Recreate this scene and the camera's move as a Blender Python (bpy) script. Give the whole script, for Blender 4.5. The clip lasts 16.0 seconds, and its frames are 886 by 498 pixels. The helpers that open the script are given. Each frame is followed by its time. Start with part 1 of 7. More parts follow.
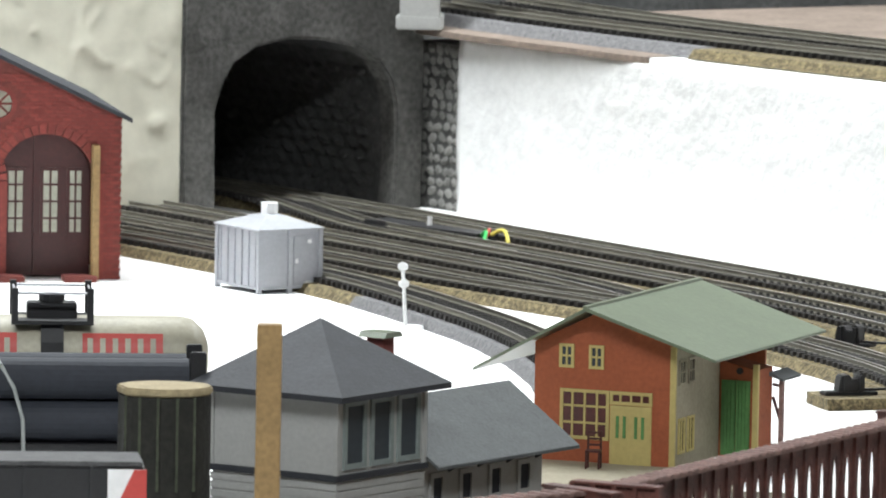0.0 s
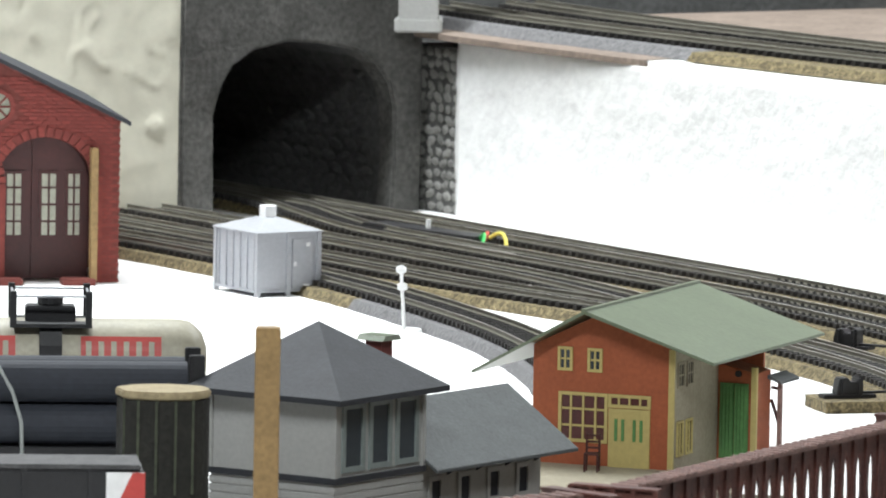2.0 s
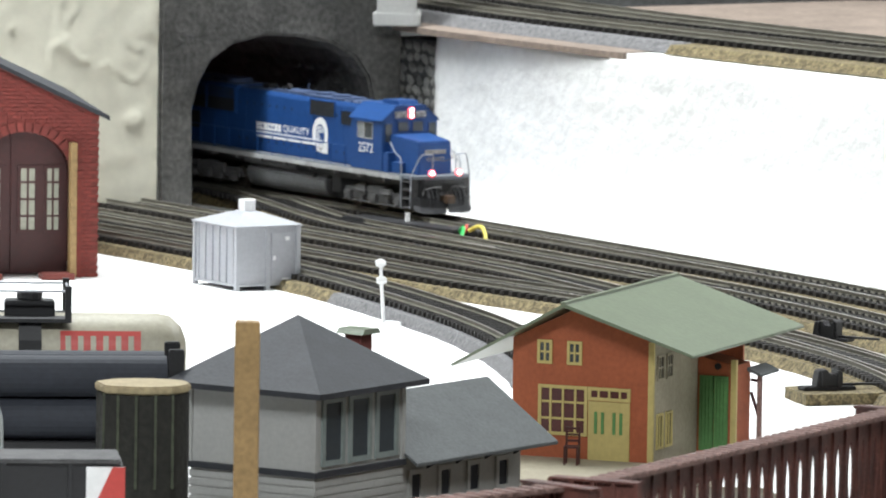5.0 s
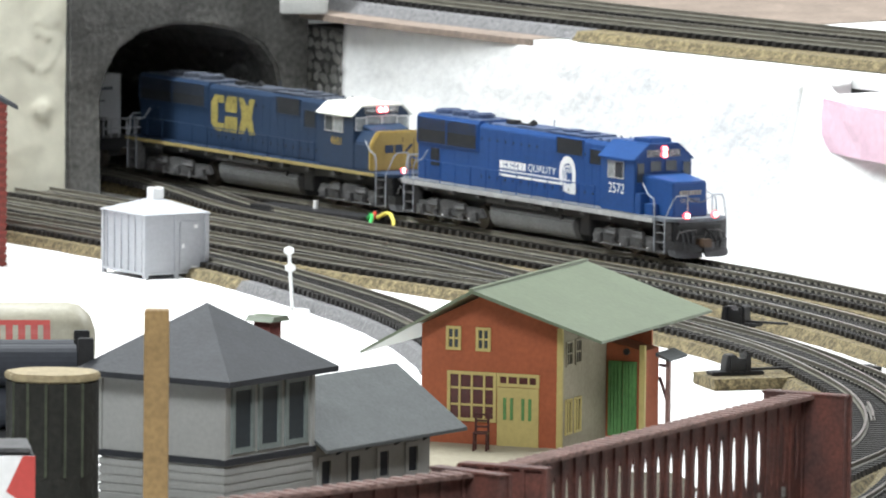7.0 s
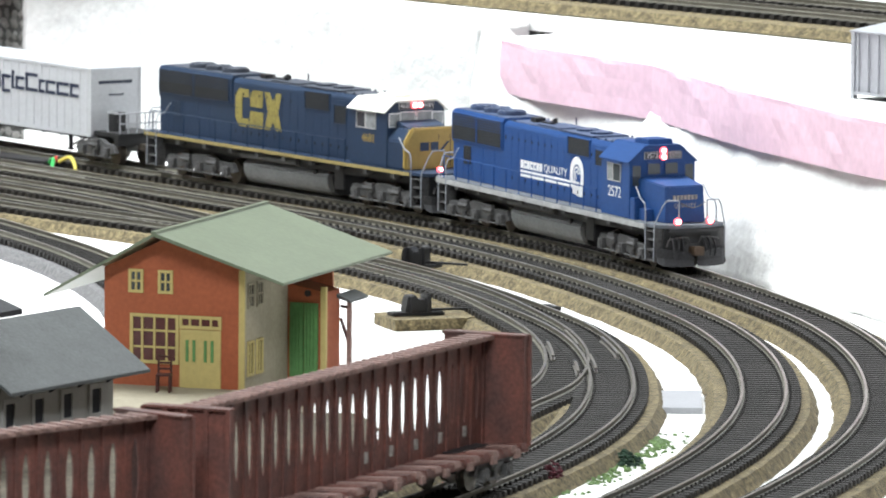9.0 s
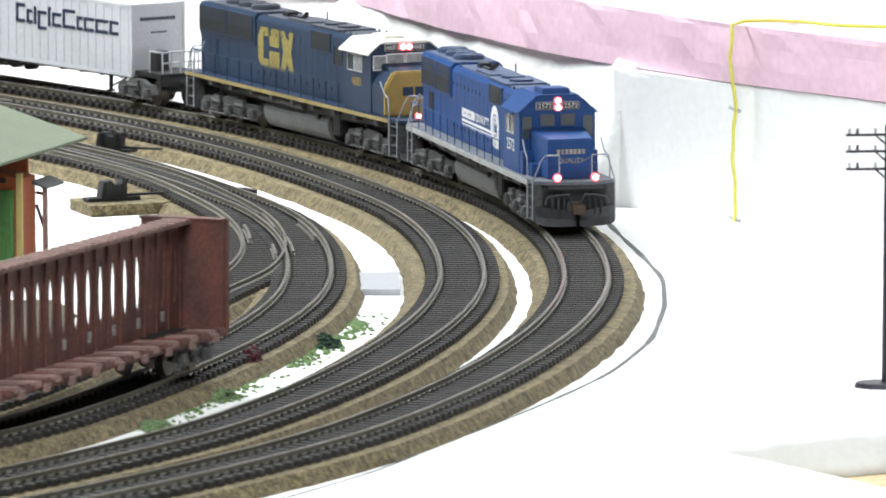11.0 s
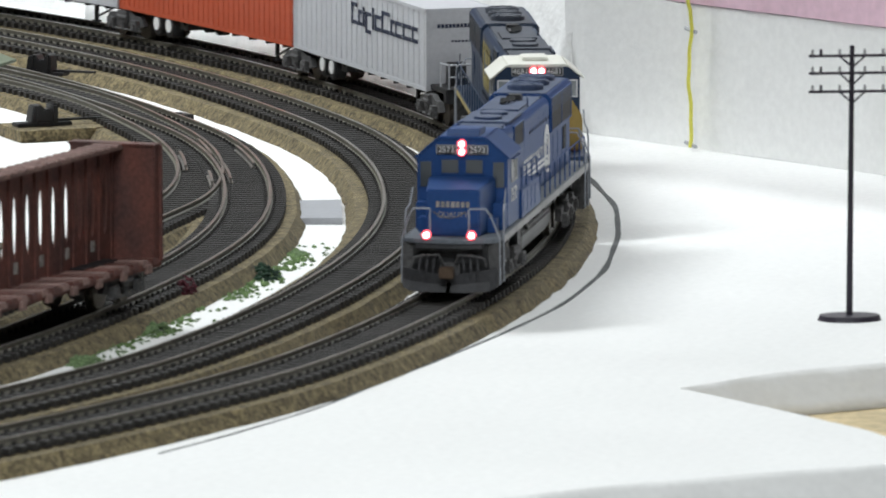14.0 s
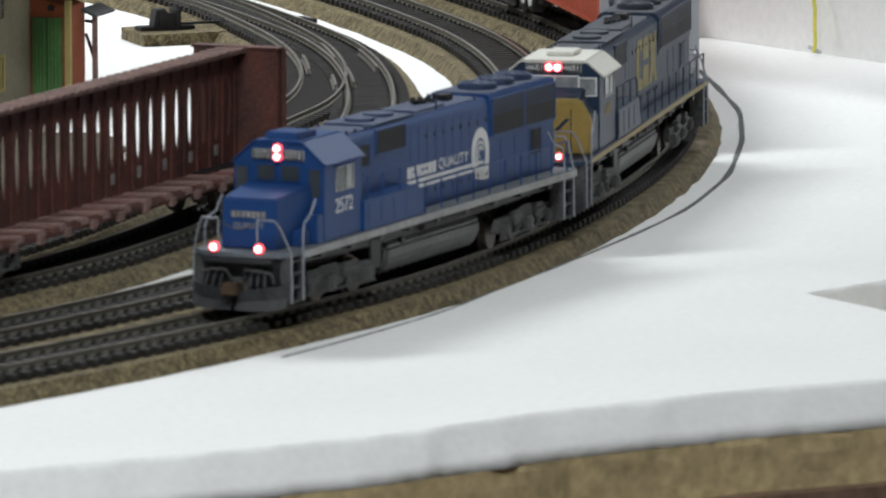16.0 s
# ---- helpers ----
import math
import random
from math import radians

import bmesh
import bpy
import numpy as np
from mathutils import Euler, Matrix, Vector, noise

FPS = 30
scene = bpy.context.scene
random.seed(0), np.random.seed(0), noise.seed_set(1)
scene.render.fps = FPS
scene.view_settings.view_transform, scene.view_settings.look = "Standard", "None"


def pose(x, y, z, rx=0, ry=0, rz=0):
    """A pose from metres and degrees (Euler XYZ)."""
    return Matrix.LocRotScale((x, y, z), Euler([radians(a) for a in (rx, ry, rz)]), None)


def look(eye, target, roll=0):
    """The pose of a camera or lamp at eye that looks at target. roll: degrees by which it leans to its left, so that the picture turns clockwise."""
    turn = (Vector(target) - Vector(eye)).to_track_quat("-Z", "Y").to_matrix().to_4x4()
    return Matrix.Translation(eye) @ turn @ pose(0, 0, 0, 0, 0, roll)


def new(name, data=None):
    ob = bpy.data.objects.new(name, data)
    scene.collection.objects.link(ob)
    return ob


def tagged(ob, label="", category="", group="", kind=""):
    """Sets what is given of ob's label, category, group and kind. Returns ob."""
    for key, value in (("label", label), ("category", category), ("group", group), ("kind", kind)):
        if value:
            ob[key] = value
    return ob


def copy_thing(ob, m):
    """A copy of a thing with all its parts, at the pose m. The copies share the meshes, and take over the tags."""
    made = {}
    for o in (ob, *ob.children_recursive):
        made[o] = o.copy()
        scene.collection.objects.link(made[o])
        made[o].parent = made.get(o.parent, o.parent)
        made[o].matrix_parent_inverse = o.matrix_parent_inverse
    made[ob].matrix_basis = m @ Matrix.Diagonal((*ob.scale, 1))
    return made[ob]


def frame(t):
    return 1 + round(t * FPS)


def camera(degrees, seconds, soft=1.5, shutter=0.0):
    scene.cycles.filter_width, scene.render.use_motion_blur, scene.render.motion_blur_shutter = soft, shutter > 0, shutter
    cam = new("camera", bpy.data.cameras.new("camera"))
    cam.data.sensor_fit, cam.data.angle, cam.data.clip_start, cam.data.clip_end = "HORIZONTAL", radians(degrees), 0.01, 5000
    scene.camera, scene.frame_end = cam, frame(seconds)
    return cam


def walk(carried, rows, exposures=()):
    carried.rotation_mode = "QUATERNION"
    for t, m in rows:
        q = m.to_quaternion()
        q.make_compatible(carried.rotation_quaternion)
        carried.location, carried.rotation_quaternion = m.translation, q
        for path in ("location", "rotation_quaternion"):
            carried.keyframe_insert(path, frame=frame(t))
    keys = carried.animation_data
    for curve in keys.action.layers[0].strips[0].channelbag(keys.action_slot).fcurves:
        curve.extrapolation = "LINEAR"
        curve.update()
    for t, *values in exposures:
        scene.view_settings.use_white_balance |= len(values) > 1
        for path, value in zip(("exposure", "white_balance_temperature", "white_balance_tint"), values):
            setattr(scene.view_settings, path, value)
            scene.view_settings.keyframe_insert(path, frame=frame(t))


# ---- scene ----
# ---------------- camera ----------------
cam = camera(5.302, 16.0, soft=1.8, shutter=0.3)
cam.data.dof.use_dof = True
cam.data.dof.focus_distance = 4.0
cam.data.dof.aperture_fstop = 78
EYE = Vector((0.0, 0.0, 0.4675))
# seconds, turn to the right, tilt, lean, step forward
TURNS = [(0.0, 0.0, -5.750, 1.03, 0.0), (0.5, 0.0, -5.744, 1.03, 0.0), (1.0, 0.004, -5.734, 1.03, 0.0), (1.5, 0.006, -5.731, 1.02, 0.0),
         (2.0, 0.009, -5.732, 1.02, 0.0), (2.5, 0.011, -5.731, 1.01, 0.0), (3.0, 0.015, -5.731, 1.0, 0.0), (3.5, 0.018, -5.731, 0.97, 0.0),
         (4.0, 0.027, -5.734, 0.95, 0.0), (4.2, 0.046, -5.736, 0.93, 0.0), (4.9, 0.12, -5.765, 0.86, 0.0), (5.7, 0.23, -5.80, 0.76, 0.0),
         (6.3, 0.362, -5.829, 0.68, -0.003), (6.5, 0.610, -5.831, 0.61, -0.005), (6.7, 0.655, -5.836, 0.59, -0.006), (7.0, 0.688, -5.841, 0.58, -0.007),
         (7.5, 1.138, -5.860, 0.55, -0.010), (8.0, 1.959, -5.915, 0.55, -0.025), (8.2, 2.118, -5.983, 0.53, -0.027), (9.3, 2.83, -6.22, 0.36, -0.040),
         (10.3, 3.545, -6.443, 0.17, -0.052), (10.5, 3.690, -6.528, 0.14, -0.050), (11.0, 4.467, -6.877, -0.22, -0.025), (11.5, 4.587, -6.904, -0.25, -0.022),
         (12.0, 4.759, -6.959, -0.26, -0.022), (12.5, 4.821, -7.026, -0.27, -0.018), (13.0, 4.817, -7.186, -0.25, 0.031), (13.5, 4.825, -7.280, -0.23, 0.132),
         (14.0, 4.792, -7.300, -0.20, 0.138), (14.5, 4.727, -7.398, -0.13, 0.139), (15.0, 4.686, -7.528, -0.10, 0.139), (15.5, 4.426, -7.643, -0.10, 0.140),
         (16.0, 4.073, -7.849, -0.17, 0.143)]


def stand(turn, tilt, lean, step):
    a, b = radians(turn), radians(tilt)
    way = Vector((math.sin(a) * math.cos(b), math.cos(a) * math.cos(b), math.sin(b)))
    eye = EYE + way * step
    return look(eye, eye + way, lean)


walk(cam, [(t, stand(*v)) for t, *v in TURNS],
     exposures=[(0.0, -0.05), (4.2, -0.05), (6.4, 0.18), (8.2, 0.18), (10.3, 0.42), (11.2, 0.2), (12.0, -0.2), (13.0, -0.36), (14.0, -0.50), (16.0, -0.72)])

# ---------------- light ----------------
world = bpy.data.worlds.new("room_light")
world.use_nodes = True
world.node_tree.nodes["Background"].inputs[0].default_value = (0.95, 0.97, 1.0, 1)
world.node_tree.nodes["Background"].inputs[1].default_value = 0.05
scene.world = world


def tube_light(name, x, y, z, long, wide, power, turn=0.0):
    lamp = bpy.data.lights.new(name, "AREA")
    lamp.shape, lamp.size, lamp.size_y, lamp.energy = "RECTANGLE", long, wide, power
    lamp.color = (0.93, 0.98, 1.0)
    ob = new(name, lamp)
    ob.matrix_world = pose(x, y, z, 0, 0, turn)
    return ob


LAMPS = [(-0.55, 4.50, 1.38, 54, 25), (1.15, 5.10, 1.38, 42, -30), (-0.05, 1.95, 1.38, 50, 10)]
for lx, ly, lz, lp, lturn in LAMPS:
    tube_light("ceiling_tube_light", lx, ly, lz, 1.2, 0.16, lp, lturn)

# ---------------- materials ----------------


def mat(name, color, rough=0.6, metal=0.0, vary=0.15, scale=60.0, fine=600.0, bump=0.2, bump_mm=0.4, second=None, spec=0.5, random_part=0.0):
    m = bpy.data.materials.new(name)
    m.use_nodes = True
    nt = m.node_tree
    b = nt.nodes["Principled BSDF"]
    b.inputs["Roughness"].default_value, b.inputs["Metallic"].default_value = rough, metal
    b.inputs["Specular IOR Level"].default_value = spec
    co = nt.nodes.new("ShaderNodeTexCoord")
    big = nt.nodes.new("ShaderNodeTexNoise")
    big.inputs["Scale"].default_value, big.inputs["Detail"].default_value = scale, 5
    small = nt.nodes.new("ShaderNodeTexNoise")
    small.inputs["Scale"].default_value, small.inputs["Detail"].default_value = fine, 3
    for n in (big, small):
        nt.links.new(co.outputs["Object"], n.inputs["Vector"])
    ramp = nt.nodes.new("ShaderNodeMapRange")
    ramp.inputs["From Min"].default_value, ramp.inputs["From Max"].default_value = 0.3, 0.7
    nt.links.new(big.outputs[0], ramp.inputs["Value"])
    mix = nt.nodes.new("ShaderNodeMix")
    mix.data_type = "RGBA"
    dark = second or tuple(c * (1 - vary) for c in color)
    mix.inputs[6].default_value, mix.inputs[7].default_value = (*color, 1), (*dark, 1)
    nt.links.new(ramp.outputs[0], mix.inputs[0])
    mix2 = nt.nodes.new("ShaderNodeMix")
    mix2.data_type, mix2.blend_type = "RGBA", "MULTIPLY"
    mix2.inputs[0].default_value = 1.0
    grain = nt.nodes.new("ShaderNodeMapRange")
    grain.inputs["From Min"].default_value, grain.inputs["From Max"].default_value = 0.3, 0.7
    grain.inputs["To Min"].default_value, grain.inputs["To Max"].default_value = 1 - vary, 1 + vary * 0.3
    nt.links.new(small.outputs[0], grain.inputs["Value"])
    nt.links.new(mix.outputs[2], mix2.inputs[6])
    nt.links.new(grain.outputs[0], mix2.inputs[7])
    out = mix2.outputs[2]
    if random_part:
        info = nt.nodes.new("ShaderNodeObjectInfo")
        r = nt.nodes.new("ShaderNodeMapRange")
        r.inputs["To Min"].default_value, r.inputs["To Max"].default_value = 1 - random_part, 1 + random_part
        nt.links.new(info.outputs["Random"], r.inputs["Value"])
        mix3 = nt.nodes.new("ShaderNodeMix")
        mix3.data_type, mix3.blend_type = "RGBA", "MULTIPLY"
        mix3.inputs[0].default_value = 1.0
        nt.links.new(out, mix3.inputs[6])
        nt.links.new(r.outputs[0], mix3.inputs[7])
        out = mix3.outputs[2]
    nt.links.new(out, b.inputs["Base Color"])
    if bump:
        bp = nt.nodes.new("ShaderNodeBump")
        bp.inputs["Strength"].default_value, bp.inputs["Distance"].default_value = bump, bump_mm / 1000
        nt.links.new(small.outputs[0], bp.inputs["Height"])
        nt.links.new(bp.outputs[0], b.inputs["Normal"])
    return m


def glow(name, color, power):
    m = bpy.data.materials.new(name)
    m.use_nodes = True
    b = m.node_tree.nodes["Principled BSDF"]
    b.inputs["Base Color"].default_value = (*color, 1)
    b.inputs["Emission Color"].default_value = (*color, 1)
    b.inputs["Emission Strength"].default_value = power
    return m


FOAM = mat("white_foam_board", (0.86, 0.86, 0.85), 0.75, vary=0.05, scale=9, fine=300, bump=0.25, bump_mm=0.5)
PLASTER = mat("white_plaster", (0.84, 0.84, 0.83), 0.8, vary=0.07, scale=25, fine=160, bump=0.7, bump_mm=1.5)
CREAM = mat("cream_plaster", (0.66, 0.64, 0.53), 0.6, vary=0.08, scale=18, fine=130, bump=0.25, bump_mm=0.8)
GREYWALL = mat("grey_cement_paint", (0.118, 0.115, 0.108), 0.9, vary=0.45, scale=45, fine=350, bump=0.6, bump_mm=1.0)
DARKSTONE = mat("dark_grey_stone", (0.09, 0.09, 0.088), 0.9, vary=0.4, scale=60, fine=300, bump=0.6, bump_mm=1.0)
STONE = mat("grey_stone", (0.27, 0.265, 0.25), 0.9, vary=0.3, scale=120, fine=500, bump=0.6, bump_mm=0.6, random_part=0.2)
MORTAR = mat("dark_mortar", (0.10, 0.10, 0.095), 0.95, vary=0.3, scale=90, fine=500)
PINK = mat("pink_insulation_foam", (0.84, 0.58, 0.69), 0.55, vary=0.10, scale=14, fine=250, bump=0.15)
PLY = mat("pale_plywood_edge", (0.70, 0.55, 0.30), 0.7, vary=0.3, scale=30, fine=220, bump=0.4)
BROWNBOARD = mat("brown_hardboard", (0.24, 0.15, 0.10), 0.7, vary=0.3, scale=40, fine=260)
DECKBOARD = mat("dusty_brown_deck_board", (0.27, 0.21, 0.17), 0.75, vary=0.3, scale=45, fine=260, bump=0.3)
CORK = mat("tan_cork", (0.285, 0.225, 0.115), 0.9, vary=0.7, scale=280, fine=800, bump=0.9, bump_mm=0.6)
BALLAST = mat("grey_ballast", (0.25, 0.245, 0.25), 0.95, vary=0.5, scale=500, fine=1400, bump=1.0, bump_mm=0.8)
TIE = mat("dark_brown_plastic_tie", (0.040, 0.037, 0.035), 0.6, vary=0.3, scale=150, fine=900, random_part=0.25, spec=0.3)
BED = mat("black_tie_strip", (0.008, 0.008, 0.008), 0.9, vary=0.3, scale=150, fine=900)
RAIL = mat("weathered_nickel_rail", (0.55, 0.52, 0.48), 0.30, metal=0.9, vary=0.25, scale=40, fine=700, bump=0.1)
RAILSIDE = mat("brown_painted_rail", (0.20, 0.187, 0.15), 0.55, metal=0.15, vary=0.3, scale=60, fine=500)
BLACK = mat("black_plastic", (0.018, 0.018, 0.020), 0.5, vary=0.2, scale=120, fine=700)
CBLUE = mat("bright_blue_paint", (0.016, 0.064, 0.215), 0.46, vary=0.12, scale=50, fine=700, bump=0.1, bump_mm=0.1, spec=0.3)
CBLUETOP = mat("dusty_blue_roof_paint", (0.055, 0.085, 0.17), 0.6, vary=0.3, scale=60, fine=500)
DBLUE = mat("dark_blue_paint", (0.020, 0.040, 0.082), 0.45, vary=0.14, scale=50, fine=700, bump=0.1, bump_mm=0.1, spec=0.35)
DBLUETOP = mat("dusty_dark_roof_paint", (0.055, 0.065, 0.09), 0.6, vary=0.3, scale=60, fine=500)
YELLOW = mat("warm_yellow_paint", (0.36, 0.25, 0.065), 0.5, vary=0.12, scale=60, fine=600)
WHITEPAINT = mat("white_paint", (0.78, 0.78, 0.78), 0.5, vary=0.06, scale=60, fine=500)
ROOFWHITE = mat("cream_white_paint", (0.78, 0.77, 0.70), 0.5, vary=0.06, scale=60, fine=500)
GRILLE = mat("dark_grille", (0.025, 0.028, 0.034), 0.6, vary=0.3, scale=200, fine=1500, bump=0.5)
UNDER = mat("dusty_grey_running_gear", (0.105, 0.103, 0.105), 0.7, vary=0.4, scale=150, fine=900, bump=0.4)
TANKGREY = mat("grey_fuel_tank", (0.20, 0.205, 0.21), 0.5, vary=0.25, scale=60, fine=600)
RAILING = mat("pale_blue_grey_handrail", (0.30, 0.32, 0.36), 0.5, vary=0.1, scale=60, fine=500)
WHEEL = mat("brown_steel_wheel", (0.14, 0.12, 0.10), 0.45, metal=0.6, vary=0.3, scale=150, fine=900)
PLOUGH = mat("dusty_dark_grey_plough", (0.042, 0.042, 0.047), 0.65, vary=0.35, scale=120, fine=800, bump=0.3)
WALKGREY = mat("dusty_walkway_grey", (0.16, 0.18, 0.21), 0.7, vary=0.3, scale=80, fine=500)
SILLGREY = mat("pale_dusty_sill_paint", (0.42, 0.42, 0.42), 0.6, vary=0.25, scale=90, fine=600)
EMBLEM = mat("worn_yellow_emblem", (0.33, 0.27, 0.075), 0.55, vary=0.35, scale=140, fine=700)
COUPLER = mat("rust_brown_coupler", (0.095, 0.058, 0.034), 0.6, vary=0.3, scale=150, fine=900)
# pale base colour stands in for white reflected in and seen through the panes
PALEGLASS = mat("glass_painted_pale", (0.34, 0.36, 0.37), 0.12, vary=0.3, scale=90, fine=300, bump=0)
GLASS = mat("dark_window_glass", (0.05, 0.06, 0.07), 0.08, vary=0.1, scale=60, fine=300, bump=0)
# red halo of the lit lamps, put into an emitting colour
LAMPGLOW = glow("headlight_red_halo", (1.0, 0.10, 0.12), 3.0)
LAMPCORE = glow("lit_headlight_core", (1.0, 0.80, 0.78), 8.0)
SILVER = mat("silver_grey_plastic", (0.42, 0.43, 0.46), 0.45, metal=0.2, vary=0.08, scale=60, fine=500)
BRICK = mat("red_brick", (0.25, 0.046, 0.036), 0.75, vary=0.2, scale=200, fine=900, bump=0.3, random_part=0.12)
BRICKBED = mat("brick_mortar", (0.20, 0.050, 0.040), 0.85, vary=0.2, scale=150, fine=900)
DOORRED = mat("dark_red_door", (0.060, 0.011, 0.010), 0.5, vary=0.2, scale=60, fine=500)
SLATE = mat("dark_slate_roof", (0.032, 0.035, 0.043), 0.7, vary=0.25, scale=90, fine=700, bump=0.4)
GREYROOF = mat("grey_shingle_roof", (0.10, 0.108, 0.11), 0.75, vary=0.2, scale=90, fine=700, bump=0.4)
CREAMPANE = mat("pale_cream_frame", (0.55, 0.53, 0.36), 0.6, vary=0.1, scale=60, fine=500)
PALEPANE = mat("pale_window_pane", (0.50, 0.50, 0.40), 0.3, vary=0.25, scale=40, fine=300)
WOOD = mat("tan_wood", (0.36, 0.23, 0.095), 0.65, vary=0.25, scale=60, fine=500)
ORANGE = mat("orange_plaster", (0.38, 0.10, 0.040), 0.75, vary=0.16, scale=70, fine=500, bump=0.3)
BEIGE = mat("beige_stucco", (0.38, 0.34, 0.25), 0.8, vary=0.15, scale=70, fine=500)
EARTH = mat("bare_brown_earth", (0.13, 0.105, 0.07), 0.95, vary=0.5, scale=120, fine=700, bump=0.8, bump_mm=0.6)
SAGE = mat("sage_green_roof", (0.185, 0.222, 0.152), 0.34, vary=0.12, scale=35, fine=400)
GREENDOOR = mat("green_wooden_door", (0.11, 0.27, 0.085), 0.6, vary=0.2, scale=60, fine=500)
YELLOWFRAME = mat("dull_yellow_trim", (0.52, 0.42, 0.16), 0.6, vary=0.1, scale=60, fine=500)
REDDARK = mat("dark_red_glass", (0.10, 0.02, 0.02), 0.3, vary=0.3, scale=60, fine=500)
CABINWHITE = mat("off_white_clapboard", (0.40, 0.40, 0.385), 0.65, vary=0.08, scale=60, fine=500)
RUST = mat("rust_brown_steel", (0.18, 0.062, 0.046), 0.65, vary=0.35, scale=70, fine=600, second=(0.085, 0.040, 0.035), bump=0.3)
RUSTTOP = mat("dusty_rust_top", (0.31, 0.19, 0.165), 0.75, vary=0.35, scale=120, fine=700)
LETTER = mat("pale_grey_lettering", (0.42, 0.40, 0.37), 0.7, vary=0.4, scale=200, fine=900)
TRAILERWHITE = mat("white_trailer_paint", (0.53, 0.54, 0.57), 0.45, vary=0.07, scale=40, fine=500)
TRAILERORANGE = mat("orange_red_trailer_paint", (0.50, 0.085, 0.033), 0.5, vary=0.10, scale=40, fine=500)
INK = mat("navy_ink", (0.02, 0.03, 0.07), 0.6, vary=0.2, scale=60, fine=500)
TANKWHITE = mat("cream_tank_paint", (0.42, 0.39, 0.30), 0.5, vary=0.14, scale=40, fine=400)
REDPAINT = mat("red_paint", (0.50, 0.06, 0.05), 0.5, vary=0.1, scale=60, fine=400)
PIPE = mat("blue_grey_pipe", (0.026, 0.030, 0.041), 0.75, vary=0.15, scale=40, fine=400)
STRAP = mat("grey_strap", (0.35, 0.37, 0.36), 0.6, vary=0.1)
STREAK = mat("dull_green_streak", (0.07, 0.08, 0.05), 0.8, vary=0.4, scale=90, fine=400)
STRIPE = mat("dull_yellow_stripe", (0.36, 0.28, 0.11), 0.55, vary=0.2, scale=90, fine=500)
TURNBED = mat("weathered_turnout_ties", (0.040, 0.036, 0.033), 0.7, vary=0.35, scale=120, fine=700)
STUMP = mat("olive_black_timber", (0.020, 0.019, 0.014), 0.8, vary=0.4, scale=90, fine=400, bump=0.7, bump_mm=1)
PALEWOOD = mat("pale_sawn_wood", (0.42, 0.34, 0.20), 0.75, vary=0.25, scale=120, fine=500)
POLE = mat("dark_violet_plastic", (0.022, 0.017, 0.030), 0.5, vary=0.15)
INSULATOR = mat("clear_grey_insulator", (0.35, 0.35, 0.36), 0.3, vary=0.1)
STRING = mat("yellow_plastic_twine", (0.80, 0.76, 0.12), 0.6, vary=0.1)
INKLINE = mat("grey_marker_line", (0.13, 0.14, 0.14), 0.8, vary=0.4, scale=120, fine=600)
GREENTURF = mat("green_foam_turf", (0.22, 0.33, 0.15), 0.95, vary=0.5, scale=300, fine=900)
GREYFRAME = mat("grey_green_window_frame", (0.24, 0.28, 0.27), 0.6, vary=0.15, scale=60, fine=500)
PALETURF = mat("pale_green_turf_crumbs", (0.17, 0.28, 0.09), 0.95, vary=0.5, scale=300, fine=900)
DARKTURF = mat("dark_green_foam_turf", (0.018, 0.06, 0.03), 0.95, vary=0.5, scale=300, fine=900)
REDTURF = mat("dark_red_foam_turf", (0.13, 0.02, 0.035), 0.95, vary=0.5, scale=300, fine=900)
WIREGREEN = mat("green_wire", (0.04, 0.42, 0.10), 0.4, vary=0.05)
WIREYELLOW = mat("yellow_wire", (0.70, 0.60, 0.12), 0.4, vary=0.05)
WIRERED = mat("red_wire", (0.55, 0.05, 0.03), 0.4, vary=0.05)
ROOMWALL = mat("brown_room_wall", (0.20, 0.14, 0.10), 0.8, vary=0.1, scale=4, fine=60)
BACKBROWN = mat("dark_brown_backdrop_paint", (0.075, 0.050, 0.034), 0.8, vary=0.15, scale=6, fine=60)
ROOMPALE = mat("pale_room_paint", (0.30, 0.295, 0.28), 0.9, vary=0.05, scale=4, fine=60)
TUBEGLOW = glow("lit_tube_diffuser", (1.0, 0.98, 0.95), 3.0)

# ---------------- building helpers ----------------
MM = 0.001


def box(bm, x0, x1, y0, y1, z0, z1, m=None):
    v = [bm.verts.new((x, y, z)) for z in (z0, z1) for y in (y0, y1) for x in (x0, x1)]
    for f in ((0, 2, 3, 1), (4, 5, 7, 6), (0, 1, 5, 4), (2, 6, 7, 3), (0, 4, 6, 2), (1, 3, 7, 5)):
        bm.faces.new([v[i] for i in f])
    if m is not None:
        for a in v:
            a.co = m @ a.co
    return v


def prism(bm, poly, axis, a, b, m=None):
    def at(p, q):
        u, w = p
        c = {"x": (q, u, w), "y": (u, q, w), "z": (u, w, q)}[axis]
        return m @ Vector(c) if m is not None else c
    lo, hi = [bm.verts.new(at(p, a)) for p in poly], [bm.verts.new(at(p, b)) for p in poly]
    bm.faces.new(lo), bm.faces.new(hi[::-1])
    for i in range(len(poly)):
        j = (i + 1) % len(poly)
        bm.faces.new((lo[i], hi[i], hi[j], lo[j]))
    return lo + hi


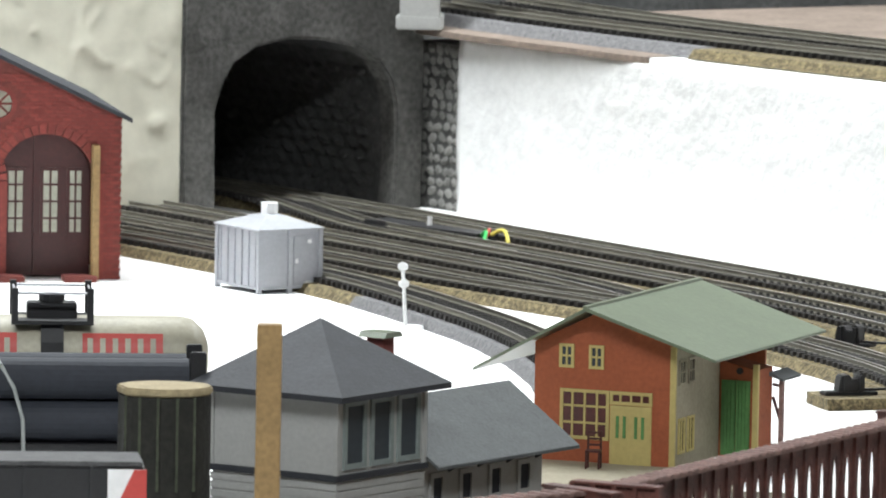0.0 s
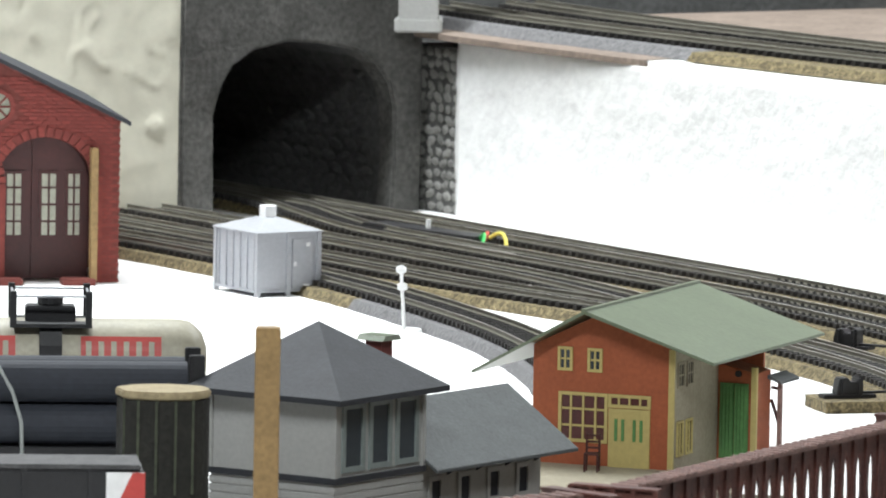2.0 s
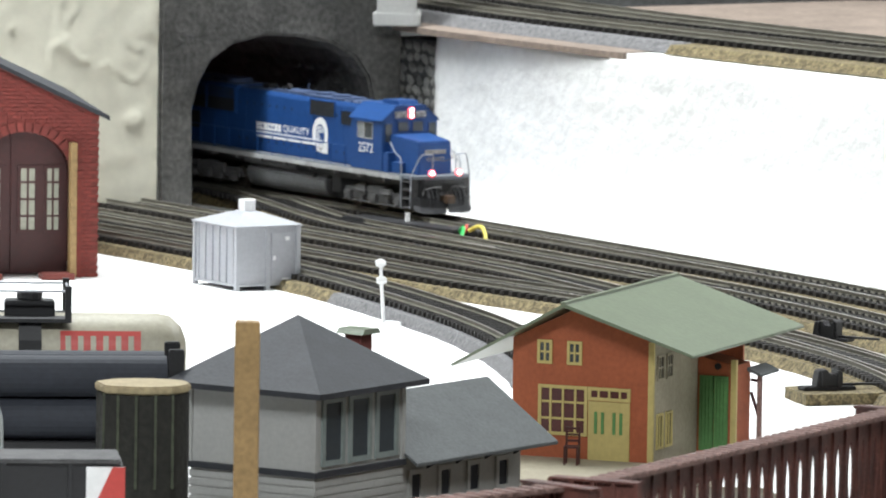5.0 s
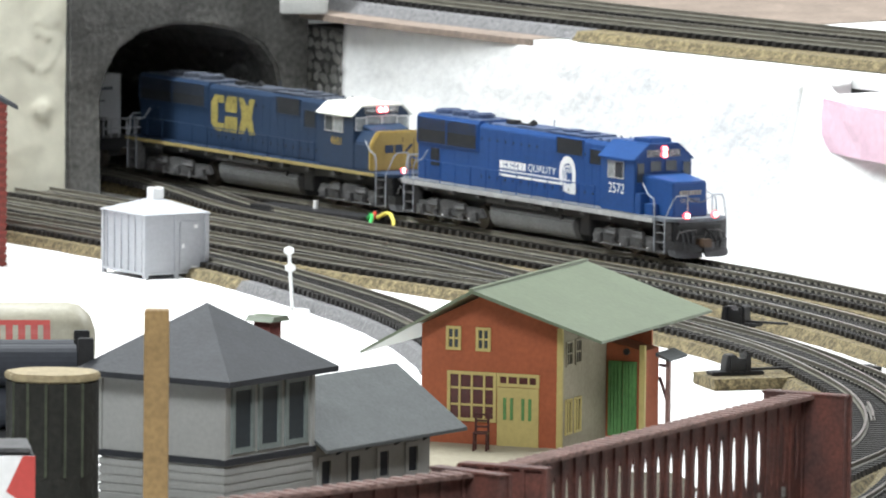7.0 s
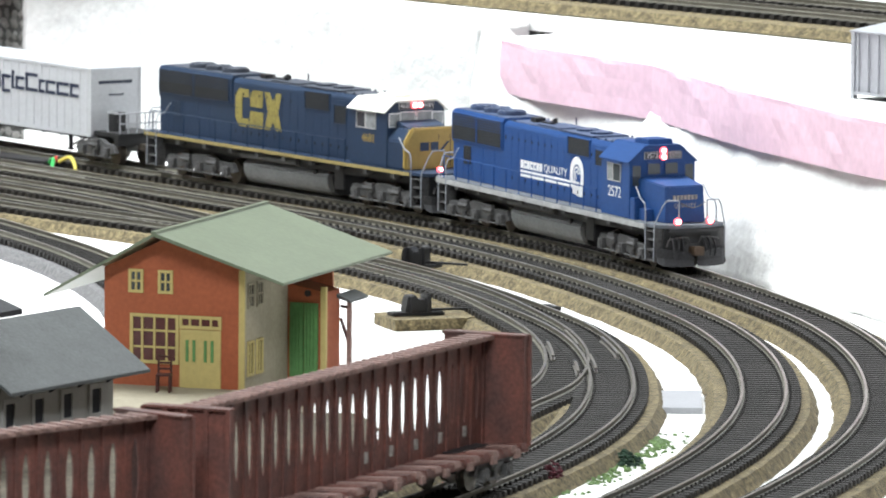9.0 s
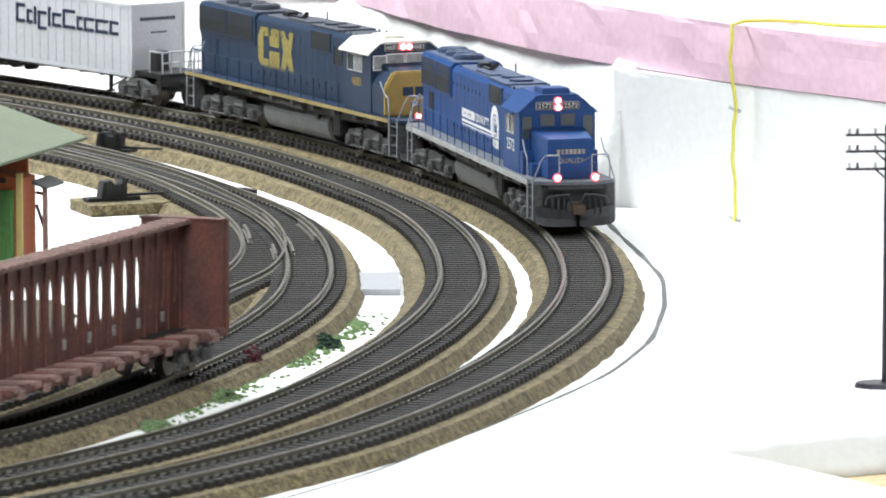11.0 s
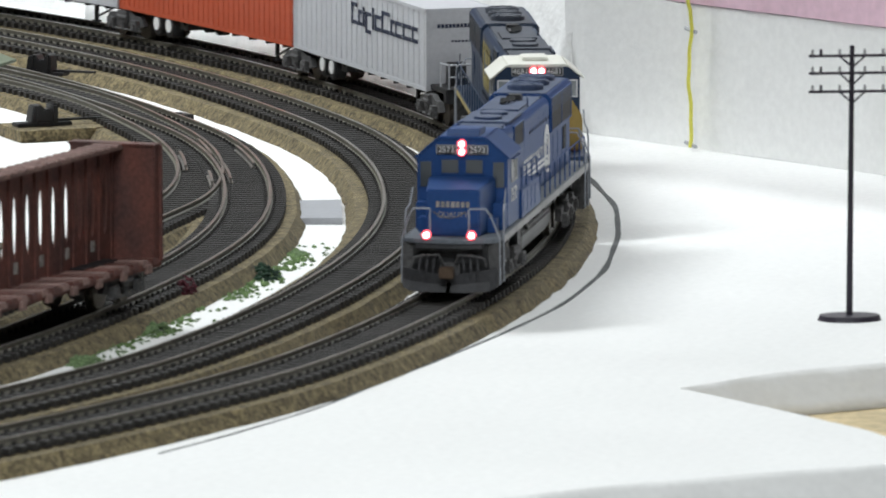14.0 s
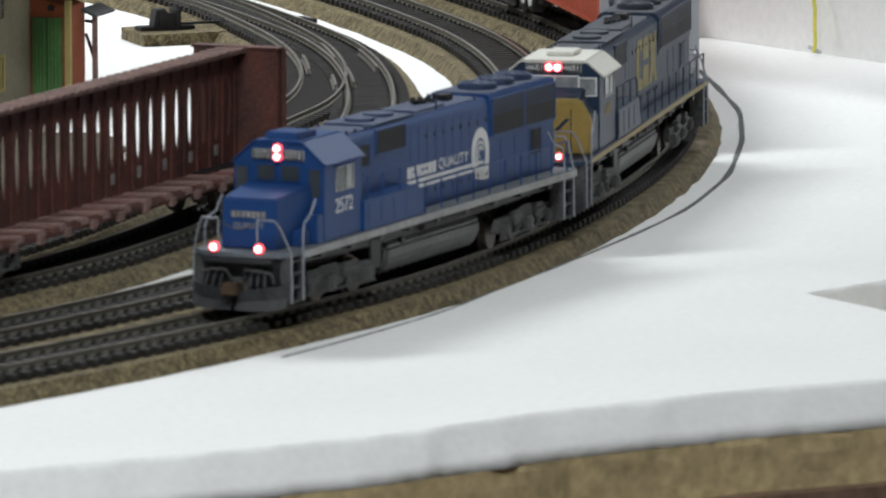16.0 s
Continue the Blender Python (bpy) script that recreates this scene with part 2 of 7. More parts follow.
def cyl(bm, p, q, r, n=12, r2=None):
    p, q = Vector(p), Vector(q)
    turn = (q - p).to_track_quat("Z", "Y").to_matrix()
    r2 = r if r2 is None else r2
    rings = [[bm.verts.new(c + turn @ Vector((s * math.cos(6.28319 * i / n), s * math.sin(6.28319 * i / n), 0))) for i in range(n)] for c, s in ((p, r), (q, r2))]
    bm.faces.new(rings[0][::-1]), bm.faces.new(rings[1])
    for i in range(n):
        j = (i + 1) % n
        bm.faces.new((rings[0][i], rings[0][j], rings[1][j], rings[1][i]))


def tube(bm, pts, r, n=6):
    for a, b in zip(pts, pts[1:]):
        if (Vector(a) - Vector(b)).length > 1e-6:
            cyl(bm, a, b, r, n)


def blob(bm, c, r, sx=1, sy=1, sz=1, sub=2, rough=0.25, f=2.0):
    g = bmesh.ops.create_icosphere(bm, subdivisions=sub, radius=1)
    for v in g["verts"]:
        k = 1 + rough * noise.noise(v.co * f + Vector(c) * 90)
        v.co = Vector((c[0] + v.co.x * r * sx * k, c[1] + v.co.y * r * sy * k, c[2] + v.co.z * r * sz * k))


def finish(bm, name, material, bevel=0.0, smooth=False, scale=1.0):
    bmesh.ops.recalc_face_normals(bm, faces=bm.faces)
    if bevel:
        bmesh.ops.bevel(bm, geom=[e for e in bm.edges if len(e.link_faces) == 2 and e.calc_face_angle(0) > 0.5], offset=bevel, segments=2, affect="EDGES", clamp_overlap=True)
    if scale != 1.0:
        bmesh.ops.scale(bm, vec=(scale,) * 3, verts=bm.verts)
    me = bpy.data.meshes.new(name)
    bm.to_mesh(me)
    bm.free()
    if smooth:
        for p in me.polygons:
            p.use_smooth = True
    me.materials.append(material)
    return me


def part(name, bm, material, parent=None, label="", bevel=0.0, smooth=False, scale=1.0, m=None):
    ob = new(name, finish(bm, name, material, bevel, smooth, scale))
    if parent is not None:
        ob.parent = parent
    if m is not None:
        ob.matrix_basis = m
    if label:
        tagged(ob, label=label)
    return ob


def thing(name, label, category, group="", m=None):
    ob = new(name)
    ob.empty_display_size = 0.01
    if m is not None:
        ob.matrix_basis = m
    return tagged(ob, label, category, group)


def share(name, me, parent, m, label=""):
    ob = new(name, me)
    ob.parent, ob.matrix_basis = parent, m
    if label:
        tagged(ob, label=label)
    return ob


def cord(name, pts, r, material, parent, label=""):
    """One bent round cord along the points."""
    cu = bpy.data.curves.new(name, "CURVE")
    cu.dimensions, cu.bevel_depth, cu.bevel_resolution = "3D", r, 2
    spl = cu.splines.new("POLY")
    spl.points.add(len(pts) - 1)
    for sp, q in zip(spl.points, pts):
        sp.co = (*q, 1)
    tmp = bpy.data.objects.new(name, cu)
    scene.collection.objects.link(tmp)
    bpy.context.view_layer.update()
    me = bpy.data.meshes.new_from_object(tmp.evaluated_get(bpy.context.evaluated_depsgraph_get()))
    bpy.data.objects.remove(tmp)
    me.materials.clear()
    me.materials.append(material)
    return share(name, me, parent, Matrix.Identity(4), label)


def text_mesh(words, size, depth, material):
    cu = bpy.data.curves.new("lettering", "FONT")
    cu.body, cu.size, cu.extrude, cu.align_x, cu.align_y = words, size, depth, "CENTER", "CENTER"
    tmp = bpy.data.objects.new("lettering", cu)
    scene.collection.objects.link(tmp)
    bpy.context.view_layer.update()
    me = bpy.data.meshes.new_from_object(tmp.evaluated_get(bpy.context.evaluated_depsgraph_get()))
    bpy.data.objects.remove(tmp)
    me.materials.clear()
    me.materials.append(material)
    return me


# ---------------- the lines of the tracks ----------------


def smooth_line(pts, step=0.006):
    pts = [Vector((x, y, 0)) for x, y in pts]
    out = []
    n = len(pts)
    for i in range(n - 1):
        b, c = pts[i], pts[i + 1]
        a, d = pts[max(i - 1, 0)], pts[min(i + 2, n - 1)]
        l1 = (c - b).length
        l0, l2 = (b - a).length or l1, (d - c).length or l1
        m1 = ((c - b) / l1 * l0 + (b - a) / l0 * l1) / (l0 + l1) if i else (c - b) / l1
        m2 = ((d - c) / l2 * l1 + (c - b) / l1 * l2) / (l1 + l2) if i < n - 2 else (c - b) / l1
        for k in range(24):
            u = k / 24
            out.append((2 * u**3 - 3 * u * u + 1) * b + (u**3 - 2 * u * u + u) * l1 * m1 + (3 * u * u - 2 * u**3) * c + (u**3 - u * u) * l1 * m2)
    out.append(pts[-1])
    return out


class Line:
    def __init__(self, pts):
        self.p = smooth_line(pts)
        self.s = [0.0]
        for a, b in zip(self.p, self.p[1:]):
            self.s.append(self.s[-1] + (b - a).length)
        self.long = self.s[-1]

    def at(self, s):
        s = min(max(s, 0.0), self.long)
        i = min(int(np.searchsorted(self.s, s, side="right")) - 1, len(self.p) - 2)
        u = (s - self.s[i]) / max(self.s[i + 1] - self.s[i], 1e-9)
        return self.p[i].lerp(self.p[i + 1], u)

    def way(self, s):
        d = self.at(min(s + 0.012, self.long)) - self.at(max(s - 0.012, 0.0))
        return d.normalized()

    def side(self, s, off):
        w = self.way(s)
        return self.at(s) + Vector((w.y, -w.x, 0)) * off


MAIN = Line([(-1.3625, 6.6077), (-1.119, 6.2904), (-0.8755, 5.973), (-0.632, 5.6557), (-0.3885, 5.3383), (-0.2668, 5.1797), (-0.145, 5.0211),
             (0.0722, 4.6913), (0.1132, 4.6258), (0.155, 4.558), (0.1946, 4.4897), (0.278, 4.308), (0.3334, 4.1155), (0.3478, 4.043), (0.3555, 3.9733), (0.3583, 3.9041),
             (0.357, 3.8357), (0.3516, 3.7643), (0.3412, 3.6912), (0.3261, 3.6186), (0.307, 3.5481), (0.283, 3.4746), (0.2544, 3.4011), (0.2215, 3.3313),
             (0.1677, 3.247), (0.1064, 3.168), (0.0382, 3.0949), (-0.0364, 3.0282), (-0.1167, 2.9686), (-0.2021, 2.9166), (-0.2918, 2.8725), (-0.3852, 2.8367)])

# ---------------- the room and the table ----------------


def structure(name, bm, material, label, bevel=0.0, smooth=False):
    return tagged(part(name, bm, material, None, label, bevel, smooth), kind="structure")


bm = bmesh.new()
box(bm, -3.0, 3.0, -2.0, 7.6, -1.16, -1.10)
structure("floor", bm, ROOMWALL, "plain brown floor of the layout room")
for wname, wx in (("wall_west", (-3.1, -3.0, -2.0, 7.6)), ("wall_east", (3.0, 3.1, -2.0, 7.6)), ("wall_north", (-3.1, 3.1, 7.6, 7.7)), ("wall_south", (-3.1, 3.1, -2.1, -2.0))):
    bm = bmesh.new()
    box(bm, *wx, -1.10, 1.50)
    structure(wname, bm, ROOMWALL if wname == "wall_north" else ROOMPALE, "plain painted room wall")
bm = bmesh.new()
box(bm, -3.1, 3.1, -2.1, 7.7, 1.50, 1.55)
structure("ceiling", bm, ROOMPALE, "plain pale ceiling over the layout")
for lx, ly, lz, lp, lturn in LAMPS:
    fix = thing("ceiling_light", "long white ceiling tube light, switched on", "ceiling light", "tube lights", pose(lx, ly, lz + 0.12, 0, 0, lturn))
    bm = bmesh.new()
    prism(bm, [(-0.10, 0), (0.10, 0), (0.085, -0.07), (-0.085, -0.07)], "x", -0.62, 0.62)
    part("housing", bm, WHITEPAINT, fix, "white metal housing", bevel=0.004)

TABLE = [(-1.5, 1.95), (-0.6, 2.62), (0.0, 2.945), (0.079, 2.984), (0.141, 3.011), (0.202, 3.044), (0.258, 3.088), (0.315, 3.121), (0.365, 3.142), (0.43, 3.165), (0.411, 3.231), (0.392, 3.272),
         (0.360, 3.335), (0.396, 3.369), (0.431, 3.387), (0.70, 3.52), (1.5, 3.9), (1.5, 7.3), (-2.2, 7.3), (-2.2, 1.95)]


def slab(poly, z0, z1, rough=0.0, step=0.012, flare=0.0):
    """A board with an uneven sawn or broken edge."""
    b = bmesh.new()
    ring = []
    for i, (x, y) in enumerate(poly):
        x2, y2 = poly[(i + 1) % len(poly)]
        d = math.hypot(x2 - x, y2 - y)
        n = max(1, min(int(d / step), 70)) if rough else 1
        for k in range(n):
            ring.append((x + (x2 - x) * k / n, y + (y2 - y) * k / n))
    rows = []
    levels = [z1, z1 - 0.002, z1 - (z1 - z0) * 0.35, z1 - (z1 - z0) * 0.7, z0] if rough else [z1, z0]
    for j, z in enumerate(levels):
        row = []
        for x, y in ring:
            k = rough * (noise.noise(Vector((x * 70, y * 70, z * 90))) + 0.6 * noise.noise(Vector((x * 260, y * 260, z * 260)))) * (0.25 if j == 0 else 1)
            row.append(b.verts.new((x + k, y - abs(k) * 0.8 - flare * (z1 - z) / (z1 - z0), z + (k * 0.3 if 0 < j < len(levels) - 1 else 0))))
        rows.append(row)
    b.faces.new(rows[0])
    b.faces.new(rows[-1][::-1])
    n = len(ring)
    for a, c in zip(rows, rows[1:]):
        for i in range(n):
            b.faces.new((a[i], a[(i + 1) % n], c[(i + 1) % n], c[i]))
    return b


TABLE_Z = -0.010
ground = structure("ground", slab(TABLE, -0.0235, TABLE_Z, 0.0019, 0.004, 0.0145), FOAM, "white foam board sheet with a rough torn front edge", smooth=True)
for f in ground.data.polygons:
    f.use_smooth = abs(f.normal.z) < 0.98
PLYEDGE = [(-1.5, 1.935), (-0.6, 2.605), (0.0, 2.930), (0.079, 2.969), (0.141, 2.996), (0.202, 3.029), (0.258, 3.073), (0.315, 3.106), (0.365, 3.127), (0.60, 3.190), (1.5, 3.490), (1.5, 7.250), (-2.15, 7.250), (-2.15, 1.940)]
structure("plywood_deck", slab(PLYEDGE, -0.041, -0.0237, 0.0008, 0.006), PLY, "pale plywood deck under the foam")
structure("fascia_board", slab([(x, y - 0.006) for x, y in PLYEDGE], -0.16, -0.0412), BROWNBOARD, "brown hardboard fascia below the plywood")


# ---------------- tunnel, walls and upper deck ----------------
def frame_of(p, q):
    """Space along a wall: x from p to q, y into the wall, z up."""
    a = math.atan2(q[1] - p[1], q[0] - p[0])
    return Matrix.Translation((p[0], p[1], 0)) @ Matrix.Rotation(a, 4, "Z")


PORTAL = frame_of((-0.134, 4.870), (-0.019, 4.949))


def opening():
    """The tunnel's arched outline, from the foot at one side over the crown to the other."""
    pts = [(0.021, -0.012), (0.0205, 0.02), (0.021, 0.044), (0.024, 0.058), (0.031, 0.069), (0.045, 0.077), (0.065, 0.0805), (0.085, 0.0795), (0.105, 0.0755),
           (0.1195, 0.0675), (0.128, 0.057), (0.1315, 0.044), (0.132, 0.02), (0.1305, -0.012)]
    return pts


def wall_with_arch(outer, arch, depth, m, rough=0.0012):
    b = bmesh.new()
    loops = [outer, arch]
    vs = []
    for y in (0.0, depth):
        vs.append([[b.verts.new((u + (rough * noise.noise(Vector((u * 90, w * 90, y * 60))) if li else 0), y + rough * 2 * noise.noise(Vector((u * 60, w * 60, 3))), w)) for u, w in l] for li, l in enumerate(loops)])
    for s in (0, 1):
        o, a = vs[s]
        n = len(a)
        for i in range(n - 1):
            b.faces.new((o[i], o[i + 1], a[i + 1], a[i]))
    for l in (0, 1):
        f, k = vs[0][l], vs[1][l]
        for i in range(len(f) - 1):
            b.faces.new((f[i], f[i + 1], k[i + 1], k[i]))
    bmesh.ops.transform(b, matrix=m, verts=b.verts)
    return b


arch = opening()
outer = [(0.0, -0.012), (0.0, 0.02), (0.0, 0.05), (0.0, 0.08), (0.0, 0.12), (0.0, 0.21), (0.05, 0.21), (0.09, 0.21), (0.149, 0.21), (0.149, 0.12), (0.149, 0.08), (0.149, 0.05), (0.149, 0.02), (0.149, -0.012)]
portal = structure("tunnel_portal", wall_with_arch(outer, arch, 0.016, PORTAL), GREYWALL, "grey cement-painted plaster tunnel portal with an arched mouth", bevel=0.0015)

# lining of the bore, stone faced, running back along the track
bore_dir = Vector((-0.6088, 0.7934, 0))
pm = PORTAL.to_3x3()
bm = bmesh.new()
rows = []
for k in range(13):
    d = 0.014 + k * 0.055
    row = []
    for u, w in arch:
        base = PORTAL @ Vector((u, 0, w))
        q = base + bore_dir * d
        grow = 1.06
        c = PORTAL @ Vector((0.0745, 0, 0.03)) + bore_dir * d
        q = c + (q - c) * grow
        q += Vector((noise.noise(q * 60), noise.noise(q * 60 + Vector((9, 0, 0))), noise.noise(q * 60 + Vector((0, 9, 0))))) * 0.003
        row.append(bm.verts.new(q))
    rows.append(row)
for a, c in zip(rows, rows[1:]):
    for i in range(len(a) - 1):
        bm.faces.new((a[i], a[i + 1], c[i + 1], c[i]))
bore = structure("tunnel_lining", bm, DARKSTONE, "dark stone lining of the tunnel")
mod = bore.modifiers.new("thick", "SOLIDIFY")
mod.thickness, mod.offset = 0.006, 1
# stones on the bore's far wall
stone_meshes = []
for i in range(5):
    b = bmesh.new()
    g = bmesh.ops.create_icosphere(b, subdivisions=1, radius=1)
    for v in g["verts"]:
        v.co = Vector((v.co.x * 1.05, v.co.y * 0.55, v.co.z * 0.85)) * (1 + 0.35 * noise.noise(v.co * 1.7 + Vector((i * 7, 0, 0))))
    stone_meshes.append(finish(b, "stone", STONE))
# the same stones in a darker tone, for inside the bore
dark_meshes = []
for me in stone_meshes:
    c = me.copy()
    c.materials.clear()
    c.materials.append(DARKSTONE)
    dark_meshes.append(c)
for iz in range(11):
    for ix in range(15):
        d = 0.03 + ix * 0.0125 + (iz % 2) * 0.006 + random.uniform(-0.001, 0.001)
        z = -0.003 + iz * 0.0062
        u = 0.1325 if z < 0.05 else 0.1325 - (z - 0.05) * 0.55
        q = PORTAL @ Vector((u, 0, z)) + bore_dir * d
        c = PORTAL @ Vector((0.0745, 0, 0.03)) + bore_dir * d
        q = c + (q - c) * 1.045
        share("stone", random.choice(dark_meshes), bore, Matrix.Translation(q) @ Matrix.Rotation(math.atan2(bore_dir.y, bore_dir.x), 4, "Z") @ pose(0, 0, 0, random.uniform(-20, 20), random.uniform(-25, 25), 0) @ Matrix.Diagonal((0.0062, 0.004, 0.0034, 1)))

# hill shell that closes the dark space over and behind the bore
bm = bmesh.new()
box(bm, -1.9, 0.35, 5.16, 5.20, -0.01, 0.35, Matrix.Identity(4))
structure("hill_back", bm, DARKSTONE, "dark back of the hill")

# cream plaster face beside the portal
P0 = PORTAL @ Vector((0.001, 0.002, 0))


def rough_wall(m, w, h, nx, nz, amp, freq, depth=0.02, z0=-0.012, top=None, ridge=0.0):
    b = bmesh.new()
    grid = []
    for j in range(nz + 1):
        row = []
        for i in range(nx + 1):
            u = w * i / nx
            hh = h if top is None else top(u)
            z = z0 + (hh - z0) * j / nz
            k = amp * (noise.noise(Vector((u * freq, z * freq, 1.3))) + 0.7 * abs(noise.noise(Vector((u * freq * 2.3, z * freq * 2.3, 4.0)))) + 0.4 * noise.noise(Vector((u * freq * 6, z * freq * 6, 2.0))))
            if ridge:
                vein = noise.noise(Vector((u * 21 + 1.6 * noise.noise(Vector((u * 30, z * 30, 7.0))), z * 15 + noise.noise(Vector((u * 40, z * 40, 2.0))), 9.1)))
                k -= ridge * max(0.0, 1 - abs(vein) * 20) * max(0.0, noise.noise(Vector((u * 24, z * 24, 3.3))))
            row.append(b.verts.new(m @ Vector((u, k, z))))
        grid.append(row)
    for j in range(nz):
        for i in range(nx):
            b.faces.new((grid[j][i], grid[j][i + 1], grid[j + 1][i + 1], grid[j + 1][i]))
    edge = grid[0] + [r[-1] for r in grid[1:]] + grid[-1][-2::-1] + [r[0] for r in grid[-2:0:-1]]
    back = [b.verts.new(m @ ((m.inverted() @ v.co) * 1.0 + Vector((0, depth, 0)))) for v in edge]
    n = len(edge)
    for i in range(n):
        b.faces.new((edge[i], edge[(i + 1) % n], back[(i + 1) % n], back[i]))
    return b


left_face = frame_of((-0.60, 4.72), (P0.x, P0.y))
lw = math.hypot(P0.x + 0.60, P0.y - 4.72)
structure("plaster_wall_west", rough_wall(left_face, lw, 0.22, 260, 110, 0.0011, 12, ridge=0.0024), CREAM, "cream plaster rock face with trowel ridges", smooth=True)

# field-stone pier beside the portal
PIER = frame_of((-0.0165, 4.9665), (0.0065, 4.931))
pier = tagged(new("stone_pier"), "grey field-stone retaining pier beside the tunnel mouth", "stone pier")
b = bmesh.new()
box(b, 0.0, 0.042, 0.002, 0.03, -0.012, 0.0765, PIER)
part("core", b, MORTAR, pier)
for iz in range(15):
    x = 0.002 + random.uniform(0, 0.002)
    while x < 0.041:
        w = random.uniform(0.0028, 0.0048)
        z = -0.007 + iz * 0.0057 + random.uniform(-0.0008, 0.0008)
        share("stone", random.choice(stone_meshes), pier, PIER @ pose(min(x + w, 0.040), 0.002, z, random.uniform(-15, 15), random.uniform(-35, 35), random.uniform(-15, 15)) @ Matrix.Diagonal((w, 0.003, 0.0031, 1)))
        x += 2 * w
# plaster wall along the main line
WALLA, WALLB = (0.0065, 4.931), (0.226, 4.580)
WALL = frame_of(WALLA, WALLB)
wl = math.hypot(WALLB[0] - WALLA[0], WALLB[1] - WALLA[1])
structure("plaster_wall_north", rough_wall(WALL, wl, 0.0811, 90, 30, 0.0016, 30, 0.03), PLASTER, "white plastered wall below the upper deck", smooth=True)
# uneven plaster slope from that wall to the foam blocks
BENDS = [WALLB, (0.262, 4.510), (0.305, 4.40), (0.345, 4.26), (0.378, 4.165), (0.400, 4.095)]
b = bmesh.new()
grid = []
line = Line(BENDS)
for j in range(13):
    row = []
    for i in range(61):
        s = line.long * i / 60
        q = line.side(s, -0.012 * (j / 12) ** 1.5 * 1.2 + 0.002 * noise.noise(Vector((s * 40, j * 0.4, 2))))
        z = -0.012 + (max(0.0496, 0.0811 - 0.0315 * i / 9) + 0.012) * j / 12
        k = 0.0012 * noise.noise(Vector((s * 90, z * 90, 5)))
        row.append(b.verts.new((q.x + k, q.y + k, z)))
    grid.append(row)
for j in range(12):
    for i in range(60):
        b.faces.new((grid[j][i], grid[j][i + 1], grid[j + 1][i + 1], grid[j + 1][i]))
slope = structure("plaster_slope", b, PLASTER, "rough white plaster slope between wall and foam", smooth=True)
mod = slope.modifiers.new("thick", "SOLIDIFY")
mod.thickness, mod.offset = 0.012, -1
# white foam blocks and pink insulation board
block = slab([(0.395, 4.098), (0.440, 4.030), (0.512, 3.919), (0.66, 3.70), (0.95, 3.35), (1.4, 3.9), (0.8, 4.9), (0.45, 4.55)], -0.0099, 0.0495, 0.0008)
structure("foam_block", block, FOAM, "white foam block with a sawn face")
pink = slab([(0.236, 4.560), (0.252, 4.515), (0.300, 4.425), (0.333, 4.290), (0.372, 4.170), (0.403, 4.100), (0.440, 4.028), (0.512, 3.917), (0.66, 3.698), (0.95, 3.35), (1.4, 3.9), (0.8, 4.9), (0.40, 4.72)], 0.0500, 0.0752, 0.0011, 0.01)
structure("pink_foam_board", pink, PINK, "pink insulation foam board with a broken edge")
cover = slab([(0.242, 4.566), (0.262, 4.512), (0.312, 4.425), (0.345, 4.295), (0.384, 4.178), (0.415, 4.108), (0.452, 4.038), (0.526, 3.925), (0.66, 3.735), (0.95, 3.40), (1.4, 3.9), (0.8, 4.9), (0.40, 4.70)], 0.0753, 0.0765, 0.0009, 0.01)
structure("plaster_cloth", cover, PLASTER, "thin white plaster skin on the foam board")

# upper deck: board, ballast, roadbed
DECKLINE = [(-0.040, 5.004), (0.008, 4.921), (0.110, 4.779), (0.235, 4.625), (0.362, 4.475), (0.520, 4.270), (0.80, 3.95)]
deck = Line(DECKLINE)


def strip(line, off0, off1, z0, z1, s0=0.0, s1=None, step=0.02, taper=0.0, rough=0.0):
    b = bmesh.new()
    s1 = line.long if s1 is None else s1
    n = max(2, int((s1 - s0) / step))
    prev = None
    for i in range(n + 1):
        s = s0 + (s1 - s0) * i / n
        k = rough * noise.noise(Vector((s * 150, off0 * 50, z0 * 50)))
        k2 = rough * noise.noise(Vector((s * 150, off1 * 50 + 8, z0 * 50)))
        ring = [b.verts.new(line.side(s, o) + Vector((0, 0, z))) for o, z in ((off0 + k, z0), (off1 + k2, z0), (off1 - taper + k2, z1), (off0 + taper + k, z1))]
        if prev:
            for a in range(4):
                c = (a + 1) % 4
                b.faces.new((prev[a], prev[c], ring[c], ring[a]))
        else:
            b.faces.new(ring[::-1])
        prev = ring
    b.faces.new(prev)
    return b


structure("upper_deck", strip(deck, -0.40, 0.006, 0.0812, 0.0845, 0.0, 0.262, rough=0.002), DECKBOARD, "thin brown hardboard upper deck with chipped edge")
structure("upper_deck_foam", strip(deck, -0.40, 0.004, 0.0768, 0.0840, 0.2625), FOAM, "white foam upper deck")
structure("upper_ballast", strip(deck, -0.125, -0.012, 0.0846, 0.0895, 0.03, 0.28, taper=0.006, rough=0.002), BALLAST, "loose grey ballast on the upper deck")
structure("upper_roadbed", strip(deck, -0.125, -0.006, 0.0846, 0.0893, 0.2805, taper=0.004, rough=0.001), CORK, "tan cork roadbed on the upper deck")
# white pier blocks of the upper level
pil = thing("white_block_pier", "off-white moulded block pier on the upper deck", "pier")
b = bmesh.new()
box(b, -0.0245, -0.0035, 4.93, 4.96, 0.0848, 0.21)
part("shaft", b, CABINWHITE, pil, bevel=0.0008)
b = bmesh.new()
box(b, -0.0265, -0.0015, 4.928, 4.962, 0.0847, 0.0915)
part("plinth", b, CABINWHITE, pil, bevel=0.0008)
pil2 = thing("upper_wall_panel", "pale panel standing behind the upper tracks", "panel")
b = bmesh.new()
box(b, 0.055, 0.110, 5.165, 5.185, 0.0845, 0.20)
